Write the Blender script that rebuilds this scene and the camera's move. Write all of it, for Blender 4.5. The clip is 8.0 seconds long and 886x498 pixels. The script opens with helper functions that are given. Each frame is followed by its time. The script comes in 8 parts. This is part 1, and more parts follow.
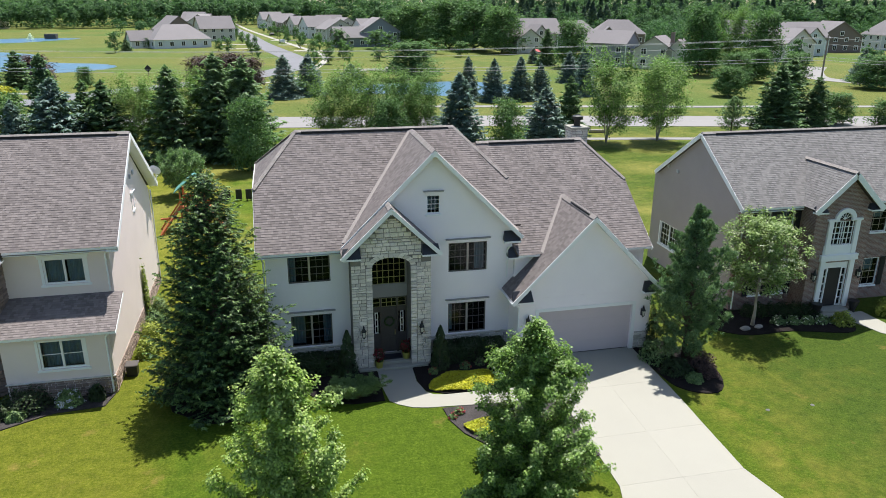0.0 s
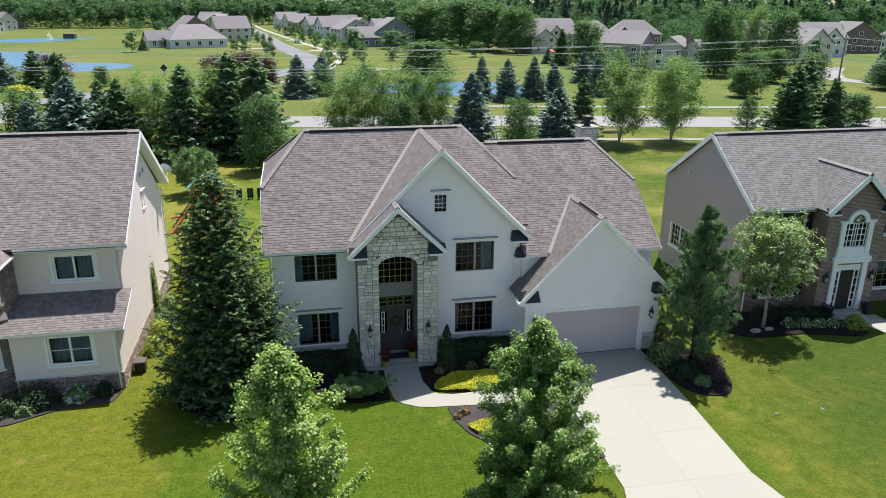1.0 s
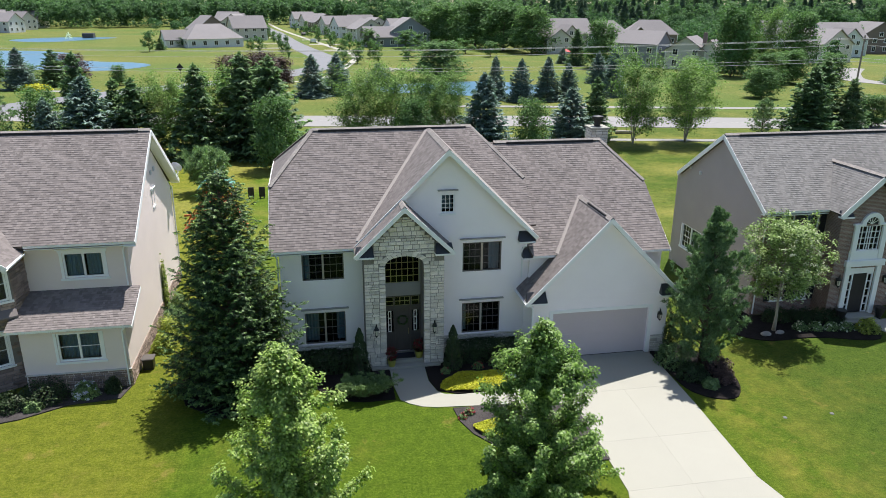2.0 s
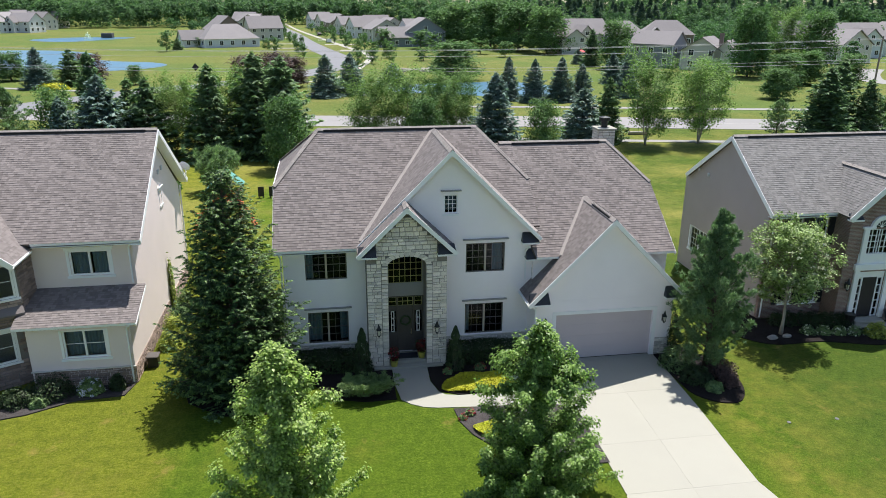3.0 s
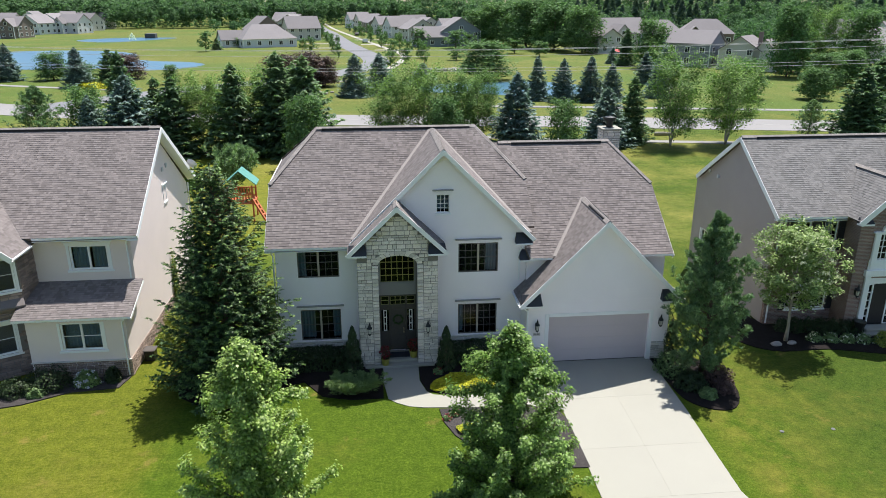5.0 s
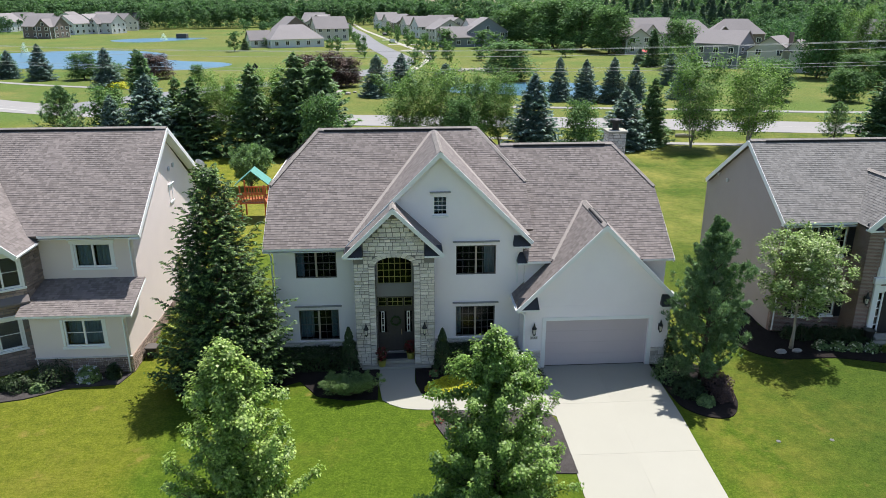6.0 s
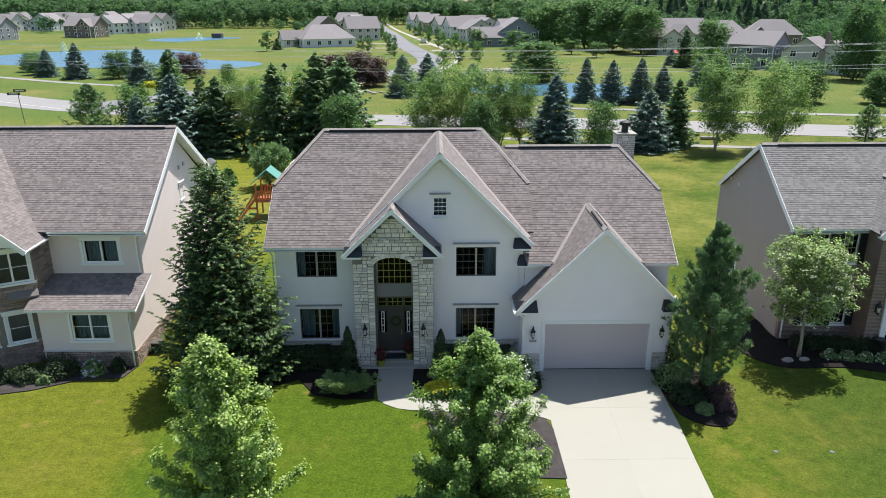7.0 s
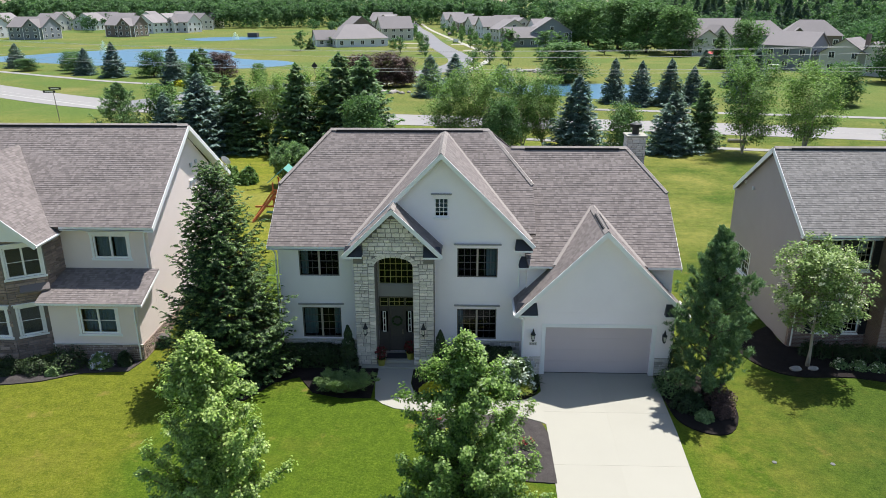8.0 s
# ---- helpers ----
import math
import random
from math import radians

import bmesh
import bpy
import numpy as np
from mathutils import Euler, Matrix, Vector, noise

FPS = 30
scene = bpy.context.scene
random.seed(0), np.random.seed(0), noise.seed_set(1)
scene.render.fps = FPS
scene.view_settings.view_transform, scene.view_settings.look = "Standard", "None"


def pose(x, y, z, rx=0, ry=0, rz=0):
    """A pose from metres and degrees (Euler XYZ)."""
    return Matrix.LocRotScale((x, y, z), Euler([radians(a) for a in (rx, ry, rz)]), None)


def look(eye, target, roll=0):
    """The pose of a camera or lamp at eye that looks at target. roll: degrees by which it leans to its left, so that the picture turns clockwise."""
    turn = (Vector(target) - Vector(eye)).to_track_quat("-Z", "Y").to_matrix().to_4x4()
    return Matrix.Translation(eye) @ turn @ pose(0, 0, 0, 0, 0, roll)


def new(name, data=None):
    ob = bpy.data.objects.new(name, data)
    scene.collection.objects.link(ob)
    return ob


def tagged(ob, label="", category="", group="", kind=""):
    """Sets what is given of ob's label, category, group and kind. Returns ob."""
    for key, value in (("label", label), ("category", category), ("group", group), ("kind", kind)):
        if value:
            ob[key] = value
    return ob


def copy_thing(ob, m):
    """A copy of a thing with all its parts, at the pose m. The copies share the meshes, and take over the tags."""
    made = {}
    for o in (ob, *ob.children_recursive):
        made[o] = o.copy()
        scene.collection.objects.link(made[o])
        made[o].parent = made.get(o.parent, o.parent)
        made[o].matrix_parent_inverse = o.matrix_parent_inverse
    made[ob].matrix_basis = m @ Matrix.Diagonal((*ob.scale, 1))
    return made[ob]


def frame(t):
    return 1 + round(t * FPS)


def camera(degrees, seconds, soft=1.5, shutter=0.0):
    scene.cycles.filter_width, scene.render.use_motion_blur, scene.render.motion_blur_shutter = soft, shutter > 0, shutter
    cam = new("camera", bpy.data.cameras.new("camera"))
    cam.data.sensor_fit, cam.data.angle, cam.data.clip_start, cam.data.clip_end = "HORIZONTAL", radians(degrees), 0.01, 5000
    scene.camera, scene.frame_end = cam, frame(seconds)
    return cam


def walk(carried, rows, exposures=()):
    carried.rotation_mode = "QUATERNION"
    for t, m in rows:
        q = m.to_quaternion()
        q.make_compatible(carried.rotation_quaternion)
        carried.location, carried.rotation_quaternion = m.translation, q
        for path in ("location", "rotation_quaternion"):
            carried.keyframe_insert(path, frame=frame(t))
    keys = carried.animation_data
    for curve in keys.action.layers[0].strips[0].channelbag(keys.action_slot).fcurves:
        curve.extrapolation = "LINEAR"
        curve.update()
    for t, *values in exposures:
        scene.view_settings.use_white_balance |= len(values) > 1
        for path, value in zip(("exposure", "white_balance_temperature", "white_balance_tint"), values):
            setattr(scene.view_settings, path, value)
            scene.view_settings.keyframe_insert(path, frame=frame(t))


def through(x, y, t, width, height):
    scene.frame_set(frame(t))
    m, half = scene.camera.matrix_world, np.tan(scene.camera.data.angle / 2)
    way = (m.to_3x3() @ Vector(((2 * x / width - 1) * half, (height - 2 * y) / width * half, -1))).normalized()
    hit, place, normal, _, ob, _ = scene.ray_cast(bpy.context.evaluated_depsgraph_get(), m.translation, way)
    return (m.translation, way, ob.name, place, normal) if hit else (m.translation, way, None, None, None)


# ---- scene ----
cam = camera(62.9, 8.0, soft=0.8)
PATH = [
    (0, (-1.281, 0.049, 16.708), (-0.866, 1.894, 16.058), 0.3),
    (0.5, (-1.112, 0.044, 16.68), (-0.715, 1.893, 16.03), 0.3),
    (1, (-0.938, 0.025, 16.654), (-0.561, 1.879, 16.004), 0.3),
    (1.5, (-0.776, 0.02, 16.638), (-0.419, 1.877, 15.988), 0.3),
    (3, (-0.01, -0.086, 16.664), (0.286, 1.782, 16.014), 0.3),
    (3.5, (0.391, -0.125, 16.636), (0.665, 1.747, 15.986), 0.2),
    (4, (0.916, -0.164, 16.607), (1.167, 1.711, 15.958), 0.1),
    (4.5, (1.494, -0.227, 16.603), (1.718, 1.651, 15.953), 0.1),
    (6, (3.602, -0.326, 16.713), (3.716, 1.562, 16.062), -0.1),
    (6.5, (4.301, -0.354, 16.728), (4.374, 1.536, 16.077), -0.0),
    (7, (5.093, -0.367, 16.769), (5.12, 1.524, 16.118), -0.1),
    (7.5, (5.808, -0.376, 16.778), (5.793, 1.515, 16.127), -0.1),
    (8, (6.584, -0.32, 16.795), (6.52, 1.57, 16.144), -0.1),
]
walk(cam, [(t, look(eye, target, roll)) for t, eye, target, roll in PATH])

# ---- light ----
SUN_UP, SUN_SIDE = radians(65.2), radians(34.0)      # height, and turn from +y towards +x
world = bpy.data.worlds.new("sky")
scene.world = world
world.use_nodes = True
wn = world.node_tree.nodes
sky = wn.new("ShaderNodeTexSky")
sky.sky_type = "NISHITA"
sky.sun_disc = False
sky.sun_elevation = SUN_UP
sky.sun_rotation = SUN_SIDE
sky.air_density, sky.dust_density, sky.ozone_density = 1.0, 1.0, 1.6
world.node_tree.links.new(sky.outputs[0], wn["Background"].inputs[0])
wn["Background"].inputs[1].default_value = 0.1
sun_data = bpy.data.lights.new("sun", "SUN")
sun_data.energy, sun_data.angle, sun_data.color = 4.85, radians(0.6), (1.0, 0.97, 0.932)
sun = new("sun", sun_data)
to_sun = Vector((math.cos(SUN_UP) * math.sin(SUN_SIDE), math.cos(SUN_UP) * math.cos(SUN_SIDE), math.sin(SUN_UP)))
sun.matrix_basis = look(to_sun * 60, (0, 0, 0))
scene.view_settings.exposure = 0.68

# ---- materials ----


def nodes_of(name):
    m = bpy.data.materials.new(name)
    m.use_nodes = True
    nt = m.node_tree
    return m, nt, nt.nodes["Principled BSDF"]


def add(nt, kind, **sets):
    n = nt.nodes.new(kind)
    for k, v in sets.items():
        n.inputs[k].default_value = v
    return n


def ramp(nt, src, stops):
    r = nt.nodes.new("ShaderNodeValToRGB")
    e = r.color_ramp.elements
    while len(e) < len(stops):
        e.new(0.5)
    for el, (p, c) in zip(e, stops):
        el.position, el.color = p, (*c, 1)
    nt.links.new(src, r.inputs[0])
    return r.outputs[0]


def mix(nt, fac, a, b, how="MIX"):
    n = nt.nodes.new("ShaderNodeMix")
    n.data_type, n.blend_type = "RGBA", how
    for i, v in ((0, fac), (6, a), (7, b)):
        if isinstance(v, (int, float)):
            n.inputs[i].default_value = v
        elif isinstance(v, tuple):
            n.inputs[i].default_value = (*v, 1)
        else:
            nt.links.new(v, n.inputs[i])
    return n.outputs[2]


def noise_at(nt, coord, scale, detail=4, rough=0.6, stretch=None):
    n = add(nt, "ShaderNodeTexNoise", Scale=scale, Detail=detail, Roughness=rough)
    if stretch:
        mp = nt.nodes.new("ShaderNodeMapping")
        mp.inputs["Scale"].default_value = stretch
        nt.links.new(coord, mp.inputs[0])
        coord = mp.outputs[0]
    nt.links.new(coord, n.inputs["Vector"])
    return n.outputs["Fac"]


def scale_of(c, k):
    return tuple(min(1, v * k) for v in c)


def surface(name, base, rough=0.7, fine=30, coarse=1.2, spread=0.18, bump=0.2, metal=0.0, island=0.0, each=0.0, stretch=None, spec=0.35, depth=0.01):
    """A plain material with grain and stains, at world size; island / each vary it from piece to piece."""
    m, nt, b = nodes_of(name)
    geo = nt.nodes.new("ShaderNodeNewGeometry")
    pos = geo.outputs["Position"]
    f1 = noise_at(nt, pos, fine, 4, 0.65, stretch)
    f2 = noise_at(nt, pos, coarse, 5, 0.6)
    c = ramp(nt, f1, [(0.3, scale_of(base, 1 - spread)), (0.7, scale_of(base, 1 + spread))])
    c = mix(nt, 0.5, c, ramp(nt, f2, [(0.3, scale_of(base, 1 - spread)), (0.7, scale_of(base, 1 + spread))]))
    for amount, src in ((island, geo.outputs["Random Per Island"]), (each, None)):
        if amount:
            if src is None:
                src = nt.nodes.new("ShaderNodeObjectInfo").outputs["Random"]
            lo, hi = 1 - amount, 1 + amount
            c = mix(nt, 1.0, c, ramp(nt, src, [(0.0, (lo, lo, lo)), (1.0, (hi, hi, hi))]), "MULTIPLY")
    nt.links.new(c, b.inputs["Base Color"])
    b.inputs["Roughness"].default_value = rough
    b.inputs["Metallic"].default_value = metal
    b.inputs["Specular IOR Level"].default_value = spec
    if bump:
        bp = add(nt, "ShaderNodeBump", Strength=bump, Distance=depth)
        nt.links.new(f1, bp.inputs["Height"])
        nt.links.new(bp.outputs[0], b.inputs["Normal"])
    return m


def foliage(name, dark, light, through=0.3, rough=0.55, patch=0.8):
    """Leaves: hue from leaf to leaf and from clump to clump, light coming through."""
    m, nt, b = nodes_of(name)
    geo = nt.nodes.new("ShaderNodeNewGeometry")
    c = ramp(nt, geo.outputs["Random Per Island"], [(0.0, dark), (0.75, light), (1.0, scale_of(light, 1.35))])
    f = noise_at(nt, geo.outputs["Position"], patch, 3)
    c = mix(nt, 1.0, c, ramp(nt, f, [(0.3, (0.7, 0.72, 0.7)), (0.7, (1.2, 1.2, 1.12))]), "MULTIPLY")
    r = nt.nodes.new("ShaderNodeObjectInfo").outputs["Random"]
    c = mix(nt, 1.0, c, ramp(nt, r, [(0.0, (0.8, 0.86, 0.85)), (1.0, (1.1, 1.08, 1.0))]), "MULTIPLY")
    nt.links.new(c, b.inputs["Base Color"])
    b.inputs["Roughness"].default_value = rough
    b.inputs["Specular IOR Level"].default_value = 0.3
    tr = nt.nodes.new("ShaderNodeBsdfTranslucent")
    nt.links.new(mix(nt, 1.0, c, (1.0, 1.2, 0.75), "MULTIPLY"), tr.inputs[0])
    ms = nt.nodes.new("ShaderNodeMixShader")
    ms.inputs[0].default_value = through
    nt.links.new(b.outputs[0], ms.inputs[1])
    nt.links.new(tr.outputs[0], ms.inputs[2])
    nt.links.new(ms.outputs[0], nt.nodes["Material Output"].inputs[0])
    return m


def lawn_material():
    m, nt, b = nodes_of("lawn")
    pos = nt.nodes.new("ShaderNodeNewGeometry").outputs["Position"]
    sep = nt.nodes.new("ShaderNodeSeparateXYZ")
    nt.links.new(pos, sep.inputs[0])

    def spread(src, lo, hi):
        r = nt.nodes.new("ShaderNodeMapRange")
        r.inputs["From Min"].default_value, r.inputs["From Max"].default_value = lo, hi
        nt.links.new(src, r.inputs[0])
        return r.outputs[0]

    def wobble(src, amount, scale):
        n = nt.nodes.new("ShaderNodeMath")
        n.operation = "MULTIPLY_ADD"
        nt.links.new(noise_at(nt, pos, scale, 4, 0.7), n.inputs[0])
        n.inputs[1].default_value = amount
        nt.links.new(src, n.inputs[2])
        return n.outputs[0]
    grey = lambda v: (v, v, v)
    blades = noise_at(nt, pos, 34, 3, 0.75)
    tufts = noise_at(nt, pos, 9.0, 5, 0.75)
    clumps = noise_at(nt, pos, 2.1, 6, 0.72)
    dry = noise_at(nt, pos, 0.16, 6, 0.72)
    spots = noise_at(nt, pos, 0.55, 5, 0.65)
    wide = noise_at(nt, pos, 0.02, 3, 0.5)
    own = ramp(nt, tufts, [(0.3, (0.031, 0.064, 0.003)), (0.5, (0.062, 0.103, 0.006)), (0.7, (0.105, 0.144, 0.016))])
    left = ramp(nt, tufts, [(0.3, (0.062, 0.088, 0.004)), (0.5, (0.108, 0.126, 0.01)), (0.7, (0.17, 0.168, 0.028))])
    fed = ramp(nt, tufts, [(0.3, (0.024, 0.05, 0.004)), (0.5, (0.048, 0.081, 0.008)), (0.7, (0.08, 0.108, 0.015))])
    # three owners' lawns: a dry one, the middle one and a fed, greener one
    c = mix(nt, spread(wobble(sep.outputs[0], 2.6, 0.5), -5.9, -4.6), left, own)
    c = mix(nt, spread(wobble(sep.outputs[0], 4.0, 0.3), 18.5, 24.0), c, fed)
    c = mix(nt, ramp(nt, dry, [(0.52, grey(0)), (0.72, grey(0.45))]), c, (0.17, 0.15, 0.026))
    c = mix(nt, ramp(nt, spots, [(0.62, grey(0)), (0.76, grey(0.75))]), c, (0.235, 0.165, 0.05))
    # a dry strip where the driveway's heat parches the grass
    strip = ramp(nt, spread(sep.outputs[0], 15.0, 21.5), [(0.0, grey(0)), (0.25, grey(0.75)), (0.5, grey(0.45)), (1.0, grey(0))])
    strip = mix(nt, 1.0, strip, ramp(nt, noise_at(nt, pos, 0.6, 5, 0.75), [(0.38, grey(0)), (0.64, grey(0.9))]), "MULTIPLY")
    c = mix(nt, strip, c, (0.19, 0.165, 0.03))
    # mown lanes on the back lawns
    wv = add(nt, "ShaderNodeTexWave", Scale=0.17, Distortion=3.0, Detail=2.0)
    wv.bands_direction = "Y"
    wv.inputs["Detail Scale"].default_value = 0.4
    nt.links.new(pos, wv.inputs[0])
    lanes = mix(nt, 1.0, c, ramp(nt, wv.outputs["Fac"], [(0.25, (1.12, 1.1, 1.1)), (0.75, (1.3, 1.24, 1.3))]), "MULTIPLY")
    lanes = mix(nt, ramp(nt, noise_at(nt, pos, 0.09, 5, 0.65), [(0.44, grey(0)), (0.64, grey(0.8))]), lanes, (0.2, 0.19, 0.045))
    c = mix(nt, spread(sep.outputs[1], 44, 50), c, lanes)
    # rough fields beyond the road
    field = ramp(nt, clumps, [(0.3, (0.088, 0.112, 0.022)), (0.7, (0.155, 0.165, 0.042))])
    field = mix(nt, ramp(nt, wide, [(0.42, grey(0)), (0.62, grey(0.85))]), field, (0.076, 0.128, 0.026))
    field = mix(nt, ramp(nt, noise_at(nt, pos, 0.06, 5, 0.7), [(0.5, grey(0)), (0.68, grey(0.7))]), field, (0.19, 0.17, 0.056))
    c = mix(nt, spread(sep.outputs[1], 88, 112), c, field)
    # clumps, tufts and single blades, light and dark
    c = mix(nt, 1.0, c, ramp(nt, clumps, [(0.32, (0.7, 0.76, 0.7)), (0.68, (1.28, 1.22, 1.28))]), "MULTIPLY")
    c = mix(nt, 1.0, c, ramp(nt, blades, [(0.3, (0.68, 0.74, 0.65)), (0.7, (1.3, 1.25, 1.25))]), "MULTIPLY")
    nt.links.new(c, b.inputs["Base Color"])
    b.inputs["Roughness"].default_value = 0.9
    b.inputs["Specular IOR Level"].default_value = 0.12
    bp = add(nt, "ShaderNodeBump", Strength=0.9, Distance=0.06)
    nt.links.new(tufts, bp.inputs["Height"])
    nt.links.new(bp.outputs[0], b.inputs["Normal"])
    return m


def glass_material(name, tint, rough=0.02):
    m, nt, b = nodes_of(name)
    b.inputs["Base Color"].default_value = (*tint, 1)
    b.inputs["Roughness"].default_value = rough
    b.inputs["Transmission Weight"].default_value = 1.0
    b.inputs["IOR"].default_value = 1.28
    pos = nt.nodes.new("ShaderNodeNewGeometry").outputs["Position"]
    bp = add(nt, "ShaderNodeBump", Strength=0.06, Distance=0.02)
    nt.links.new(noise_at(nt, pos, 1.5, 2), bp.inputs["Height"])
    nt.links.new(bp.outputs[0], b.inputs["Normal"])
    return m


def water_material():
    m, nt, b = nodes_of("pond_water")
    pos = nt.nodes.new("ShaderNodeNewGeometry").outputs["Position"]
    b.inputs["Base Color"].default_value = (0.045, 0.135, 0.22, 1)
    b.inputs["Roughness"].default_value = 0.28
    bp = add(nt, "ShaderNodeBump", Strength=0.25, Distance=0.08)
    nt.links.new(noise_at(nt, pos, 1.3, 4), bp.inputs["Height"])
    nt.links.new(bp.outputs[0], b.inputs["Normal"])
    return m


def brick_material():
    m, nt, b = nodes_of("brown_brick")
    tc = nt.nodes.new("ShaderNodeNewGeometry").outputs["Position"]
    sep = nt.nodes.new("ShaderNodeSeparateXYZ")
    nt.links.new(tc, sep.inputs[0])
    comb = nt.nodes.new("ShaderNodeCombineXYZ")
    s = nt.nodes.new("ShaderNodeMath")
    nt.links.new(sep.outputs[0], s.inputs[0])
    nt.links.new(sep.outputs[1], s.inputs[1])
    nt.links.new(s.outputs[0], comb.inputs[0])
    nt.links.new(sep.outputs[2], comb.inputs[1])
    br = nt.nodes.new("ShaderNodeTexBrick")
    br.inputs["Scale"].default_value = 1.0
    br.inputs["Brick Width"].default_value = 0.21
    br.inputs["Row Height"].default_value = 0.075
    br.inputs["Mortar Size"].default_value = 0.01
    br.inputs["Color1"].default_value = (0.17, 0.095, 0.075, 1)
    br.inputs["Color2"].default_value = (0.26, 0.15, 0.12, 1)
    br.inputs["Mortar"].default_value = (0.36, 0.32, 0.29, 1)
    nt.links.new(comb.outputs[0], br.inputs[0])
    c = mix(nt, 1.0, br.outputs[0], ramp(nt, noise_at(nt, tc, 2.0, 4), [(0.3, (0.8, 0.8, 0.8)), (0.7, (1.2, 1.2, 1.2))]), "MULTIPLY")
    nt.links.new(c, b.inputs["Base Color"])
    b.inputs["Roughness"].default_value = 0.9
    bp = add(nt, "ShaderNodeBump", Strength=0.5, Distance=0.01)
    bp.invert = True
    nt.links.new(br.outputs[1], bp.inputs["Height"])
    nt.links.new(bp.outputs[0], b.inputs["Normal"])
    return m


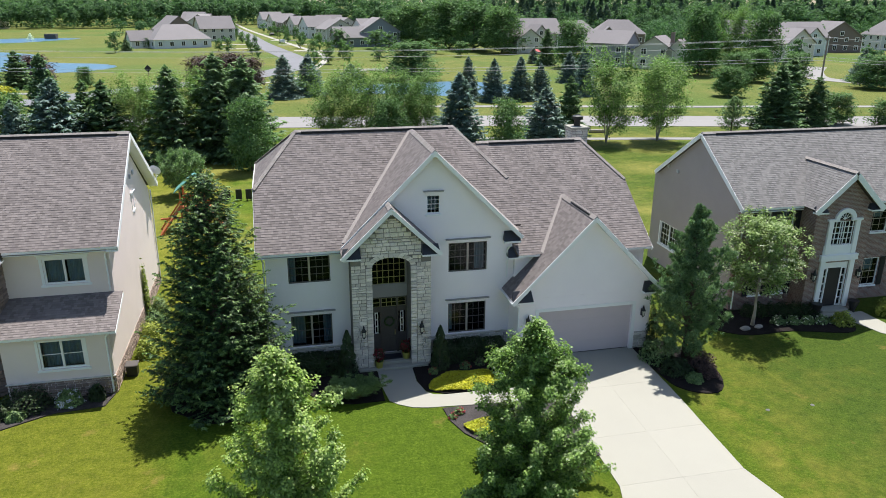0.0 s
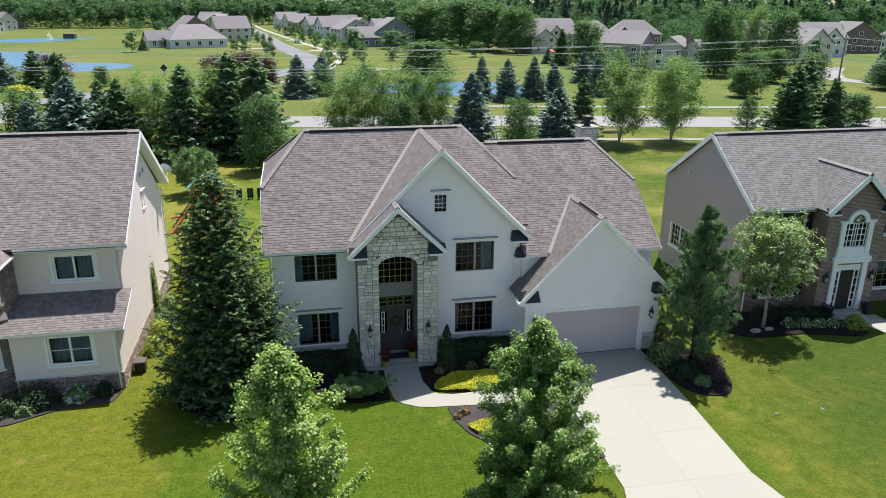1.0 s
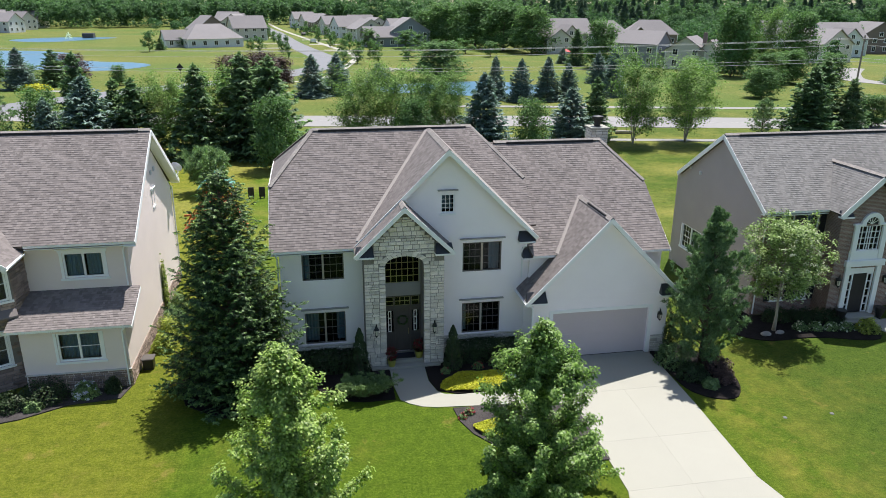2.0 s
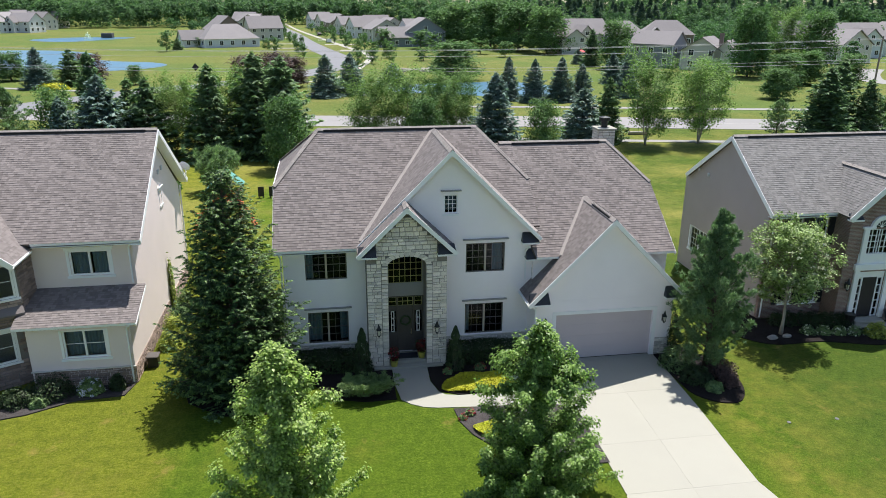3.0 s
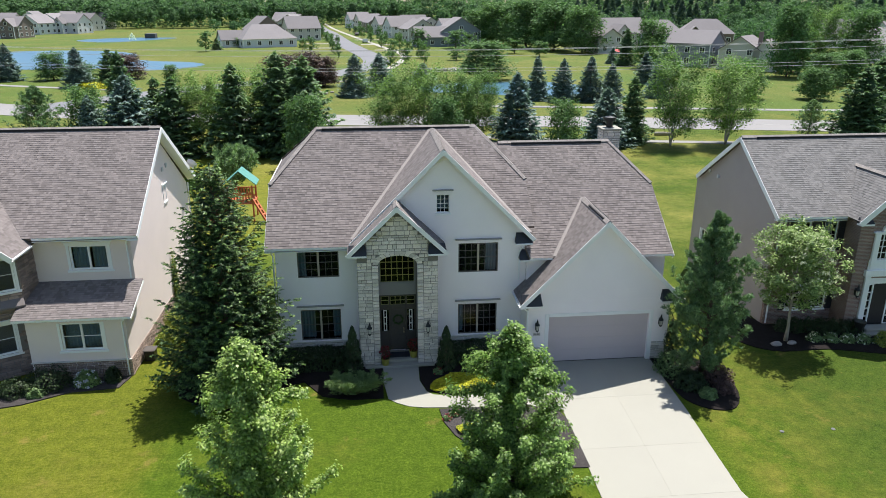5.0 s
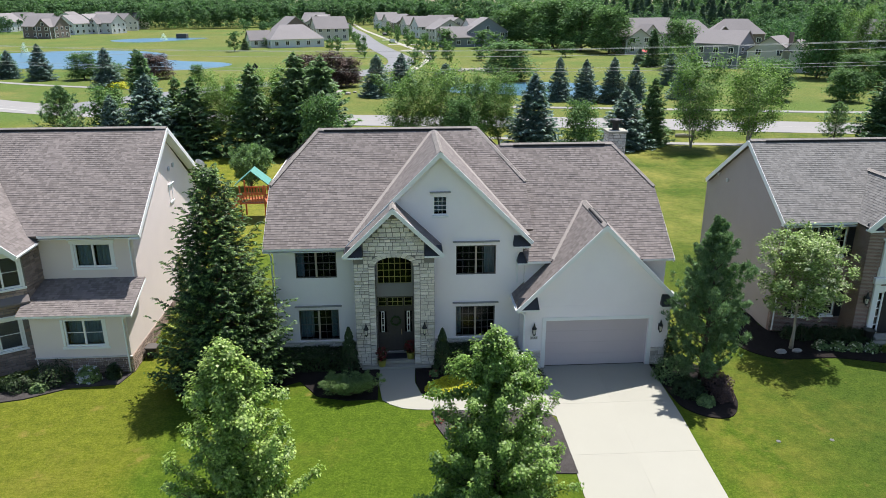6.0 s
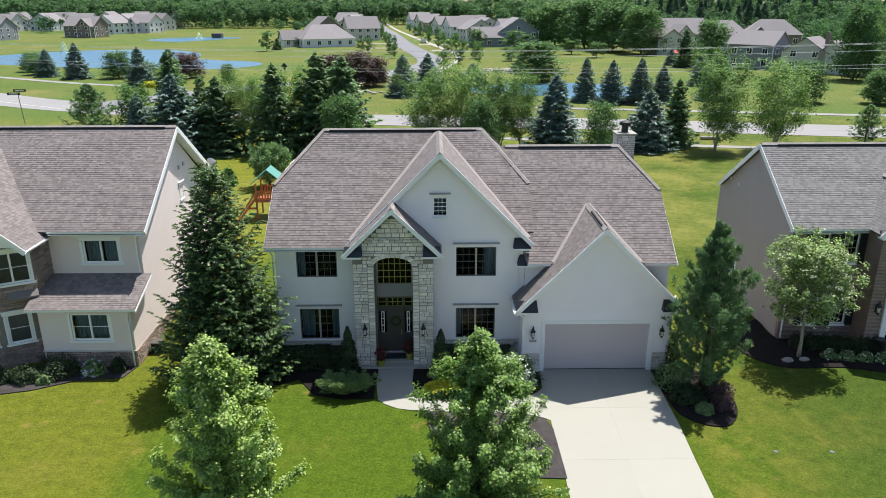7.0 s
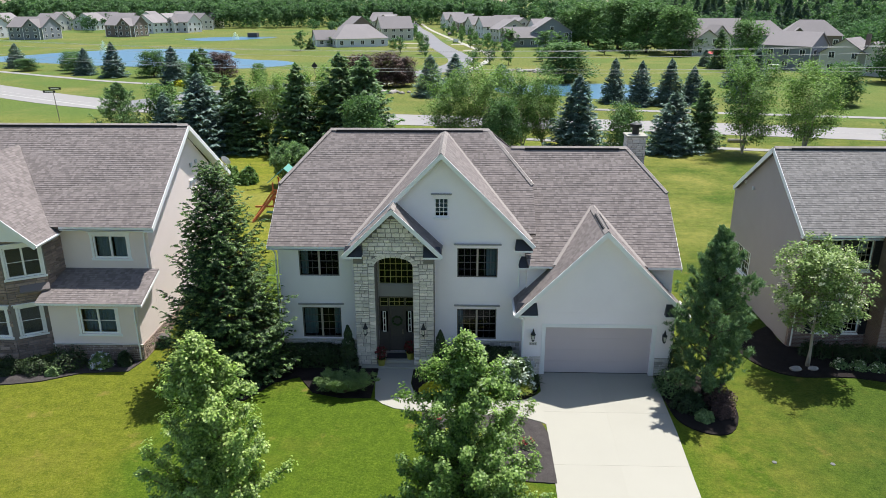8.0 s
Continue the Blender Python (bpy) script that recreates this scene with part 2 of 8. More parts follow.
M = {
    "lawn": lawn_material(),
    "glass": glass_material("window_glass", (0.36, 0.43, 0.47)),
    "water": water_material(),
    "brick": brick_material(),
    "stucco": surface("white_stucco", (0.9, 0.845, 0.85), 0.92, 60, 0.5, 0.05, 0.35),
    "stucco_tan": surface("tan_stucco", (0.79, 0.68, 0.635), 0.92, 60, 0.5, 0.06, 0.35),
    "siding": surface("taupe_siding", (0.38, 0.33, 0.305), 0.8, 40, 0.8, 0.06, 0.15),
    "shingle": surface("brown_shingles", (0.184, 0.160, 0.152), 0.95, 30, 0.45, 0.16, 0.6, island=0.22),
    "shingle_grey": surface("grey_shingles", (0.18, 0.172, 0.166), 0.95, 30, 0.45, 0.15, 0.6, island=0.2),
    # lighter shingle colour: the sun that ridges and hips catch is put in
    "cap": surface("sunlit_cap_and_flashing", (0.30, 0.268, 0.248), 0.95, 45, 0.6, 0.1, 0.4, island=0.12),
    "deck": surface("roof_deck", (0.15, 0.125, 0.115), 0.95, 20, 1, 0.15, 0.3),
    "vent": surface("black_ridge_vent", (0.02, 0.02, 0.022), 0.8, 30, 2, 0.2, 0.2),
    "trim": surface("white_trim", (0.84, 0.84, 0.83), 0.55, 20, 0.8, 0.04, 0.05),
    "soffit": surface("grey_soffit", (0.30, 0.29, 0.28), 0.7, 20, 1, 0.06, 0.05),
    "frame": surface("taupe_window_frame", (0.42, 0.38, 0.33), 0.5, 20, 1, 0.06, 0.0),
    "frame_dark": surface("dark_taupe_frame", (0.13, 0.12, 0.11), 0.5, 20, 1, 0.06, 0.0),
    # near-black: the gloom of unlit rooms is put into this colour
    "inner_wall": surface("room_dark_backing", (0.018, 0.026, 0.03), 0.9, 10, 1, 0.06, 0.0),
    # curtain cloth, its blue also holding the sky mirrored in the panes
    "curtain": surface("sky_tinted_curtain", (0.46, 0.58, 0.62), 0.9, 40, 3, 0.06, 0.1),
    "muntin": surface("dark_muntin", (0.12, 0.125, 0.14), 0.5, 20, 1, 0.06, 0.0),
    "muntin_gold": surface("olive_gold_muntin", (0.34, 0.33, 0.14), 0.5, 20, 1, 0.08, 0.0),
    "garage": surface("mauve_garage_door", (0.55, 0.48, 0.49), 0.6, 30, 0.7, 0.04, 0.08),
    "door": surface("dark_brown_door", (0.085, 0.075, 0.068), 0.5, 12, 1, 0.1, 0.1),
    "black": surface("black_metal", (0.02, 0.02, 0.02), 0.45, 30, 2, 0.2, 0.1),
    "brass": surface("brass", (0.5, 0.42, 0.25), 0.35, 30, 2, 0.1, 0.0, metal=1.0),
    "lamp_glass": surface("frosted_lamp_glass", (0.6, 0.58, 0.5), 0.3, 30, 2, 0.05, 0.0),
    "stone": surface("limestone", (0.70, 0.64, 0.565), 0.92, 18, 2.2, 0.22, 0.7, each=0.2, depth=0.03),
    "stone_set": surface("limestone_course", (0.58, 0.54, 0.49), 0.92, 18, 2.2, 0.22, 0.7, island=0.28, depth=0.03),
    "stone_brown": surface("brown_ledgestone", (0.30, 0.225, 0.185), 0.92, 18, 2.2, 0.25, 0.7, island=0.32, depth=0.03),
    "mortar": surface("grey_mortar", (0.22, 0.20, 0.18), 0.95, 40, 2, 0.12, 0.4),
    "concrete": surface("pale_concrete", (0.33, 0.318, 0.27), 0.9, 45, 0.35, 0.05, 0.25, each=0.03),
    "kerb": surface("road_concrete", (0.25, 0.24, 0.232), 0.9, 3, 0.12, 0.08, 0.1),
    "asphalt": surface("pale_asphalt", (0.18, 0.18, 0.19), 0.9, 3, 0.1, 0.08, 0.1),
    "paint": surface("worn_road_paint", (0.34, 0.335, 0.31), 0.8, 4, 0.5, 0.15, 0.0),
    "mulch": surface("black_mulch", (0.018, 0.0145, 0.0135), 0.95, 26, 1.5, 0.5, 0.9, depth=0.05, spec=0.15),
    "mulch_dry": surface("grey_brown_mulch", (0.062, 0.055, 0.053), 0.95, 26, 1.5, 0.55, 0.9, depth=0.05, spec=0.15),
    "bark": surface("bark", (0.12, 0.09, 0.07), 0.95, 25, 2, 0.3, 0.8, stretch=(1, 1, 0.25), depth=0.02),
    "bark_pale": surface("pale_bark", (0.36, 0.32, 0.27), 0.9, 25, 2, 0.3, 0.6, stretch=(1, 1, 0.3), depth=0.02),
    "maple": foliage("maple_leaves", (0.122, 0.205, 0.055), (0.41, 0.515, 0.175), 0.42, 0.42, 1.6),
    "maple_deep": foliage("deep_green_maple_leaves", (0.088, 0.16, 0.038), (0.322, 0.44, 0.122), 0.4, 0.42, 1.6),
    "spruce": foliage("spruce_needles", (0.018, 0.043, 0.018), (0.075, 0.135, 0.048), 0.12, 0.55, 1.2),
    # fresh tips, made paler still by sunlight put into the colour
    "spruce_tip": foliage("spruce_lit_new_needles", (0.075, 0.145, 0.045), (0.225, 0.335, 0.105), 0.2, 0.5, 1.2),
    "spruce_blue": foliage("blue_spruce_needles", (0.085, 0.138, 0.132), (0.215, 0.3, 0.288), 0.25, 0.6, 0.8),
    "conifer": foliage("conifer_needles", (0.08, 0.138, 0.078), (0.205, 0.305, 0.152), 0.35, 0.6, 0.8),
    "pine": foliage("pine_needles", (0.075, 0.14, 0.07), (0.235, 0.345, 0.165), 0.28, 0.6, 1.5),
    "blossom_leaf": foliage("silvery_leaves", (0.10, 0.165, 0.045), (0.34, 0.43, 0.175), 0.3, 0.45, 2.2),
    "blossom": foliage("cream_blossom", (0.5, 0.5, 0.36), (0.68, 0.67, 0.52), 0.2, 0.6, 1.5),
    "birch": foliage("birch_leaves", (0.075, 0.14, 0.042), (0.235, 0.35, 0.118), 0.36, 0.7, 0.7),
    "broad": foliage("broad_leaves", (0.07, 0.135, 0.055), (0.148, 0.25, 0.102), 0.32, 0.8, 0.35),
    # bluer and flatter in tone: distance haze is put into the leaf colour
    "wood": foliage("hazy_woodland_leaves", (0.06, 0.118, 0.06), (0.105, 0.188, 0.092), 0.4, 0.85, 0.05),
    "wood_pine": foliage("far_pine_needles", (0.052, 0.088, 0.062), (0.082, 0.13, 0.088), 0.3, 0.85, 0.06),
    "purple": foliage("purple_leaves", (0.05, 0.03, 0.03), (0.14, 0.082, 0.078), 0.15, 0.5, 0.5),
    "hedge": foliage("boxwood", (0.017, 0.031, 0.012), (0.046, 0.076, 0.027), 0.12, 0.55, 2.0),
    "juniper": foliage("juniper", (0.09, 0.15, 0.06), (0.21, 0.3, 0.12), 0.15, 0.6, 1.5),
    "sedum": foliage("yellow_groundcover", (0.34, 0.33, 0.02), (0.58, 0.55, 0.045), 0.2, 0.6, 2.0),
    "lime": foliage("lime_foliage", (0.16, 0.2, 0.03), (0.38, 0.42, 0.09), 0.25, 0.5, 2.0),
    "red": foliage("crimson_flowers", (0.12, 0.01, 0.015), (0.32, 0.03, 0.05), 0.2, 0.6, 3.0),
    "white_flower": foliage("white_flowers", (0.62, 0.63, 0.52), (0.78, 0.78, 0.7), 0.15, 0.6, 3.0),
    "blue_flower": foliage("pale_blue_flowers", (0.42, 0.44, 0.6), (0.6, 0.6, 0.72), 0.15, 0.6, 3.0),
    "pot": surface("mustard_pot", (0.32, 0.30, 0.06), 0.5, 20, 3, 0.15, 0.1),
    "cedar": surface("red_cedar", (0.46, 0.13, 0.05), 0.6, 20, 2, 0.2, 0.2),
    "canvas": surface("green_canvas", (0.10, 0.28, 0.24), 0.7, 30, 2, 0.08, 0.1),
    "plastic_green": surface("green_plastic", (0.03, 0.20, 0.13), 0.4, 30, 2, 0.08, 0.0),
    "rock": surface("pale_boulder", (0.33, 0.30, 0.28), 0.9, 9, 1.5, 0.25, 0.7, depth=0.05),
    "shutter": surface("black_shutter", (0.016, 0.016, 0.02), 0.5, 30, 2, 0.2, 0.0),
    "far_white": surface("pale_grey_siding", (0.60, 0.615, 0.64), 0.8, 2, 0.1, 0.05, 0.0, each=0.08),
    "far_tan": surface("beige_siding", (0.56, 0.535, 0.50), 0.8, 2, 0.1, 0.05, 0.0, each=0.1),
    "far_grey": surface("blue_grey_siding", (0.23, 0.25, 0.28), 0.8, 2, 0.1, 0.05, 0.0, each=0.1),
    "far_brick": surface("red_brown_walls", (0.20, 0.16, 0.14), 0.85, 2, 0.1, 0.1, 0.0, each=0.1),
    "far_roof": surface("far_roof_shingles", (0.215, 0.198, 0.198), 0.95, 3, 0.2, 0.1, 0.1, each=0.15),
    "dark_glass": surface("dark_far_glass", (0.03, 0.035, 0.04), 0.1, 5, 1, 0.2, 0.0, spec=0.6),
    "wire": surface("pale_wire", (0.45, 0.45, 0.45), 0.5, 5, 1, 0.1, 0.0),
    "pole": surface("weathered_pole", (0.22, 0.18, 0.15), 0.9, 12, 1, 0.2, 0.3),
    "car_white": surface("white_car_paint", (0.75, 0.75, 0.75), 0.25, 8, 1, 0.02, 0.0, spec=0.6),
    "car_dark": surface("black_rubber_and_glass", (0.02, 0.02, 0.022), 0.35, 8, 1, 0.1, 0.0),
    "red_cloth": surface("red_canvas", (0.5, 0.06, 0.06), 0.7, 8, 1, 0.1, 0.0),
    "spray": foliage("white_water_spray", (0.7, 0.74, 0.78), (0.8, 0.84, 0.88), 0.4, 0.4, 0.5),
    "dish": surface("pale_grey_dish", (0.8, 0.8, 0.8), 0.4, 10, 2, 0.05, 0.0),
    # doormat, and return shingles with their shade put into the colour
    "shaded_return_and_mat": surface("shaded_shingle_and_mat", (0.035, 0.037, 0.045), 0.5, 20, 1, 0.15, 0.1),
    # near-black too, so that the rooms stay dark behind the glass
    "room_dark": surface("room_dark_slab", (0.018, 0.021, 0.024), 0.8, 8, 1, 0.2, 0.0),
    "lid": surface("valve_grey", (0.14, 0.14, 0.13), 0.8, 20, 2, 0.1, 0.1),
    "wall_box": surface("grey_box", (0.5, 0.5, 0.5), 0.5, 10, 2, 0.06, 0.0),
}

# ---- mesh helpers ----


class Build:
    """Gathers vertices and faces for one mesh."""

    def __init__(self):
        self.v, self.f = [], []

    def face(self, *pts):
        n = len(self.v)
        self.v += [tuple(p) for p in pts]
        self.f.append(tuple(range(n, n + len(pts))))

    def box(self, x0, x1, y0, y1, z0, z1, ch=0.0):
        """A box; ch chamfers its twelve edges."""
        if ch <= 0:
            n = len(self.v)
            self.v += [(x, y, z) for z in (z0, z1) for y in (y0, y1) for x in (x0, x1)]
            self.f += [tuple(n + i for i in q) for q in ((0, 2, 3, 1), (4, 5, 7, 6), (0, 1, 5, 4), (2, 6, 7, 3), (0, 4, 6, 2), (1, 3, 7, 5))]
            return self
        c, h = Vector(((x0 + x1) / 2, (y0 + y1) / 2, (z0 + z1) / 2)), Vector(((x1 - x0) / 2, (y1 - y0) / 2, (z1 - z0) / 2))
        self.chamfered(Matrix.Translation(c), h, ch)
        return self

    def chamfered(self, m, h, ch):
        n, idx = len(self.v), {}
        for a in range(3):
            for s in (-1, 1):
                for p in (-1, 1):
                    for q in (-1, 1):
                        co = [0, 0, 0]
                        b, c = (a + 1) % 3, (a + 2) % 3
                        co[a], co[b], co[c] = s * h[a], p * (h[b] - ch), q * (h[c] - ch)
                        sg = [0, 0, 0]
                        sg[a], sg[b], sg[c] = s, p, q
                        idx[(a, *sg)] = len(self.v)
                        self.v.append(tuple(m @ Vector(co)))
        for a in range(3):
            b, c = (a + 1) % 3, (a + 2) % 3
            for s in (-1, 1):
                def key(ax, p, q, s=s, a=a, b=b, c=c):
                    sg = [0, 0, 0]
                    sg[a], sg[b], sg[c] = s, p, q
                    return idx[(ax, *sg)]
                quad = [key(a, -1, -1), key(a, 1, -1), key(a, 1, 1), key(a, -1, 1)]
                self.f.append(tuple(quad if s > 0 else quad[::-1]))
        for a in range(3):
            b, c = (a + 1) % 3, (a + 2) % 3
            for p in (-1, 1):
                for q in (-1, 1):
                    def key(ax, s, a=a, b=b, c=c, p=p, q=q):
                        sg = [0, 0, 0]
                        sg[a], sg[b], sg[c] = s, p, q
                        return idx[(ax, *sg)]
                    quad = [key(b, -1), key(b, 1), key(c, 1), key(c, -1)]
                    self.f.append(tuple(quad if p * q > 0 else quad[::-1]))
        for x in (-1, 1):
            for y in (-1, 1):
                for z in (-1, 1):
                    t = [idx[(a, x, y, z)] for a in range(3)]
                    self.f.append(tuple(t if x * y * z > 0 else t[::-1]))

    def beam(self, p, q, w, h, up=(0, 0, 1), ch=0.0):
        """A bar from p to q, w wide across and h deep along up."""
        p, q, up = Vector(p), Vector(q), Vector(up)
        d = (q - p)
        ln = d.length
        d.normalize()
        s = d.cross(up).normalized()
        u = s.cross(d).normalized()
        m = Matrix((s, d, u)).transposed().to_4x4()
        m.translation = (p + q) / 2
        if ch > 0:
            self.chamfered(m, Vector((w / 2, ln / 2, h / 2)), ch)
            return
        n = len(self.v)
        self.v += [tuple(m @ Vector((x * w / 2, y * ln / 2, z * h / 2))) for z in (-1, 1) for y in (-1, 1) for x in (-1, 1)]
        self.f += [tuple(n + i for i in f) for f in ((0, 2, 3, 1), (4, 5, 7, 6), (0, 1, 5, 4), (2, 6, 7, 3), (0, 4, 6, 2), (1, 3, 7, 5))]

    def prism(self, pts, shift):
        """A flat outline and its copy moved by shift, joined all round."""
        n, k = len(self.v), len(pts)
        sh = Vector(shift)
        self.v += [tuple(p) for p in pts] + [tuple(Vector(p) + sh) for p in pts]
        self.f.append(tuple(n + i for i in range(k))[::-1])
        self.f.append(tuple(n + k + i for i in range(k)))
        self.f += [(n + i, n + (i + 1) % k, n + k + (i + 1) % k, n + k + i) for i in range(k)]

    def tube(self, pts, radii, sides=6, caps=True):
        pts = [Vector(p) for p in pts]
        n = len(self.v)
        for i, p in enumerate(pts):
            d = (pts[min(i + 1, len(pts) - 1)] - pts[max(i - 1, 0)])
            d = d.normalized() if d.length > 1e-6 else Vector((0, 0, 1))
            s = d.cross(Vector((0, 1, 0)) if abs(d.y) < 0.9 else Vector((1, 0, 0))).normalized()
            u = s.cross(d)
            for k in range(sides):
                a = 2 * math.pi * k / sides
                self.v.append(tuple(p + (s * math.cos(a) + u * math.sin(a)) * radii[i]))
        for i in range(len(pts) - 1):
            for k in range(sides):
                a, b = n + i * sides + k, n + i * sides + (k + 1) % sides
                self.f.append((a, b, b + sides, a + sides))
        if caps:
            self.f.append(tuple(n + k for k in range(sides))[::-1])
            self.f.append(tuple(n + (len(pts) - 1) * sides + k for k in range(sides)))

    def lathe(self, cx, cy, profile, sides=16):
        """A turned shape from (radius, height) pairs."""
        n = len(self.v)
        for r, z in profile:
            self.v += [(cx + r * math.cos(2 * math.pi * k / sides), cy + r * math.sin(2 * math.pi * k / sides), z) for k in range(sides)]
        for i in range(len(profile) - 1):
            for k in range(sides):
                a, b = n + i * sides + k, n + i * sides + (k + 1) % sides
                self.f.append((a, b, b + sides, a + sides))
        self.f.append(tuple(n + k for k in range(sides))[::-1])
        self.f.append(tuple(n + (len(profile) - 1) * sides + k for k in range(sides)))

    def mesh(self, name, smooth=False):
        me = bpy.data.meshes.new(name)
        me.from_pydata(self.v, [], self.f)
        if smooth:
            me.polygons.foreach_set("use_smooth", [True] * len(me.polygons))
        bm = bmesh.new()
        bm.from_mesh(me)
        bmesh.ops.recalc_face_normals(bm, faces=bm.faces)
        bm.to_mesh(me)
        bm.free()
        return me


def quads_mesh(name, verts, k=4):
    """Leaves and the like: each run of k vertices is one face."""
    verts = np.asarray(verts, dtype=np.float32).reshape(-1, 3)
    n = len(verts)
    me = bpy.data.meshes.new(name)
    me.vertices.add(n)
    me.vertices.foreach_set("co", verts.ravel())
    me.loops.add(n)
    me.loops.foreach_set("vertex_index", np.arange(n, dtype=np.int32))
    me.polygons.add(n // k)
    me.polygons.foreach_set("loop_start", np.arange(0, n, k, dtype=np.int32))
    me.update(calc_edges=True)
    me.validate()
    return me


PLACE = {}


def thing(name, x, y, z=0.0, label="", category="", group="", kind=""):
    """An Empty at the base of a thing whose parts are built in world places."""
    ob = new(name)
    ob.location = (x, y, z)
    ob.empty_display_size = 0.3
    PLACE[ob.name] = Matrix.Translation((x, y, z))
    return tagged(ob, label, category, group, kind)


def part(name, data, material, parent=None, label="", m=None, kind=""):
    """One mesh object under a thing or a part; m is its place in the world."""
    me = data.mesh(name) if isinstance(data, Build) else data
    if material is not None and not me.materials:
        me.materials.append(material)
    ob = new(name, me)
    m = m or Matrix.Identity(4)
    if parent is not None:
        ob.parent = parent
        ob.matrix_parent_inverse = PLACE.get(parent.name, Matrix.Identity(4)).inverted()
    ob.matrix_basis = m
    PLACE[ob.name] = m
    return tagged(ob, label, kind=kind)


def solo(name, data, material, label, category, group="", kind="", m=None):
    """A thing that is one mesh."""
    ob = part(name, data, material, None, "", m)
    return tagged(ob, label, category, group, kind)


def smooth_line(pts, steps=6, closed=False):
    """A Catmull-Rom curve through the points."""
    out, n = [], len(pts)
    for i in range(n if closed else n - 1):
        p = [Vector(pts[(i + o) % n] if closed else pts[min(max(i + o, 0), n - 1)]) for o in (-1, 0, 1, 2)]
        for s in range(steps):
            t = s / steps
            out.append(0.5 * (2 * p[1] + (p[2] - p[0]) * t + (2 * p[0] - 5 * p[1] + 4 * p[2] - p[3]) * t * t + (3 * p[1] - p[0] - 3 * p[2] + p[3]) * t ** 3))
    if not closed:
        out.append(Vector(pts[-1]))
    return out


def sheet(pts, z0, z1, closed_smooth=0):
    """A flat slab with the outline pts (x, y)."""
    if closed_smooth:
        pts = [tuple(p)[:2] for p in smooth_line([(*p, 0) for p in pts], closed_smooth, True)]
    b = Build()
    b.prism([(x, y, z0) for x, y in pts], (0, 0, z1 - z0))
    return b


def ribbon(centre, width, z0, z1, steps=6):
    line = smooth_line([(x, y, 0) for x, y in centre], steps)
    b = Build()
    rows = []
    for i, p in enumerate(line):
        d = (line[min(i + 1, len(line) - 1)] - line[max(i - 1, 0)]).normalized()
        s = Vector((-d.y, d.x, 0)) * width / 2
        rows.append((p + s, p - s))
    n = 0
    for l, r in rows:
        b.v += [(l.x, l.y, z0), (r.x, r.y, z0), (r.x, r.y, z1), (l.x, l.y, z1)]
    for i in range(len(rows) - 1):
        a, c = 4 * i, 4 * i + 4
        b.f += [(a + 3, a + 2, c + 2, c + 3), (a + 2, a + 1, c + 1, c + 2), (a, a + 3, c + 3, c), (a + 1, a, c, c + 1)]
    return b


# ---- parts of houses ----


def wall_panel(x0, x1, z0, z1, y0, y1, holes=(), m=None):
    """A wall with its outer face at y0, its inner at y1, and rectangular holes (x0, x1, z0, z1) through it."""
    b = Build()
    xs = sorted({x0, x1, *[h[i] for h in holes for i in (0, 1)]})
    zs = sorted({z0, z1, *[h[i] for h in holes for i in (2, 3)]})

    def hole(i, k):
        if not (0 <= i < len(xs) - 1 and 0 <= k < len(zs) - 1):
            return True
        cx, cz = (xs[i] + xs[i + 1]) / 2, (zs[k] + zs[k + 1]) / 2
        return any(h[0] < cx < h[1] and h[2] < cz < h[3] for h in holes)
    for i in range(len(xs) - 1):
        for k in range(len(zs) - 1):
            if hole(i, k):
                continue
            a, c, e, g = xs[i], xs[i + 1], zs[k], zs[k + 1]
            b.face((a, y0, e), (c, y0, e), (c, y0, g), (a, y0, g))
            b.face((a, y1, e), (a, y1, g), (c, y1, g), (c, y1, e))
            if hole(i - 1, k):
                b.face((a, y0, e), (a, y0, g), (a, y1, g), (a, y1, e))
            if hole(i + 1, k):
                b.face((c, y0, e), (c, y1, e), (c, y1, g), (c, y0, g))
            if hole(i, k - 1):
                b.face((a, y0, e), (a, y1, e), (c, y1, e), (c, y0, e))
            if hole(i, k + 1):
                b.face((a, y0, g), (c, y0, g), (c, y1, g), (a, y1, g))
    if m is not None:
        b.v = [tuple(m @ Vector(p)) for p in b.v]
    return b


SHINGLE_RNG = random.Random(11)


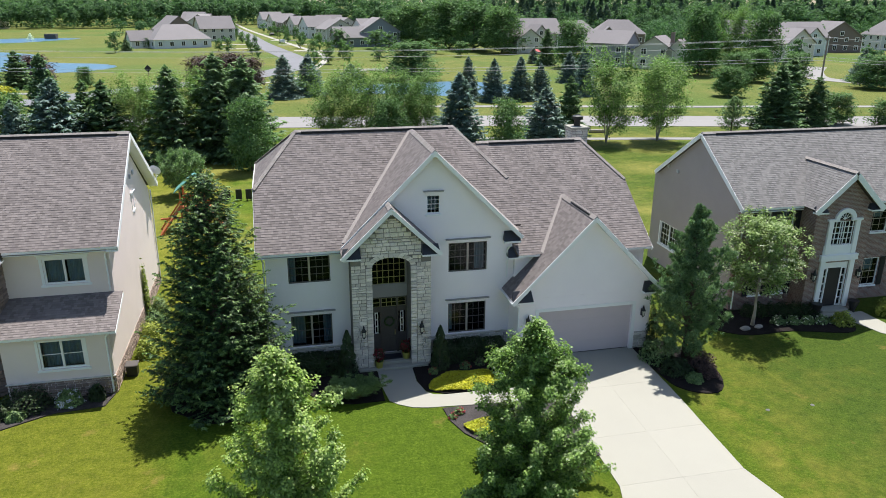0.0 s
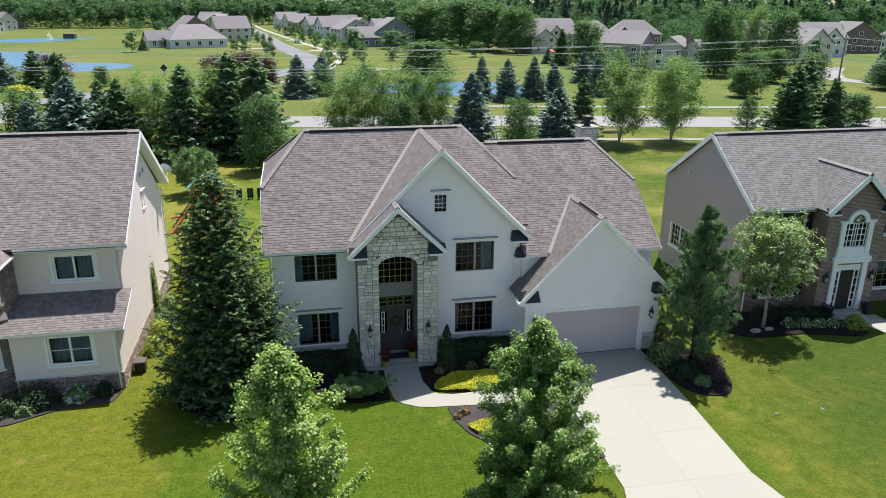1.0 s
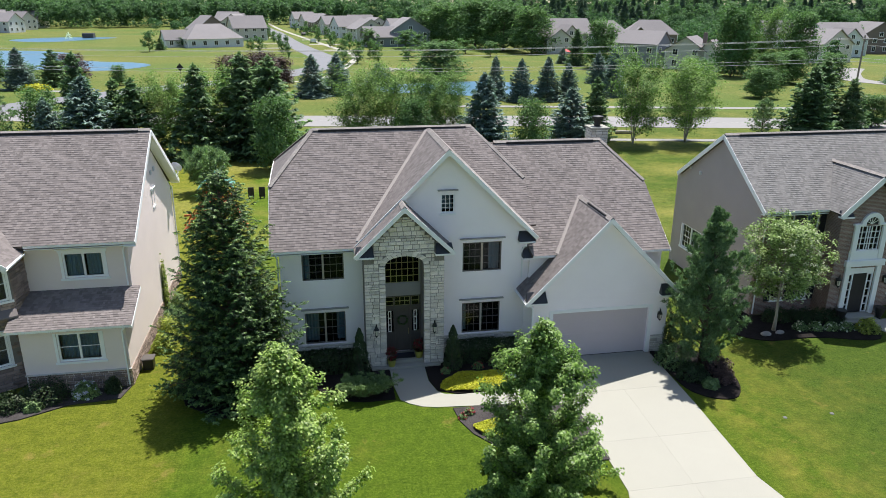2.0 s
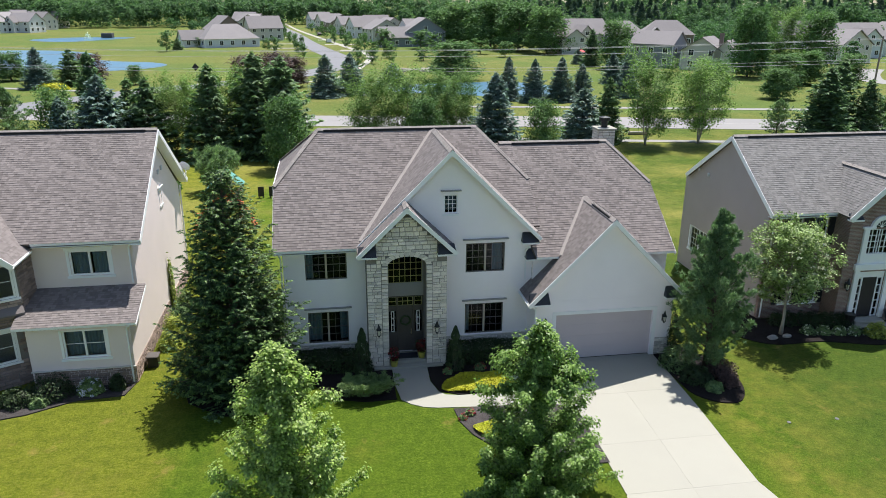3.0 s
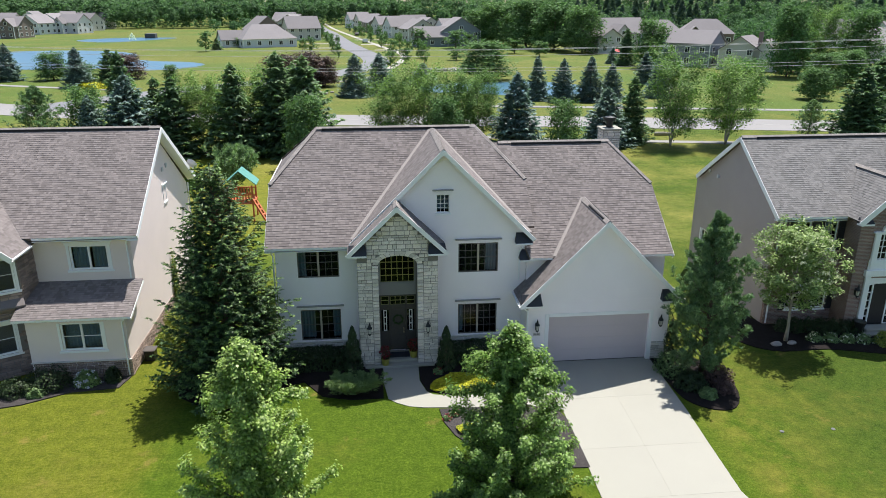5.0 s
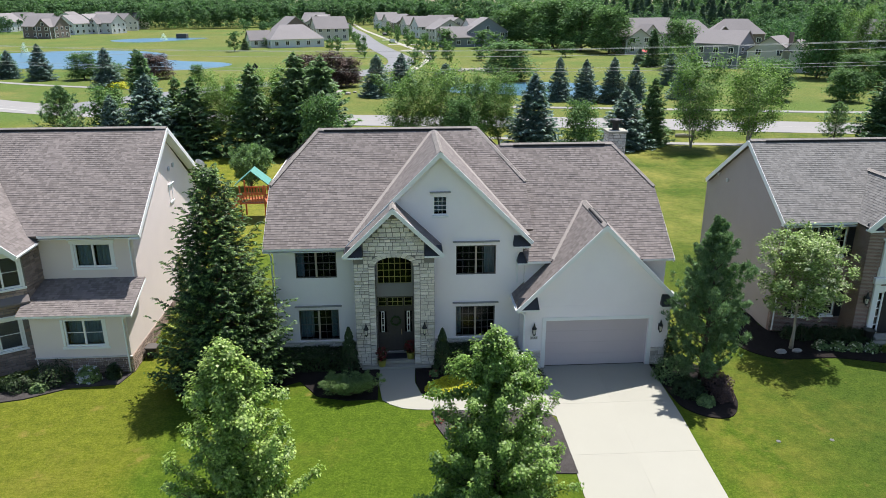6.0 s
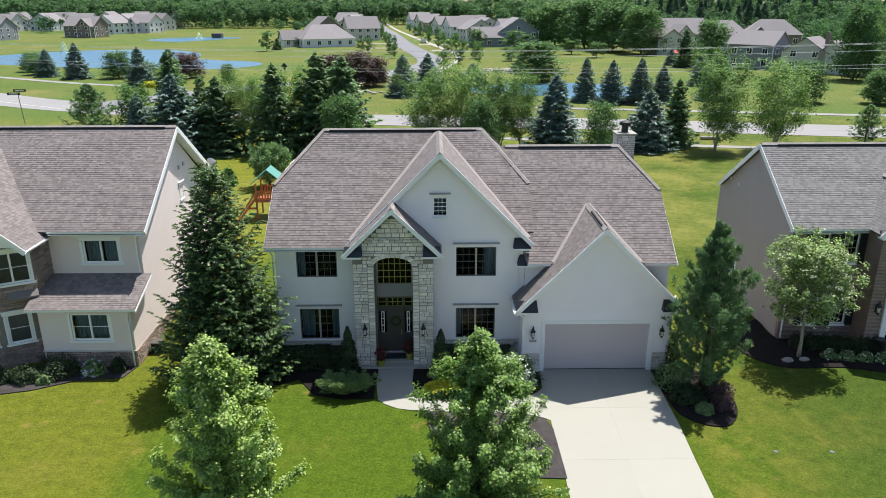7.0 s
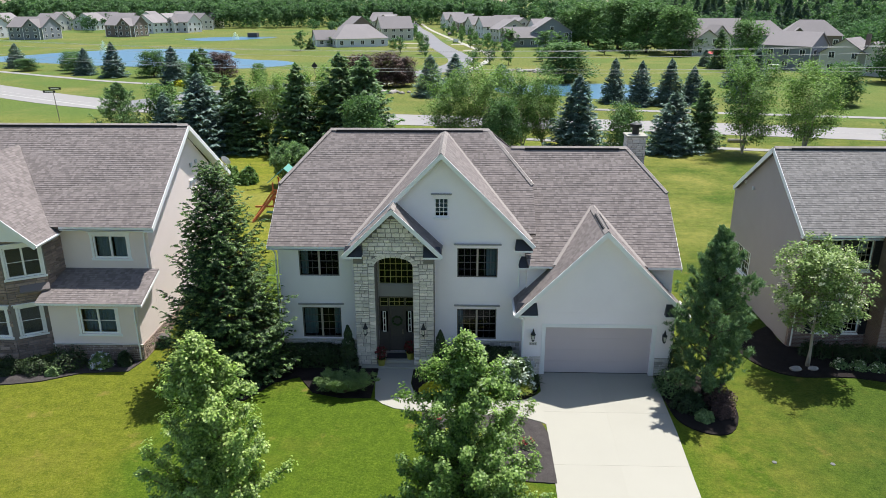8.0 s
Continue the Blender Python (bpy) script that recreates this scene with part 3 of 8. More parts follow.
def shingled(parent, pts, material, course=0.145, name="roof_slope", thick=0.14, deck=None, lift=1.0):
    """A sloped roof face with overlapping courses of uneven tabs. pts: its convex outline, the first two along the eave."""
    p = [Vector(q) for q in pts]
    u = (p[1] - p[0]).normalized()
    nrm = u.cross(p[2] - p[1]).normalized()
    if nrm.z < 0:
        nrm = -nrm
    v = nrm.cross(u).normalized()
    if v.z < 0:
        v = -v
    flat = [((q - p[0]).dot(u), (q - p[0]).dot(v)) for q in p]
    top = max(c[1] for c in flat)

    def span(h):
        xs = []
        for (a, b), (c, d) in zip(flat, flat[1:] + flat[:1]):
            if abs(b - d) < 1e-6:
                if abs(h - b) < 1e-6:
                    xs += [a, c]
            elif min(b, d) - 1e-9 <= h <= max(b, d) + 1e-9:
                xs.append(a + (c - a) * (h - b) / (d - b))
        return (min(xs), max(xs)) if xs else None
    base = Build()
    base.prism([q - nrm * 0.004 for q in p], -nrm * thick)
    slope = part(name, base, deck or M["deck"], parent)
    b, h = Build(), 0.0
    rng = SHINGLE_RNG
    while h < top - 0.01:
        g = min(h + course, top - 0.001)
        lo, hi = span(h + 1e-4), span(g)
        if lo and hi:
            cuts, x = [], lo[0] - rng.uniform(0, 0.3)
            while x < lo[1]:
                cuts.append(x)
                x += rng.choice((0.1, 0.13, 0.17, 0.23))
            cuts.append(lo[1] + 1)
            for c0, c1 in zip(cuts, cuts[1:]):
                a0, a1 = max(c0, lo[0]), min(c1, lo[1])
                b0, b1 = max(min(c0, hi[1]), hi[0]), max(min(c1, hi[1]), hi[0])
                if c0 <= lo[0]:
                    b0 = hi[0]
                if c1 >= lo[1]:
                    b1 = hi[1]
                if a1 - a0 < 0.01:
                    continue
                up = rng.choice((0.012, 0.014, 0.017)) * lift
                low = h + (rng.uniform(-0.01, 0.006) if h > 0.05 else 0.0)
                q = [p[0] + u * a0 + v * low, p[0] + u * a1 + v * low, p[0] + u * b1 + v * (g + 0.01), p[0] + u * b0 + v * (g + 0.01)]
                n = len(b.v)
                b.v += [tuple(q[0] + nrm * up), tuple(q[1] + nrm * up), tuple(q[2] + nrm * 0.003), tuple(q[3] + nrm * 0.003), tuple(q[0]), tuple(q[1])]
                b.f += [(n, n + 1, n + 2, n + 3), (n + 4, n + 5, n + 1, n)]
        h = g if g - h > 0.02 else top
    part("shingles", b, material, slope, kind="stuff")
    return slope


def caps(parent, p, q, material, name="ridge_cap", w=0.14, step=0.17, fall=0.75):
    """Overlapping cap shingles along a ridge or hip."""
    p, q = Vector(p), Vector(q)
    d = (q - p).normalized()
    s = d.cross(Vector((0, 0, 1))).normalized()
    up = s.cross(d)
    b, n = Build(), max(1, int((q - p).length / step))
    for i in range(n):
        a, e = p + (q - p) * (i / n), p + (q - p) * ((i + 1.15) / n)
        for sg in (-1, 1):
            b.face(a + up * 0.05, a + s * sg * w - up * (w * fall) + up * 0.042, e + s * sg * w - up * (w * fall) + up * 0.034, e + up * 0.042)
        b.face(a + up * 0.05, a + s * w - up * (w * fall) + up * 0.042, a - up * 0.05, a - s * w - up * (w * fall) + up * 0.042)
    return part(name, b, material, parent, kind="stuff")


def window(parent, m, w, h, units=2, cols=3, rows=4, frame=None, bars=None, header=True, sill=True, trim=None, casing=0.0, name="window", label=""):
    """A window facing -y in a hole w by h, its lower left corner at m: frame, sashes, muntins, panes, sill and header."""
    frame, bars, trim = frame or M["frame"], bars or M["muntin"], trim or M["trim"]
    f, d = (0.085 if frame is M["trim"] and cols == 1 else 0.05), 0.09
    b = Build()
    b.box(0, w, 0.03, 0.03 + d, 0, f, 0.006)
    b.box(0, w, 0.03, 0.03 + d, h - f, h, 0.006)
    b.box(0, f, 0.03, 0.03 + d, f, h - f, 0.006)
    b.box(w - f, w, 0.03, 0.03 + d, f, h - f, 0.006)
    win = part(name, b, frame, parent, label, m)
    uw = (w - 2 * f - (units - 1) * 0.09) / units
    for u in range(units):
        x0 = f + u * (uw + 0.09)
        if u:
            b = Build()
            b.box(x0 - 0.09, x0, 0.02, 0.11, f, h - f, 0.006)
            part("mullion", b, M["frame"] if frame is M["frame_dark"] else frame, win, m=m)
        if rows > 1:
            b = Build()
            b.box(x0, x0 + uw, 0.06, 0.1, f + (h - 2 * f) / 2 - 0.014, f + (h - 2 * f) / 2 + 0.014, 0.004)
            part("meeting_rail", b, bars, win, m=m)
        b = Build()
        for c in range(1, cols):
            x = x0 + uw * c / cols
            b.box(x - 0.01, x + 0.01, 0.072, 0.088, f, h - f)
        for r in range(1, rows):
            if rows % 2 == 0 and r == rows // 2:
                continue
            z = f + (h - 2 * f) * r / rows
            b.box(x0, x0 + uw, 0.073, 0.087, z - 0.01, z + 0.01)
        if cols > 1 or rows > 2:
            part("muntins", b, bars, win, m=m)
        for z0, z1 in ((f, h / 2), (h / 2, h - f)) if rows > 1 else ((f, h - f),):
            b = Build()
            b.box(x0, x0 + uw, 0.092, 0.098, z0, z1)
            pane = part("pane", b, M["glass"], win, m=m)
            pane.visible_shadow = False
    if sill:
        b = Build()
        b.box(-0.06 - casing, w + 0.06 + casing, -0.05, 0.03, -0.11, -0.004, 0.012)
        part("sill", b, trim, win, m=m)
    if casing:
        for x0, x1 in ((-casing, -0.003), (w + 0.003, w + casing)):
            b = Build()
            b.box(x0, x1, -0.02, 0.05, 0, h, 0.006)
            part("casing", b, trim, win, m=m)
    if header:
        b = Build()
        b.box(-0.05 - casing, w + 0.05 + casing, -0.03, 0.06, h + 0.003, h + 0.15, 0.01)
        part("header", b, trim, win, m=m)
        b = Build()
        b.box(-0.12 - casing, w + 0.12 + casing, -0.1, 0.05, h + 0.153, h + 0.2, 0.012)
        part("cornice", b, trim, win, m=m)
    return win


def curtain(parent, x0, x1, z0, z1, y, m=None, folds=0.14):
    """A hanging pleated curtain behind a window."""
    n = max(4, int((x1 - x0) / folds * 4))
    front = [(x0 + (x1 - x0) * k / n, y + 0.035 * math.sin(k * math.pi / 2)) for k in range(n + 1)]
    b = Build()
    for (xa, ya), (xb, yb) in zip(front, front[1:]):
        b.face((xa, ya, z0), (xb, yb, z0), (xb, yb, z1), (xa, ya, z1))
    return part("curtain", b, M["curtain"], parent, m=m)


def gutter(parent, p, q, material=None):
    """An eave gutter: a small open trough."""
    p, q = Vector(p), Vector(q)
    d = (q - p).normalized()
    s = d.cross(Vector((0, 0, 1))).normalized()
    b = Build()
    prof = [(0.0, 0.0), (0.0, -0.11), (0.08, -0.11), (0.12, -0.03), (0.12, 0.0), (0.108, 0.0), (0.105, -0.03), (0.07, -0.098), (0.012, -0.098), (0.012, 0.0)]
    b.prism([p + s * x + Vector((0, 0, z)) for x, z in prof], q - p)
    return part("gutter", b, material or M["trim"], parent)


def downspout(parent, pts, material=None):
    b = Build()
    for p, q in zip(pts, pts[1:]):
        b.beam(p, q, 0.075, 0.055, up=(0.3, 1, 0.2) if abs(Vector(q).z - Vector(p).z) > 0.2 else (0, 0, 1), ch=0.01)
    return part("downspout", b, material or M["trim"], parent)


def courses(x0, x1, z0, z1, y, rng, hs=(0.11, 0.15, 0.19), ws=(0.2, 0.45), gap=0.026, proud=0.05, m=None):
    """Rows of uneven stones in a wall face at y: yields (x0, x1, z0, z1)."""
    z = z0
    while z < z1 - 0.05:
        h = rng.choice(hs)
        if z + h > z1 - 0.06:
            h = z1 - z
        x = x0
        while x < x1 - 0.03:
            w = rng.uniform(*ws)
            if x + w > x1 - 0.12:
                w = x1 - x
            yield x + gap / 2, x + w - gap / 2, z + gap / 2, z + h - gap / 2
            x += w
        z += h


def stone_mesh(rng, name="stone"):
    """A unit stone facing -y with rough, rounded front edges."""
    b = Build()
    j = lambda a: a + rng.uniform(-0.02, 0.02)
    back = [(-0.5, 0, -0.5), (0.5, 0, -0.5), (0.5, 0, 0.5), (-0.5, 0, 0.5)]
    mid = [(x, -0.6, z) for x, _, z in back]
    front = [(j(x * 0.9), -1.0 + rng.uniform(-0.18, 0.12), j(z * 0.8)) for x, _, z in back]
    b.v += back + mid + front
    for k in range(4):
        l = (k + 1) % 4
        b.f += [(k, l, 4 + l, 4 + k), (4 + k, 4 + l, 8 + l, 8 + k)]
    b.f += [(8, 9, 11), (9, 10, 11)]
    return b


def stone_rows(parent, items, y, material, depth=0.05, m=None, seed=3):
    """Many stones as one mesh."""
    rng = random.Random(seed)
    b = Build()
    for x0, x1, z0, z1 in items:
        s = stone_mesh(rng)
        n = len(b.v)
        cx, cz = (x0 + x1) / 2, (z0 + z1) / 2
        pts = [Vector((cx + p[0] * (x1 - x0), y + p[1] * depth * rng.uniform(0.7, 1.1), cz + p[2] * (z1 - z0))) for p in s.v]
        b.v += [tuple(m @ p) if m is not None else tuple(p) for p in pts]
        b.f += [tuple(n + i for i in f) for f in s.f]
    return part("stone_facing", b, material, parent, kind="stuff")


def lantern(parent, x, y, z, s=1.0):
    """A black wall lantern with a pointed hood, facing -y."""
    b = Build()
    b.box(x - 0.06 * s, x + 0.06 * s, y - 0.03, y, z - 0.14 * s, z + 0.2 * s, 0.01)
    b.beam((x, y - 0.02, z + 0.16 * s), (x, y - 0.16 * s, z + 0.22 * s), 0.025, 0.025)
    b.lathe(x, y - 0.16 * s, [(0.015 * s, z + 0.42 * s), (0.03 * s, z + 0.36 * s), (0.06 * s, z + 0.24 * s), (0.115 * s, z + 0.16 * s), (0.115 * s, z + 0.14 * s), (0.02, z + 0.13 * s)], 8)
    b.lathe(x, y - 0.16 * s, [(0.06 * s, z - 0.14 * s), (0.075 * s, z - 0.11 * s), (0.02 * s, z - 0.2 * s)], 8)
    for k in range(4):
        a = math.pi / 4 + k * math.pi / 2
        b.beam((x + 0.095 * s * math.cos(a), y - 0.16 * s + 0.095 * s * math.sin(a), z + 0.15 * s), (x + 0.065 * s * math.cos(a), y - 0.16 * s + 0.065 * s * math.sin(a), z - 0.12 * s), 0.014, 0.014, up=(1, 0, 0))
    ob = part("wall_lantern", b, M["black"], parent, "black metal wall lantern with a pointed hood")
    b = Build()
    b.lathe(x, y - 0.16 * s, [(0.05 * s, z - 0.1 * s), (0.075 * s, z + 0.13 * s)], 8)
    part("lamp_glass", b, M["lamp_glass"], ob)
    return ob

# ---- ground, roads, water ----
b = Build()
edges = [-3500, -900, -400, -200, -100, -50, -25, 0, 25, 50, 100, 200, 400, 900, 3500]
for i, x in enumerate(edges):
    for y in edges:
        b.v.append((x, y + 60, 0.0))
k = len(edges)
b.f = [(i * k + j, (i + 1) * k + j, (i + 1) * k + j + 1, i * k + j + 1) for i in range(k - 1) for j in range(k - 1)]
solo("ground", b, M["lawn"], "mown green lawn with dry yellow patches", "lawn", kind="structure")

driveway = thing("driveway", 12.7, 24, 0, "pale concrete driveway in wide slabs before the garage", "driveway", kind="structure")


def left_x(y):
    return float(np.interp(y, (10, 18, 20.1, 22.4, 30.3), (8.7, 9.2, 9.88, 9.95, 10.05)))


def right_x(y):
    return float(np.interp(y, (10, 18.3, 20.1, 23.1, 25.5, 30.3), (16.6, 15.32, 14.95, 15.12, 15.28, 15.42)))


ys = [30.3, 27.0, 23.25, 20.2, 16.8, 13.4, 10.0]
for y1, y0 in zip(ys, ys[1:]):
    rim = [y0 + 0.003] + [y for y in (18.3, 25.5) if y0 < y < y1] + [y1 - 0.003]
    mid_x = lambda y: (left_x(y) + right_x(y)) / 2
    for left, right, gap in ((left_x, mid_x, -0.003), (mid_x, right_x, 0.0)):
        b = Build()
        b.prism([(left(y) + (0.003 if gap == 0.0 else 0.0), y, -0.08) for y in rim] + [(right(y) + gap, y, -0.08) for y in rim[::-1]], (0, 0, 0.11))
        part("slab", b, M["concrete"], driveway)
part("apron", Build().box(10.32, 15.2, 30.303, 30.5, -0.08, 0.028), M["concrete"], driveway)
part("joint_filler", Build().box(10.1, 14.9, 10.2, 30.3, -0.08, 0.026), M["concrete"], driveway)
walkway = thing("front_walk", 4, 28.5, 0, "curved pale concrete garden path from driveway to door", "path", kind="structure")
cuts = [((2.45, 30.85), (4.12, 30.85)), ((2.43, 29.3), (4.08, 29.3)), ((2.6, 27.85), (4.32, 28.3)), ((4.1, 26.95), (5.2, 27.85)), ((6.3, 26.75), (6.6, 27.85)), ((8.6, 26.65), (8.6, 27.85)), ((10.04, 26.0), (10.04, 28.75))]
for (a, c), (d, e) in zip(cuts, cuts[1:]):
    mids_low, mids_up = [], []
    if a == (2.6, 27.85):
        mids_low, mids_up = [(2.95, 27.45), (3.5, 27.1)], [(4.6, 28.0)]
    if a == (8.6, 26.65):
        mids_low, mids_up = [(9.3, 26.45), (9.8, 26.2)], [(9.3, 28.0), (9.8, 28.4)]
    part("slab", sheet([a, *mids_low, d, e, *mids_up[::-1], c], -0.08, 0.026), M["concrete"], walkway)

solo("mulch_bed", sheet([(-2.4, 31.9), (-5.6, 32.6), (-7.2, 31.0), (-6.6, 28.9), (-5.0, 27.6), (-3.2, 27.5), (-2.2, 29.2), (-1.2, 29.7), (-0.3, 28.3), (1.0, 27.9), (2.4, 27.9), (2.42, 30.8), (1.4, 31.9)], -0.05, 0.05), M["mulch"], "black mulch bed along the house front", "mulch bed", kind="structure")
solo("mulch_bed", sheet([(4.14, 31.9), (4.12, 29.3), (4.36, 28.34), (5.2, 27.9), (8.6, 27.9), (9.3, 28.05), (9.75, 28.45), (9.98, 29.2), (9.98, 30.25), (9.3, 31.9)], -0.05, 0.045), M["mulch"], "black mulch bed between path and driveway", "mulch bed", kind="structure")
solo("mulch_bed", sheet([(4.75, 26.75), (6.3, 26.7), (8.5, 26.6), (9.3, 26.38), (9.8, 26.1), (10.0, 25.4), (10.0, 22.1), (8.6, 22.2), (6.8, 23.0), (5.9, 23.7), (5.2, 24.7), (4.85, 25.7)], -0.05, 0.045, 0), M["mulch_dry"], "grey-brown mulch island beside the driveway", "mulch bed", kind="structure")
solo("mulch_bed", sheet([(15.46, 30.3), (15.46, 27.2), (15.8, 26.1), (16.6, 25.5), (17.5, 25.6), (18.2, 26.8), (18.3, 28.4), (17.6, 30.2), (16.6, 31.6), (16.2, 31.6), (16.2, 30.3)], -0.05, 0.05, 3), M["mulch"], "black mulch bed round the pine", "mulch bed", kind="structure")
solo("mulch_bed", sheet([(22.9, 36.0), (20.6, 33.5), (20.5, 32.2), (21.2, 31.0), (22.4, 30.4), (24.8, 30.4), (27.6, 29.6), (28.6, 30.4), (28.6, 32.3), (26.6, 33.5), (23.0, 33.5)], -0.05, 0.05, 3), M["mulch"], "black mulch bed along the brick house", "mulch bed", kind="structure")
solo("mulch_bed", sheet([(-9.25, 31.0), (-9.5, 30.0), (-11.5, 29.8), (-13.2, 28.9), (-14.4, 28.6), (-17.5, 28.2), (-17.5, 30.4), (-15.2, 30.6), (-13.6, 31.1)], -0.05, 0.05), M["mulch_dry"], "grey-brown mulch bed along the tan house", "mulch bed", kind="structure")
b = sheet([(29.0, 31.9), (28.9, 30.6), (29.3, 29.2), (31.0, 27.9), (33.0, 27.6), (33.0, 28.8), (31.4, 29.2), (30.5, 30.2), (30.4, 31.9)], -0.05, 0.02)
solo("front_walk", b, M["concrete"], "pale concrete path to the brick house's door", "path", kind="structure")

road_line = [(-260, 262), (-180, 210), (-130, 172), (-95, 148), (-60, 125), (-25, 112), (0, 106.6), (26, 103), (56, 97), (90, 90), (140, 80), (220, 66), (420, 30)]
solo("road", ribbon(road_line, 9.6, -0.05, 0.04), M["kerb"], "pale grey two-lane country road", "road", kind="structure")
for off, kd in ((0.0, "centre"),):
    solo("road_marking", ribbon(road_line, 0.16, 0.0, 0.05), M["paint"], "painted centre line on the road", "road marking", kind="structure")
for i in range(6):
    x, y = -84 + i * 5.2, 140.5 - i * 3.2
    b = Build()
    b.beam((x - 2.4, y - 3.2 + 1.5, 0.046), (x + 2.6, y - 3.2 - 1.7, 0.046), 0.5, 0.012)
    solo("road_marking", b, M["paint"], "white painted bar on the road", "road marking", group="turning lane bars", kind="structure")
solo("footpath", ribbon([(-200, 235), (-140, 198), (-110, 181), (-88, 168), (-70, 158), (-45, 148)], 2.0, -0.05, 0.045), M["kerb"], "narrow pale path beside the road", "path", kind="structure")
solo("footpath", ribbon([(22, 119), (44, 115), (66, 110.5), (81, 108), (140, 97)], 2.0, -0.05, 0.045), M["kerb"], "narrow pale path beside the road", "path", kind="structure")
solo("footpath", ribbon([(14, 91.5), (34, 86.6), (48, 83.9), (72, 79)], 1.5, -0.05, 0.045), M["kerb"], "narrow pale path behind the yards", "path", kind="structure")
street_line = [(-40, 620), (-26, 470), (-17, 400), (-7.5, 310), (-1, 262), (4.2, 224), (3.5, 200), (-6, 176), (-20, 160), (-32, 149), (-44, 134), (-52, 121)]
solo("street", ribbon(street_line, 7.6, -0.05, 0.05), M["asphalt"], "grey estate street running to the distance", "street", kind="structure")
solo("footpath", ribbon([(-28, 560), (-15, 440), (6, 292), (13.5, 236), (8.5, 194), (2, 166), (-8, 158), (-16, 150)], 2.0, -0.05, 0.055), M["concrete"], "pale concrete pavement beside the estate street", "pavement", kind="structure")
for y, x0, x1 in ((330, -3, 8), (296, 0, 12), (262, 5, 16), (352, -24, -12), (302, -22, -9), (275, -20, -6)):
    b = Build()
    b.box(x0, x1, y - 2, y + 2, -0.05, 0.047)
    solo("drive", b, M["concrete"], "pale concrete drive off the estate street", "driveway", group="estate drives", kind="structure")
solo("drive", ribbon([(220, 100), (160, 118), (131, 131), (121, 146), (128, 160), (142, 176)], 6.0, -0.05, 0.05), M["kerb"], "pale side street", "street", kind="structure")

pond_a = [(-160, 222), (-138, 234), (-129, 253), (-112, 268), (-90, 268), (-75, 255), (-69, 241), (-66.5, 229), (-58, 220), (-47.5, 215.5), (-41.5, 206), (-46, 194), (-56, 190), (-66, 196), (-78, 195), (-96, 199), (-112, 206), (-135, 212)]
solo("pond", sheet(pond_a, -0.05, 0.03, 4), M["water"], "blue rippled pond among lawns", "pond", kind="structure")
pond_b = [(-122, 341), (-112, 357), (-95, 360), (-84, 356), (-90, 340), (-102, 322), (-116, 328)]
solo("pond", sheet(pond_b, -0.05, 0.03, 4), M["water"], "small far pond with a fountain", "pond", kind="structure")
pond_c = [(12, 147), (18, 153), (28, 156), (39, 155), (46, 147), (46, 136), (38, 129.5), (30, 131), (23, 136), (14, 139)]
solo("pond", sheet(pond_c, -0.05, 0.03, 4), M["water"], "blue pond behind a row of spruces", "pond", kind="structure")

# ---- the white stucco house ----
house = thing("house", 6.0, 32, 0, "two-storey white stucco house with stone entrance and brown shingle roof", "house")
FY = 31.95
W_UL, W_LL = (-1.40, 0.52, 4.26, 5.73), (-1.40, 0.50, 1.02, 2.62)
W_UR, W_LR = (6.17, 8.08, 4.26, 5.73), (6.17, 8.08, 1.02, 2.62)
ENTRY = (2.36, 4.12, 0.3, 5.62)
part("wall", wall_panel(-2.4, 9.45, 0, 5.86, FY, FY + 0.22, (W_UL, W_LL, W_UR, W_LR, ENTRY)), M["stucco"], house)


def gable_z(x):
    return 10.3 - 0.995 * abs(x - 5.42) - 0.2


b = Build()
for poly in ([(1.5, 5.863), (9.33, 5.863), (9.33, gable_z(9.33)), (5.42 + (gable_z(5.42) - 7.25) / 0.995, 7.25), (5.42 - (gable_z(5.42) - 7.25) / 0.995, 7.25), (1.5, gable_z(1.5))],
             [(5.42 - (gable_z(5.42) - 7.25) / 0.995, 7.25), (5.1, 7.25), (5.1, 8.15), (5.42 - (gable_z(5.42) - 8.15) / 0.995, 8.15)],
             [(5.75, 7.25), (5.42 + (gable_z(5.42) - 7.25) / 0.995, 7.25), (5.42 + (gable_z(5.42) - 8.15) / 0.995, 8.15), (5.75, 8.15)],
             [(5.42 - (gable_z(5.42) - 8.15) / 0.995, 8.15), (5.42 + (gable_z(5.42) - 8.15) / 0.995, 8.15), (5.42, gable_z(5.42))]):
    b.prism([(x, FY, z) for x, z in poly], (0, 0.2, 0))
part("gable_wall", b, M["stucco"], house)
for x0, x1 in ((-2.4, -2.2), (9.25, 9.45)):
    b = Build()
    b.prism([(x0, FY + 0.224, 0), (x0, 43.1, 0), (x0, 43.3, 5.8), (x0, 40.65, 7.95), (x0, 34.7, 7.95), (x0, FY + 0.224, 5.9)], (x1 - x0, 0, 0))
    part("wall", b, M["stucco"], house)
b = Build()
b.box(-2.2, 9.25, 43.1, 43.3, 0, 5.8)
part("wall", b, M["stucco"], house)
for x0, x1, z0, z1 in ((-1.38, -0.75, 1.0, 2.6), (0.1, 0.48, 1.0, 2.6), (-1.38, -1.05, 4.2, 5.7), (7.55, 8.05, 4.2, 5.7), (6.2, 6.45, 1.0, 2.6), (5.12, 5.73, 7.3, 8.12)):
    curtain(house, x0, x1, z0, z1, FY + 0.45)
# unseen dark sheet added behind the windows to keep the panes dark
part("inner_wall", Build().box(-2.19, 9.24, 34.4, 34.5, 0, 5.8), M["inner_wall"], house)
EY, EZ, RY, RZ, CY, CZ = 31.55, 5.87, 37.67, 10.32, 34.62, 8.12
B_Y, B_Z = 32.256, 6.378
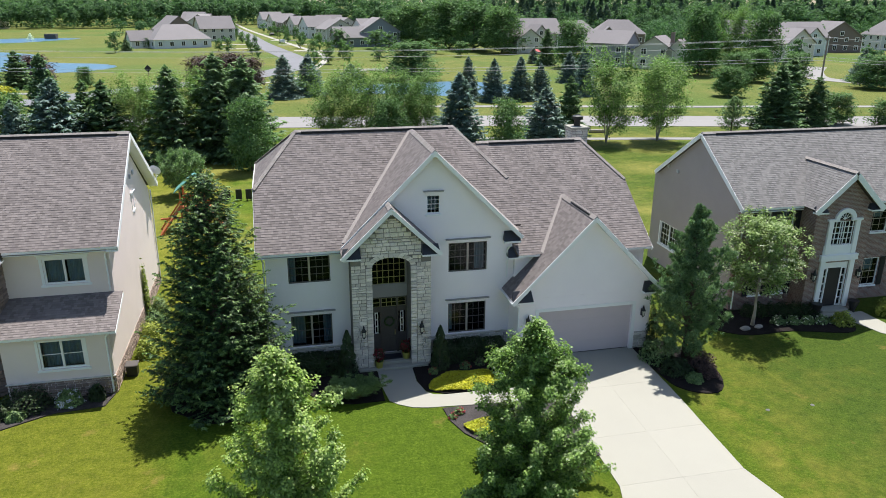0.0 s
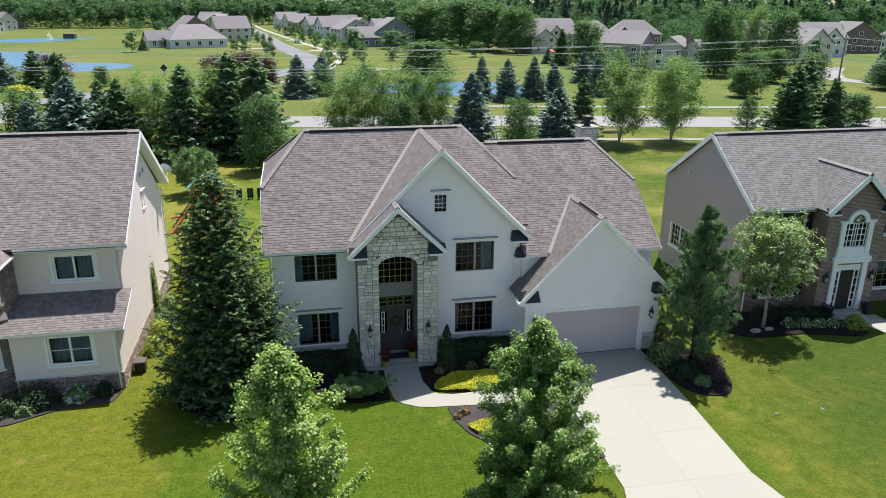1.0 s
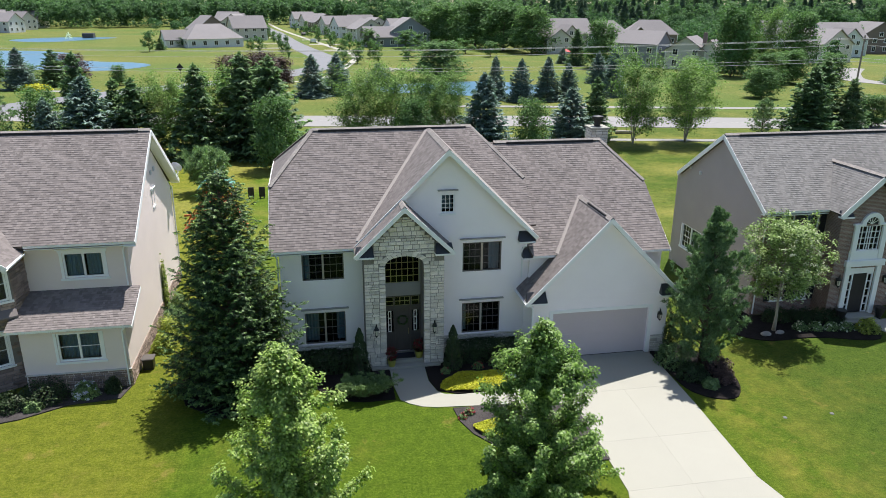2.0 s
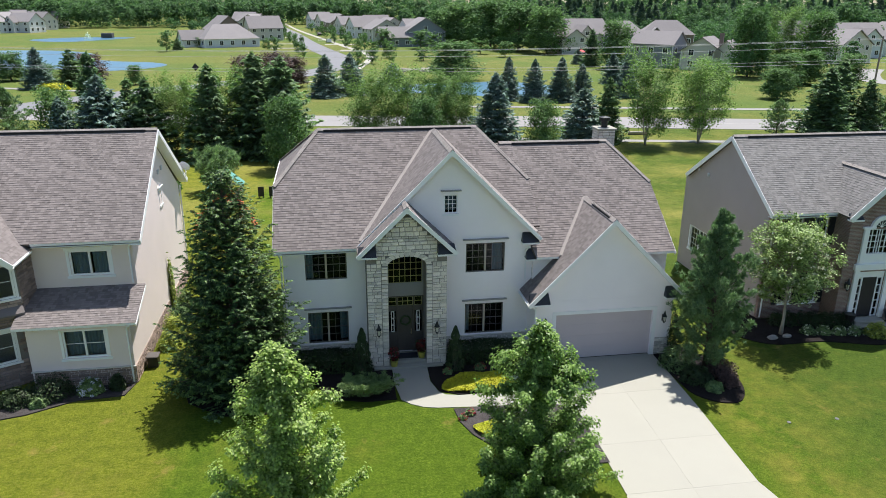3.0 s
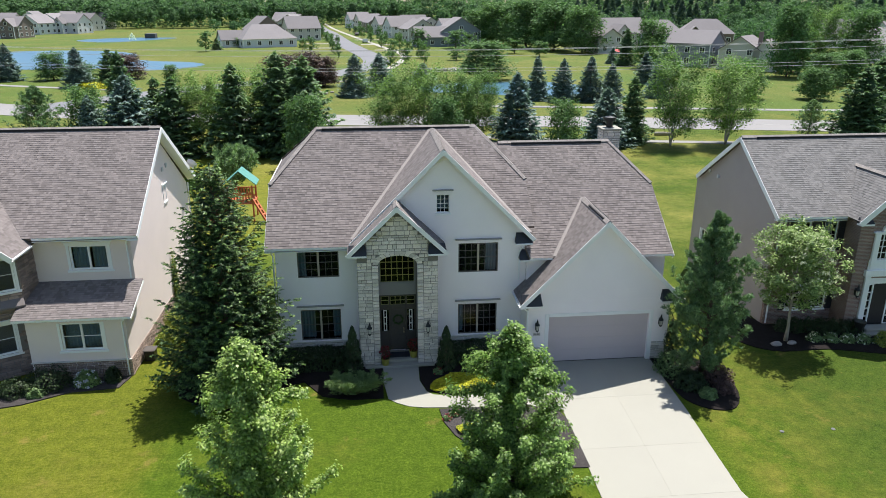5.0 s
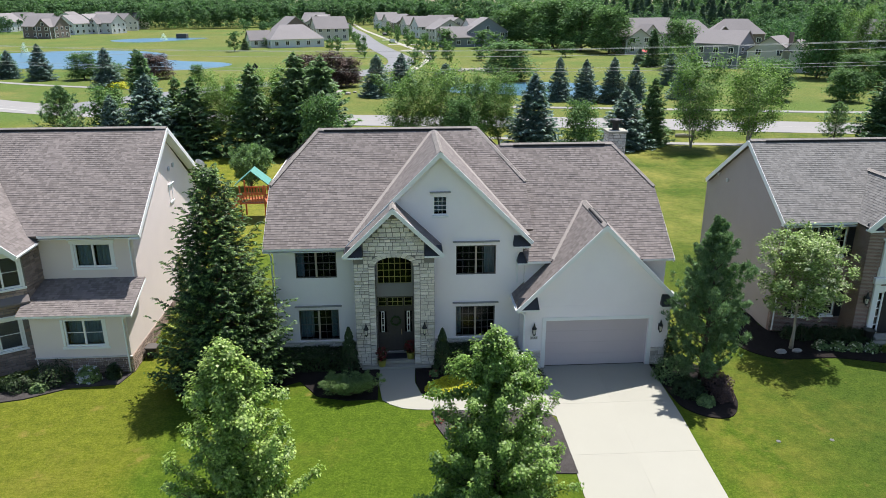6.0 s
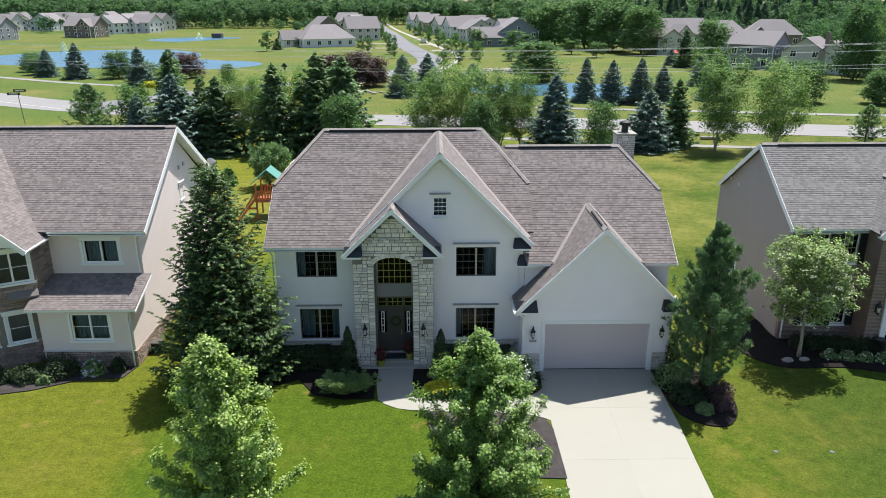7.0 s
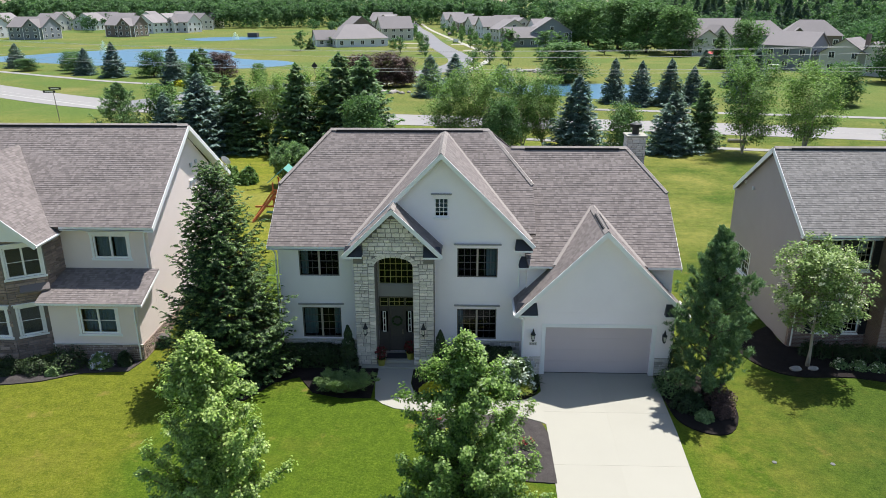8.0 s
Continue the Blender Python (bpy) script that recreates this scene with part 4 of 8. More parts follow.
shingled(house, [(-2.78, EY, EZ), (1.2, EY, EZ), (5.42, RY, RZ), (-0.6, RY, RZ), (-2.78, CY, CZ)], M["shingle"])
shingled(house, [(9.3, B_Y, B_Z), (9.86, B_Y, B_Z), (9.86, CY, CZ), (7.68, RY, RZ), (5.422, RY, RZ)], M["shingle"])
shingled(house, [(9.86, 2 * RY - EY, EZ), (-2.78, 2 * RY - EY, EZ), (-2.78, 2 * RY - CY, CZ), (-0.6, RY, RZ), (7.68, RY, RZ), (9.86, 2 * RY - CY, CZ)], M["shingle"], 0.29)
shingled(house, [(-2.78, 2 * RY - CY, CZ), (-2.78, CY, CZ), (-0.6, RY, RZ)], M["shingle"], lift=0.25, deck=M["cap"])
shingled(house, [(9.86, CY, CZ), (9.86, 2 * RY - CY, CZ), (7.68, RY, RZ)], M["shingle"], lift=0.25, deck=M["cap"])
caps(house, (-0.6, RY, RZ + 0.05), (7.68, RY, RZ + 0.05), M["cap"])
for p, q in (((-2.78, CY, CZ), (-0.6, RY, RZ)), ((9.86, CY, CZ), (7.68, RY, RZ)), ((9.86, 2 * RY - CY, CZ), (7.68, RY, RZ)), ((-2.78, 2 * RY - CY, CZ), (-0.6, RY, RZ))):
    caps(house, Vector(p) + Vector((0, 0, 0.035)), Vector(q) + Vector((0, 0, 0.035)), M["cap"], "hip_cap", 0.12, fall=0.5)
b = Build()
b.box(-0.3, 7.4, RY - 0.17, RY + 0.17, RZ - 0.09, RZ + 0.02, 0.01)
part("ridge_vent", b, M["vent"], house)


def rake(parent, p, q, h=0.2, w=0.04, mat=None, name="rake_board"):
    b = Build()
    b.beam(p, q, w, h, ch=0.008)
    return part(name, b, mat or M["trim"], parent)


for x, y0, z0 in ((-2.78, EY, EZ), (9.86, B_Y, B_Z)):
    if x < 0:
        rake(house, (x, y0, z0 - 0.14), (x, CY, CZ - 0.14))
    rake(house, (x - 0.02, CY + 0.05, CZ - 0.08), (x - 0.02, 2 * RY - CY, CZ - 0.08), 0.24, name="fascia")
b = Build()
b.box(-2.76, 1.0, EY + 0.02, FY - 0.003, EZ - 0.2, EZ - 0.17)
part("soffit", b, M["trim"], house)
gutter(house, (1.0, EY, EZ + 0.0), (-2.8, EY, EZ + 0.0))
# the wide front gable
for s in (1, -1):
    xe = 5.42 + s * 4.3
    ze = 10.3 - 0.995 * 4.3
    pts = [(xe, 31.6, ze), (xe, 31.86, ze), (5.42, RY, 10.3), (5.42, 31.6, 10.3)]
    shingled(house, pts if s > 0 else pts, M["shingle"])
    rake(house, (5.42 + s * 0.02, 31.585, 10.3 - 0.13), (xe + s * 0.03, 31.585, ze - 0.13), 0.19, 0.05)
    b = Build()
    b.prism([(5.42, 31.62, 10.3 - 0.17), (xe, 31.62, ze - 0.17), (xe, 31.62, ze - 0.21), (5.42, 31.62, 10.3 - 0.21)], (0, 0.325, 0))
    part("soffit", b, M["soffit"], house)
caps(house, (5.42, 31.58, 10.3), (5.42, 37.2, 10.3), M["cap"], w=0.16, fall=0.95)


def eave_return(parent, x0, x1, y0, y1, z, h=0.42):
    """The small hipped roof of an eave return, and its white fascia."""
    b = Build()
    b.box(x0, x1, y0, y1, z - 0.09, z, 0.008)
    ob = part("eave_return", b, M["trim"], parent)
    b = Build()
    b.v += [(x0, y0, z + 0.003), (x1, y0, z + 0.003), (x1, y1, z + 0.003), (x0, y1, z + 0.003), (x0 + 0.06, y1 - 0.03, z + h), (x1 - 0.06, y1 - 0.03, z + h), (x1 - 0.06, y1, z + h), (x0 + 0.06, y1, z + h)]
    b.f += [(0, 1, 5, 4), (1, 2, 6, 5), (2, 3, 7, 6), (3, 0, 4, 7), (4, 5, 6, 7), (0, 3, 2, 1)]
    # shingles in shade: the darkness is in the material's colour
    part("return_roof", b, M["shaded_return_and_mat"], ob)


eave_return(house, 8.86, 9.68, 31.6, FY - 0.003, 5.74, 0.45)


def valley(parent, p, q, w=0.2):
    b = Build()
    b.beam(p, q, w, 0.03)
    return part("valley_flashing", b, M["cap"], parent)


valley(house, (5.37, 37.55, 10.29), (1.16, 31.85, 6.12))
valley(house, (5.47, 37.55, 10.29), (9.62, 31.95, 6.18))
# the garage wing
WEY, WEZ, WRY, WRZ, WCY, WCZ = 31.35, 5.07, 37.44, 9.455, 34.96, 7.67
shingled(house, [(9.5, WEY, WEZ), (16.54, WEY, WEZ), (16.56, WCY, WCZ), (14.9, WRY, WRZ), (8.6, WRY, WRZ), (8.6, WCY, WCZ)], M["shingle"])
shingled(house, [(16.56, 2 * WRY - WEY, WEZ), (9.5, 2 * WRY - WEY, WEZ), (9.5, WRY, WRZ), (14.9, WRY, WRZ), (16.56, 2 * WRY - WCY, WCZ)], M["shingle"], 0.29)
shingled(house, [(16.56, WCY, WCZ), (16.56, 2 * WRY - WCY, WCZ), (14.9, WRY, WRZ)], M["shingle"], lift=0.25, deck=M["cap"])
caps(house, (8.9, WRY, WRZ + 0.05), (14.9, WRY, WRZ + 0.05), M["cap"])
caps(house, (16.56, WCY, WCZ + 0.035), (14.9, WRY, WRZ + 0.035), M["cap"], "hip_cap", 0.12, fall=0.5)
b = Build()
b.box(9.6, 14.5, WRY - 0.17, WRY + 0.17, WRZ - 0.09, WRZ + 0.02, 0.01)
part("ridge_vent", b, M["vent"], house)
rake(house, (16.55, WEY, WEZ - 0.14), (16.55, WCY, WCZ - 0.14))
rake(house, (16.57, WCY + 0.05, WCZ - 0.1), (16.59, 2 * WRY - WCY, WCZ - 0.1), name="fascia")
gutter(house, (16.55, WEY, WEZ), (15.0, WEY, WEZ))
gutter(house, (10.6, WEY, WEZ), (9.5, WEY, WEZ))
b = Build()
b.box(9.454, 16.3, 31.75, 31.93, 0, 5.0)
part("wall", b, M["stucco"], house)
b = Build()
b.prism([(16.1, 31.934, 0), (16.1, 43.1, 0), (16.1, 43.1, 4.95), (16.1, 39.85, 7.5), (16.1, 35.03, 7.5), (16.1, 31.934, 5.2)], (0.2, 0, 0))
part("wall", b, M["stucco"], house)
b = Build()
b.box(9.454, 16.1, 42.9, 43.1, 0, 4.95)
part("wall", b, M["stucco"], house)
eave_return(house, 9.06, 9.75, 31.5, FY - 0.003, 4.93, 0.42)

# the garage
GY, GX = 30.36, 12.78
part("garage_wall", wall_panel(9.3, 16.2, 0, 3.2, GY, GY + 0.22, ((10.31, 15.21, -0.02, 2.45),)), M["stucco"], house)
b = Build()
b.prism([(9.3, GY, 3.203), (16.2, GY, 3.203), (16.2, GY, 3.5), (GX, GY, 6.97), (9.3, GY, 3.46)], (0, 0.22, 0))
part("gable_wall", b, M["stucco"], house)
for x0, x1 in ((9.3, 9.5), (16.0, 16.2)):
    b = Build()
    b.box(x0, x1, GY + 0.223, 31.745 if x0 > 10 else FY - 0.003, 0, 3.3)
    part("wall", b, M["stucco"], house)
for s in (1, -1):
    xe, ze = GX + s * 3.9, 3.22
    pts = [(xe, 30.02, ze), (xe, 31.92, ze), (GX, 34.36, 7.2), (GX, 30.02, 7.2)]
    shingled(house, pts, M["shingle"])
    rake(house, (GX + s * 0.02, 30.0, 7.2 - 0.13), (xe + s * 0.03, 30.0, ze - 0.13), 0.19, 0.05)
    b = Build()
    b.prism([(GX, 30.04, 7.2 - 0.18), (xe, 30.04, ze - 0.18), (xe, 30.04, ze - 0.22), (GX, 30.04, 7.2 - 0.22)], (0, 0.315, 0))
    part("soffit", b, M["trim"], house)
    gutter(house, *(((xe, 31.92, ze), (xe, 30.0, ze)) if s < 0 else ((xe, 30.0, ze), (xe, 31.92, ze))))
    eave_return(house, min(xe, xe - s * 1.02), max(xe, xe - s * 1.02), 30.03, GY - 0.003, ze - 0.06, 0.5)
valley(house, (GX - 0.05, 34.28, 7.2), (10.68, 31.4, 5.13))
valley(house, (GX + 0.05, 34.28, 7.2), (14.88, 31.4, 5.13))
caps(house, (GX, 30.0, 7.21), (GX, 34.2, 7.21), M["cap"], w=0.16, fall=1.0)
b = Build()
b.box(GX - 0.13, GX + 0.13, 30.6, 32.9, 7.08, 7.2, 0.01)
part("ridge_vent", b, M["vent"], house)
b = Build()
b.box(10.12, 10.307, GY - 0.035, GY + 0.12, 0.03, 2.62, 0.008)
b.box(15.213, 15.40, GY - 0.035, GY + 0.12, 0.03, 2.62, 0.008)
b.box(10.307, 15.213, GY - 0.035, GY + 0.12, 2.453, 2.62, 0.008)
part("door_trim", b, M["trim"], house)
gd = Build()
gd.box(10.315, 15.205, GY + 0.125, GY + 0.17, 0.03, 0.05)
garage_door = part("garage_door", gd, M["black"], house, "closed mauve sectional garage door")
for k in range(4):
    b = Build()
    z0, z1 = 0.062 + k * 0.597, 0.062 + (k + 1) * 0.597 - 0.002
    b.box(10.315, 15.205, GY + 0.115, GY + 0.165, z0, z1, 0.003)
    part("section", b, M["garage"], garage_door)
lantern(house, 9.72, GY, 1.98, 1.05)
lantern(house, 15.75, GY, 1.98, 1.05)
b = Build()
b.box(9.56, 9.92, GY - 0.02, GY, 1.52, 1.68, 0.005)
plate = part("number_plate", b, M["stone_set"], house, "pale stone plate with grey bars")
b = Build()
for k in range(4):
    b.box(9.60 + k * 0.075, 9.65 + k * 0.075, GY - 0.026, GY - 0.018, 1.56, 1.64)
part("bars", b, M["kerb"], plate)
downspout(house, [(9.0, 30.1, 3.1), (9.25, 30.25, 2.85), (9.25, 30.28, 0.1)])
b = Build()
b.box(9.62, 9.85, GY - 0.11, GY, 0.35, 0.72, 0.02)
part("meter_box", b, M["wall_box"], house, "pale grey meter box on the wall")
rs = random.Random(5)
stone_rows(house, list(courses(9.3, 10.1, 0.0, 0.95, GY, rs)) + list(courses(15.42, 16.2, 0.0, 0.95, GY, rs)), GY, M["stone_set"])
stone_rows(house, list(courses(-2.4, 1.35, 0.0, 0.9, FY, rs)) + list(courses(5.15, 9.25, 0.0, 0.9, FY, rs)), FY, M["stone_set"], seed=4)
for x0, x1 in ((-2.42, 1.36), (5.12, 9.28)):
    b = Build()
    b.box(x0, x1, FY - 0.085, FY - 0.002, 0.9, 0.96, 0.012)
    part("ledge", b, M["stone_set"], house)

for hole in (W_UL, W_UR):
    window(house, Matrix.Translation((hole[0], FY, hole[2])), hole[1] - hole[0], hole[3] - hole[2], header=False, sill=False, frame=M["frame_dark"])
for hole in (W_LL, W_LR):
    window(house, Matrix.Translation((hole[0], FY, hole[2])), hole[1] - hole[0], hole[3] - hole[2], header=False, sill=False, frame=M["frame_dark"])
for x0, x1, z in ((-1.4, 0.52, 2.62), (6.17, 8.08, 2.62), (6.17, 8.08, 5.73), (5.1, 5.75, 8.15)):
    b = Build()
    b.box(x0 - 0.05, x1 + 0.05, FY - 0.05, FY - 0.002, z + 0.01, z + 0.17, 0.012)
    lint = part("lintel", b, M["stucco"], house)
    b = Build()
    b.box(x0 - 0.16, x1 + 0.16, FY - 0.13, FY - 0.002, z + 0.174, z + 0.235, 0.015)
    part("cornice", b, M["soffit"], lint)
window(house, Matrix.Translation((5.1, FY, 7.25)), 0.65, 0.9, units=1, cols=3, rows=4, header=False, sill=True, frame=M["trim"], bars=M["trim"], trim=M["trim"])
downspout(house, [(9.15, 31.5, 5.6), (9.1, 31.85, 5.3), (9.1, 31.87, 3.8)])
downspout(house, [(-2.55, 31.6, 5.75), (-2.48, 31.88, 5.4), (-2.48, 31.88, 0.1)])

# the stone entrance
PY, PX = 30.9, 3.23
pier_x = ((1.38, 2.35), (4.12, 5.09))
porch_slope = lambda x: 8.02 - 0.97 * abs(x - PX) - 0.2
R_ARC, SPRING = 0.885, 5.2
arc = [(PX + R_ARC * math.cos(math.pi - math.pi * i / 16), SPRING + 0.42 * math.sin(math.pi * i / 16)) for i in range(17)]
outline = [(1.38, SPRING), *arc, (5.09, SPRING), (5.09, porch_slope(5.09)), (PX, porch_slope(PX)), (1.38, porch_slope(1.38))]
b = Build()
b.prism([(x, PY, z) for x, z in outline], (0, 0.35, 0))
entrance = part("entrance", b, M["mortar"], house, "stone-faced entrance with an arch under a gable")
for x0, x1 in pier_x:
    b = Build()
    b.box(x0, x1, PY, FY - 0.003, 0, SPRING - 0.003)
    part("pier", b, M["mortar"], house)
for s in (1, -1):
    xe, ze = PX + s * 2.24, 5.85
    shingled(house, [(xe, 30.5, ze), (xe, FY - 0.004, ze), (PX, FY - 0.004, 8.02), (PX, 30.5, 8.02)], M["shingle"])
    rake(house, (PX + s * 0.02, 30.485, 8.02 - 0.13), (xe + s * 0.03, 30.485, ze - 0.13), 0.19, 0.05)
    b = Build()
    b.prism([(PX, 30.52, 8.02 - 0.18), (xe, 30.52, ze - 0.18), (xe, 30.52, ze - 0.22), (PX, 30.52, 8.02 - 0.22)], (0, 0.37, 0))
    part("soffit", b, M["soffit"], house)
    eave_return(house, min(xe, xe - s * 0.85), max(xe, xe - s * 0.85), 30.5, PY - 0.05, ze - 0.1, 0.42)
caps(house, (PX, 30.48, 8.03), (PX, FY, 8.03), M["cap"], w=0.15, fall=0.95)
b = Build()
b.box(1.6, 4.9, PY - 0.3, FY, -0.05, 0.14, 0.015)
b.box(2.36, 4.12, PY + 0.05, 32.3, 0.14, 0.29, 0.015)
part("porch_step", b, M["concrete"], house)
# recessed front with door, sidelights, transom and arched window
b = Build()
b.box(2.36, 4.12, 31.9, 32.05, 3.25, 3.88, 0.01)
part("spandrel", b, M["soffit"], house)
door_set = Build()
for x0, x1 in ((2.36, 2.44), (2.80, 2.88), (3.60, 3.68), (4.04, 4.12)):
    door_set.box(x0, x1, 31.93, 32.08, 0.3, 3.25, 0.006)
for x0, x1 in ((2.44, 2.80), (2.88, 3.60), (3.68, 4.04)):
    door_set.box(x0, x1, 31.94, 32.07, 2.62, 2.74, 0.006)
    door_set.box(x0, x1, 31.94, 32.07, 3.17, 3.25, 0.006)
for x0, x1 in ((2.44, 2.80), (3.68, 4.04)):
    door_set.box(x0, x1, 31.96, 32.05, 0.3, 1.35, 0.006)
    door_set.box(x0, x1, 31.96, 32.05, 2.45, 2.62, 0.006)
front = part("door_frame", door_set, M["door"], house, "dark entrance frame with sidelights")
b = Build()
b.box(2.885, 3.595, 31.98, 32.04, 0.31, 2.61, 0.006)
for z0, z1 in ((0.45, 1.1), (1.25, 2.45)):
    for x0, x1 in ((2.97, 3.21), (3.27, 3.51)):
        b.box(x0, x1, 31.968, 31.985, z0, z1, 0.006)
leaf = part("door", b, M["door"], front, "closed dark brown panelled front door")
b = Build()
b.box(3.5, 3.53, 31.93, 31.98, 1.2, 1.5, 0.01)
b.lathe(3.515, 31.94, [(0.02, 1.27), (0.035, 1.29), (0.02, 1.32)], 8)
part("handle", b, M["brass"], front, "brass door handle")
for x0 in (2.44, 3.68):
    b = Build()
    b.box(x0 + 0.1, x0 + 0.14, 31.95, 31.99, 1.35, 2.45)
    b.box(x0 + 0.22, x0 + 0.26, 31.95, 31.99, 1.35, 2.45)
    for z in (1.35, 1.7, 2.05, 2.41):
        b.box(x0 + 0.1, x0 + 0.26, 31.951, 31.989, z, z + 0.04)
    part("sidelight_frame", b, M["trim"], front)
    b = Build()
    b.box(x0 + 0.02, x0 + 0.34, 31.992, 32.0, 1.35, 2.45)
    part("pane", b, M["glass"], front)


def grid_light(x0, x1, z0, z1, cols, rows, y, top=None):
    """A light with gold muntins; top(x) may round it off above."""
    b = Build()
    for c in range(cols + 1):
        x = x0 + (x1 - x0) * c / cols
        b.box(x - 0.014, x + 0.014, y - 0.02, y, z0, min(z1, top(x)) if top else z1)
    for r in range(rows + 1):
        z = z0 + (z1 - z0) * r / rows
        b.box(x0, x1, y - 0.021, y - 0.001, z - 0.014, z + 0.014)
    ob = part("muntins", b, M["muntin_gold"], front)
    b = Build()
    b.box(x0, x1, y + 0.004, y + 0.01, z0, z1)
    part("pane", b, M["glass"], front).visible_shadow = False
    return ob


for x0, x1, c in ((2.44, 2.80, 1), (2.88, 3.60, 3), (3.68, 4.04, 1)):
    grid_light(x0, x1, 2.74, 3.17, c, 2, 31.98)
grid_light(2.44, 4.04, 3.92, 5.58, 6, 5, 31.97)
b = Build()
for x0, x1, z0, z1 in ((2.36, 2.44, 3.88, 5.62), (4.04, 4.12, 3.88, 5.62), (2.44, 4.04, 3.85, 3.92)):
    b.box(x0, x1, 31.91, 32.05, z0, z1, 0.006)
part("arch_window_frame", b, M["soffit"], front)
wreath = Build()
wreath.tube([(3.24 + (0.22 + 0.015 * math.sin(k * 2.3)) * math.cos(2 * math.pi * k / 24), 31.93, 1.95 + (0.22 + 0.015 * math.cos(k * 1.7)) * math.sin(2 * math.pi * k / 24)) for k in range(25)], [0.05 + 0.014 * math.sin(k * 2.1) for k in range(24)] + [0.05], 7)
solo("door_wreath", wreath, M["hedge"], "dark green wreath hanging on the front door", "wreath")
for x in (1.86, 4.60):
    lantern(house, x, PY - 0.05, 1.95, 1.1)
# stones of the entrance, one by one
rs = random.Random(21)
stone_kinds = [stone_mesh(rs).mesh("stone") for _ in range(6)]
for me in stone_kinds:
    me.materials.append(M["stone"])


def lay(parent, x0, x1, z0, z1, y, depth=0.055):
    m = Matrix.LocRotScale(((x0 + x1) / 2, y, (z0 + z1) / 2), None, (x1 - x0, depth * rs.uniform(0.8, 1.25), z1 - z0))
    ob = new("stone", rs.choice(stone_kinds))
    ob.parent = parent
    ob.matrix_basis = m


for x0, x1 in pier_x:
    quoin = (x1 - 0.3, x1) if x0 < 3 else (x0, x0 + 0.3)
    field = (x0, x1 - 0.3) if x0 < 3 else (x0 + 0.3, x1)
    for c in courses(*field, 0.02, 5.3, PY, rs, (0.1, 0.12, 0.15, 0.18, 0.22), (0.17, 0.42), 0.022):
        lay(entrance, *c, PY)
    for c in courses(*quoin, 0.02, 5.15, PY, rs, (0.14, 0.17, 0.2), (0.5, 0.6), 0.022):
        lay(entrance, *c, PY, 0.075)
z = 5.68
while z < 7.5:
    h = rs.choice((0.11, 0.14, 0.18, 0.22))
    half = (8.02 - 0.3 - (z + h)) / 0.97
    if half < 0.15:
        break
    half = min(half, 1.4)
    for c in courses(PX - half, PX + half, z, z + h, PY, rs, (h,), (0.18, 0.42), 0.022):
        lay(entrance, *c, PY)
    z += h
for side in (-1, 1):
    for c in courses(PX + (0.98 if side > 0 else -1.4), PX + (1.4 if side > 0 else -0.98), 5.3, 5.67, PY, rs, (0.18,), (0.15, 0.3)):
        lay(entrance, *c, PY)
for k in range(13):
    a0, a1 = math.pi - math.pi * (k + 0.06) / 13, math.pi - math.pi * (k + 0.94) / 13
    ring = lambda a, r: (PX + (R_ARC + r) * math.cos(a), SPRING + (0.42 + r * 0.85) * math.sin(a))
    b = Build()
    b.prism([(x, PY - 0.004, z) for x, z in (ring(a0, 0.0), ring(a1, 0.0), ring(a1, 0.25), ring(a0, 0.25))], (0, -0.075, 0))
    part("voussoir", b, M["stone"], entrance)

# the chimney
chimney = Build()
chimney.box(15.55, 16.55, 40.2, 41.2, 4.0, 9.5)
stack = part("chimney", chimney, M["mortar"], house, "pale stone chimney with a black flue cap")
stone_rows(stack, list(courses(15.55, 16.55, 6.5, 9.5, 40.2, rs)), 40.2, M["stone_set"], 0.03, seed=8)
stone_rows(stack, list(courses(-41.2, -40.2, 6.5, 9.5, 0, rs)), 0, M["stone_set"], 0.03, Matrix(((0, 1, 0, 15.55), (-1, 0, 0, 0), (0, 0, 1, 0), (0, 0, 0, 1))), seed=9)
b = Build()
b.box(15.47, 16.63, 40.12, 41.28, 9.503, 9.62, 0.02)
part("chimney_cap", b, M["concrete"], stack)
b = Build()
b.lathe(16.05, 40.7, [(0.19, 9.62), (0.19, 10.0), (0.33, 10.02), (0.33, 10.2), (0.05, 10.28)], 14)
part("flue", b, M["black"], stack)

for x, y, z in ((5.42, 31.585, 10.3), (PX, 30.485, 8.02), (GX, 30.0, 7.2)):
    b = Build()
    b.prism([(x, y - 0.027, z - 0.005), (x + 0.15, y - 0.027, z - 0.15), (x, y - 0.027, z - 0.3), (x - 0.15, y - 0.027, z - 0.15)], (0, 0.05, 0))
    part("apex_trim", b, M["trim"], house)

# ---- the tan house ----
tan = thing("house", -14, 33, 0, "two-storey tan stucco house with brown stone bay and shingle roof", "house")
part("wall", wall_panel(-20.5, -9.2, 0, 6.1, 33.3, 33.52, ((-12.0, -10.27, 4.56, 5.78),)), M["stucco_tan"], tan)
window(tan, Matrix.Translation((-12.0, 33.3, 4.56)), 1.73, 1.22, units=2, cols=1, rows=1, frame=M["trim"], casing=0.13)
# full-width curtains, in the upper window standing in for its pale sky reflection
for x0, x1, y, z0, z1 in ((-11.95, -11.2, 33.62, 4.58, 5.76), (-11.07, -10.3, 33.62, 4.58, 5.76), (-12.05, -10.3, 31.6, 1.4, 2.78)):
    curtain(tan, x0, x1, z0, z1, y)
# added dark sheet, not seen itself, that darkens the panes
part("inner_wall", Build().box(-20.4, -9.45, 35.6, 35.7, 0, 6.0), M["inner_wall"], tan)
LE, LZ, LR, LRZ = 32.9, 6.3, 39.0, 10.3
b = Build()
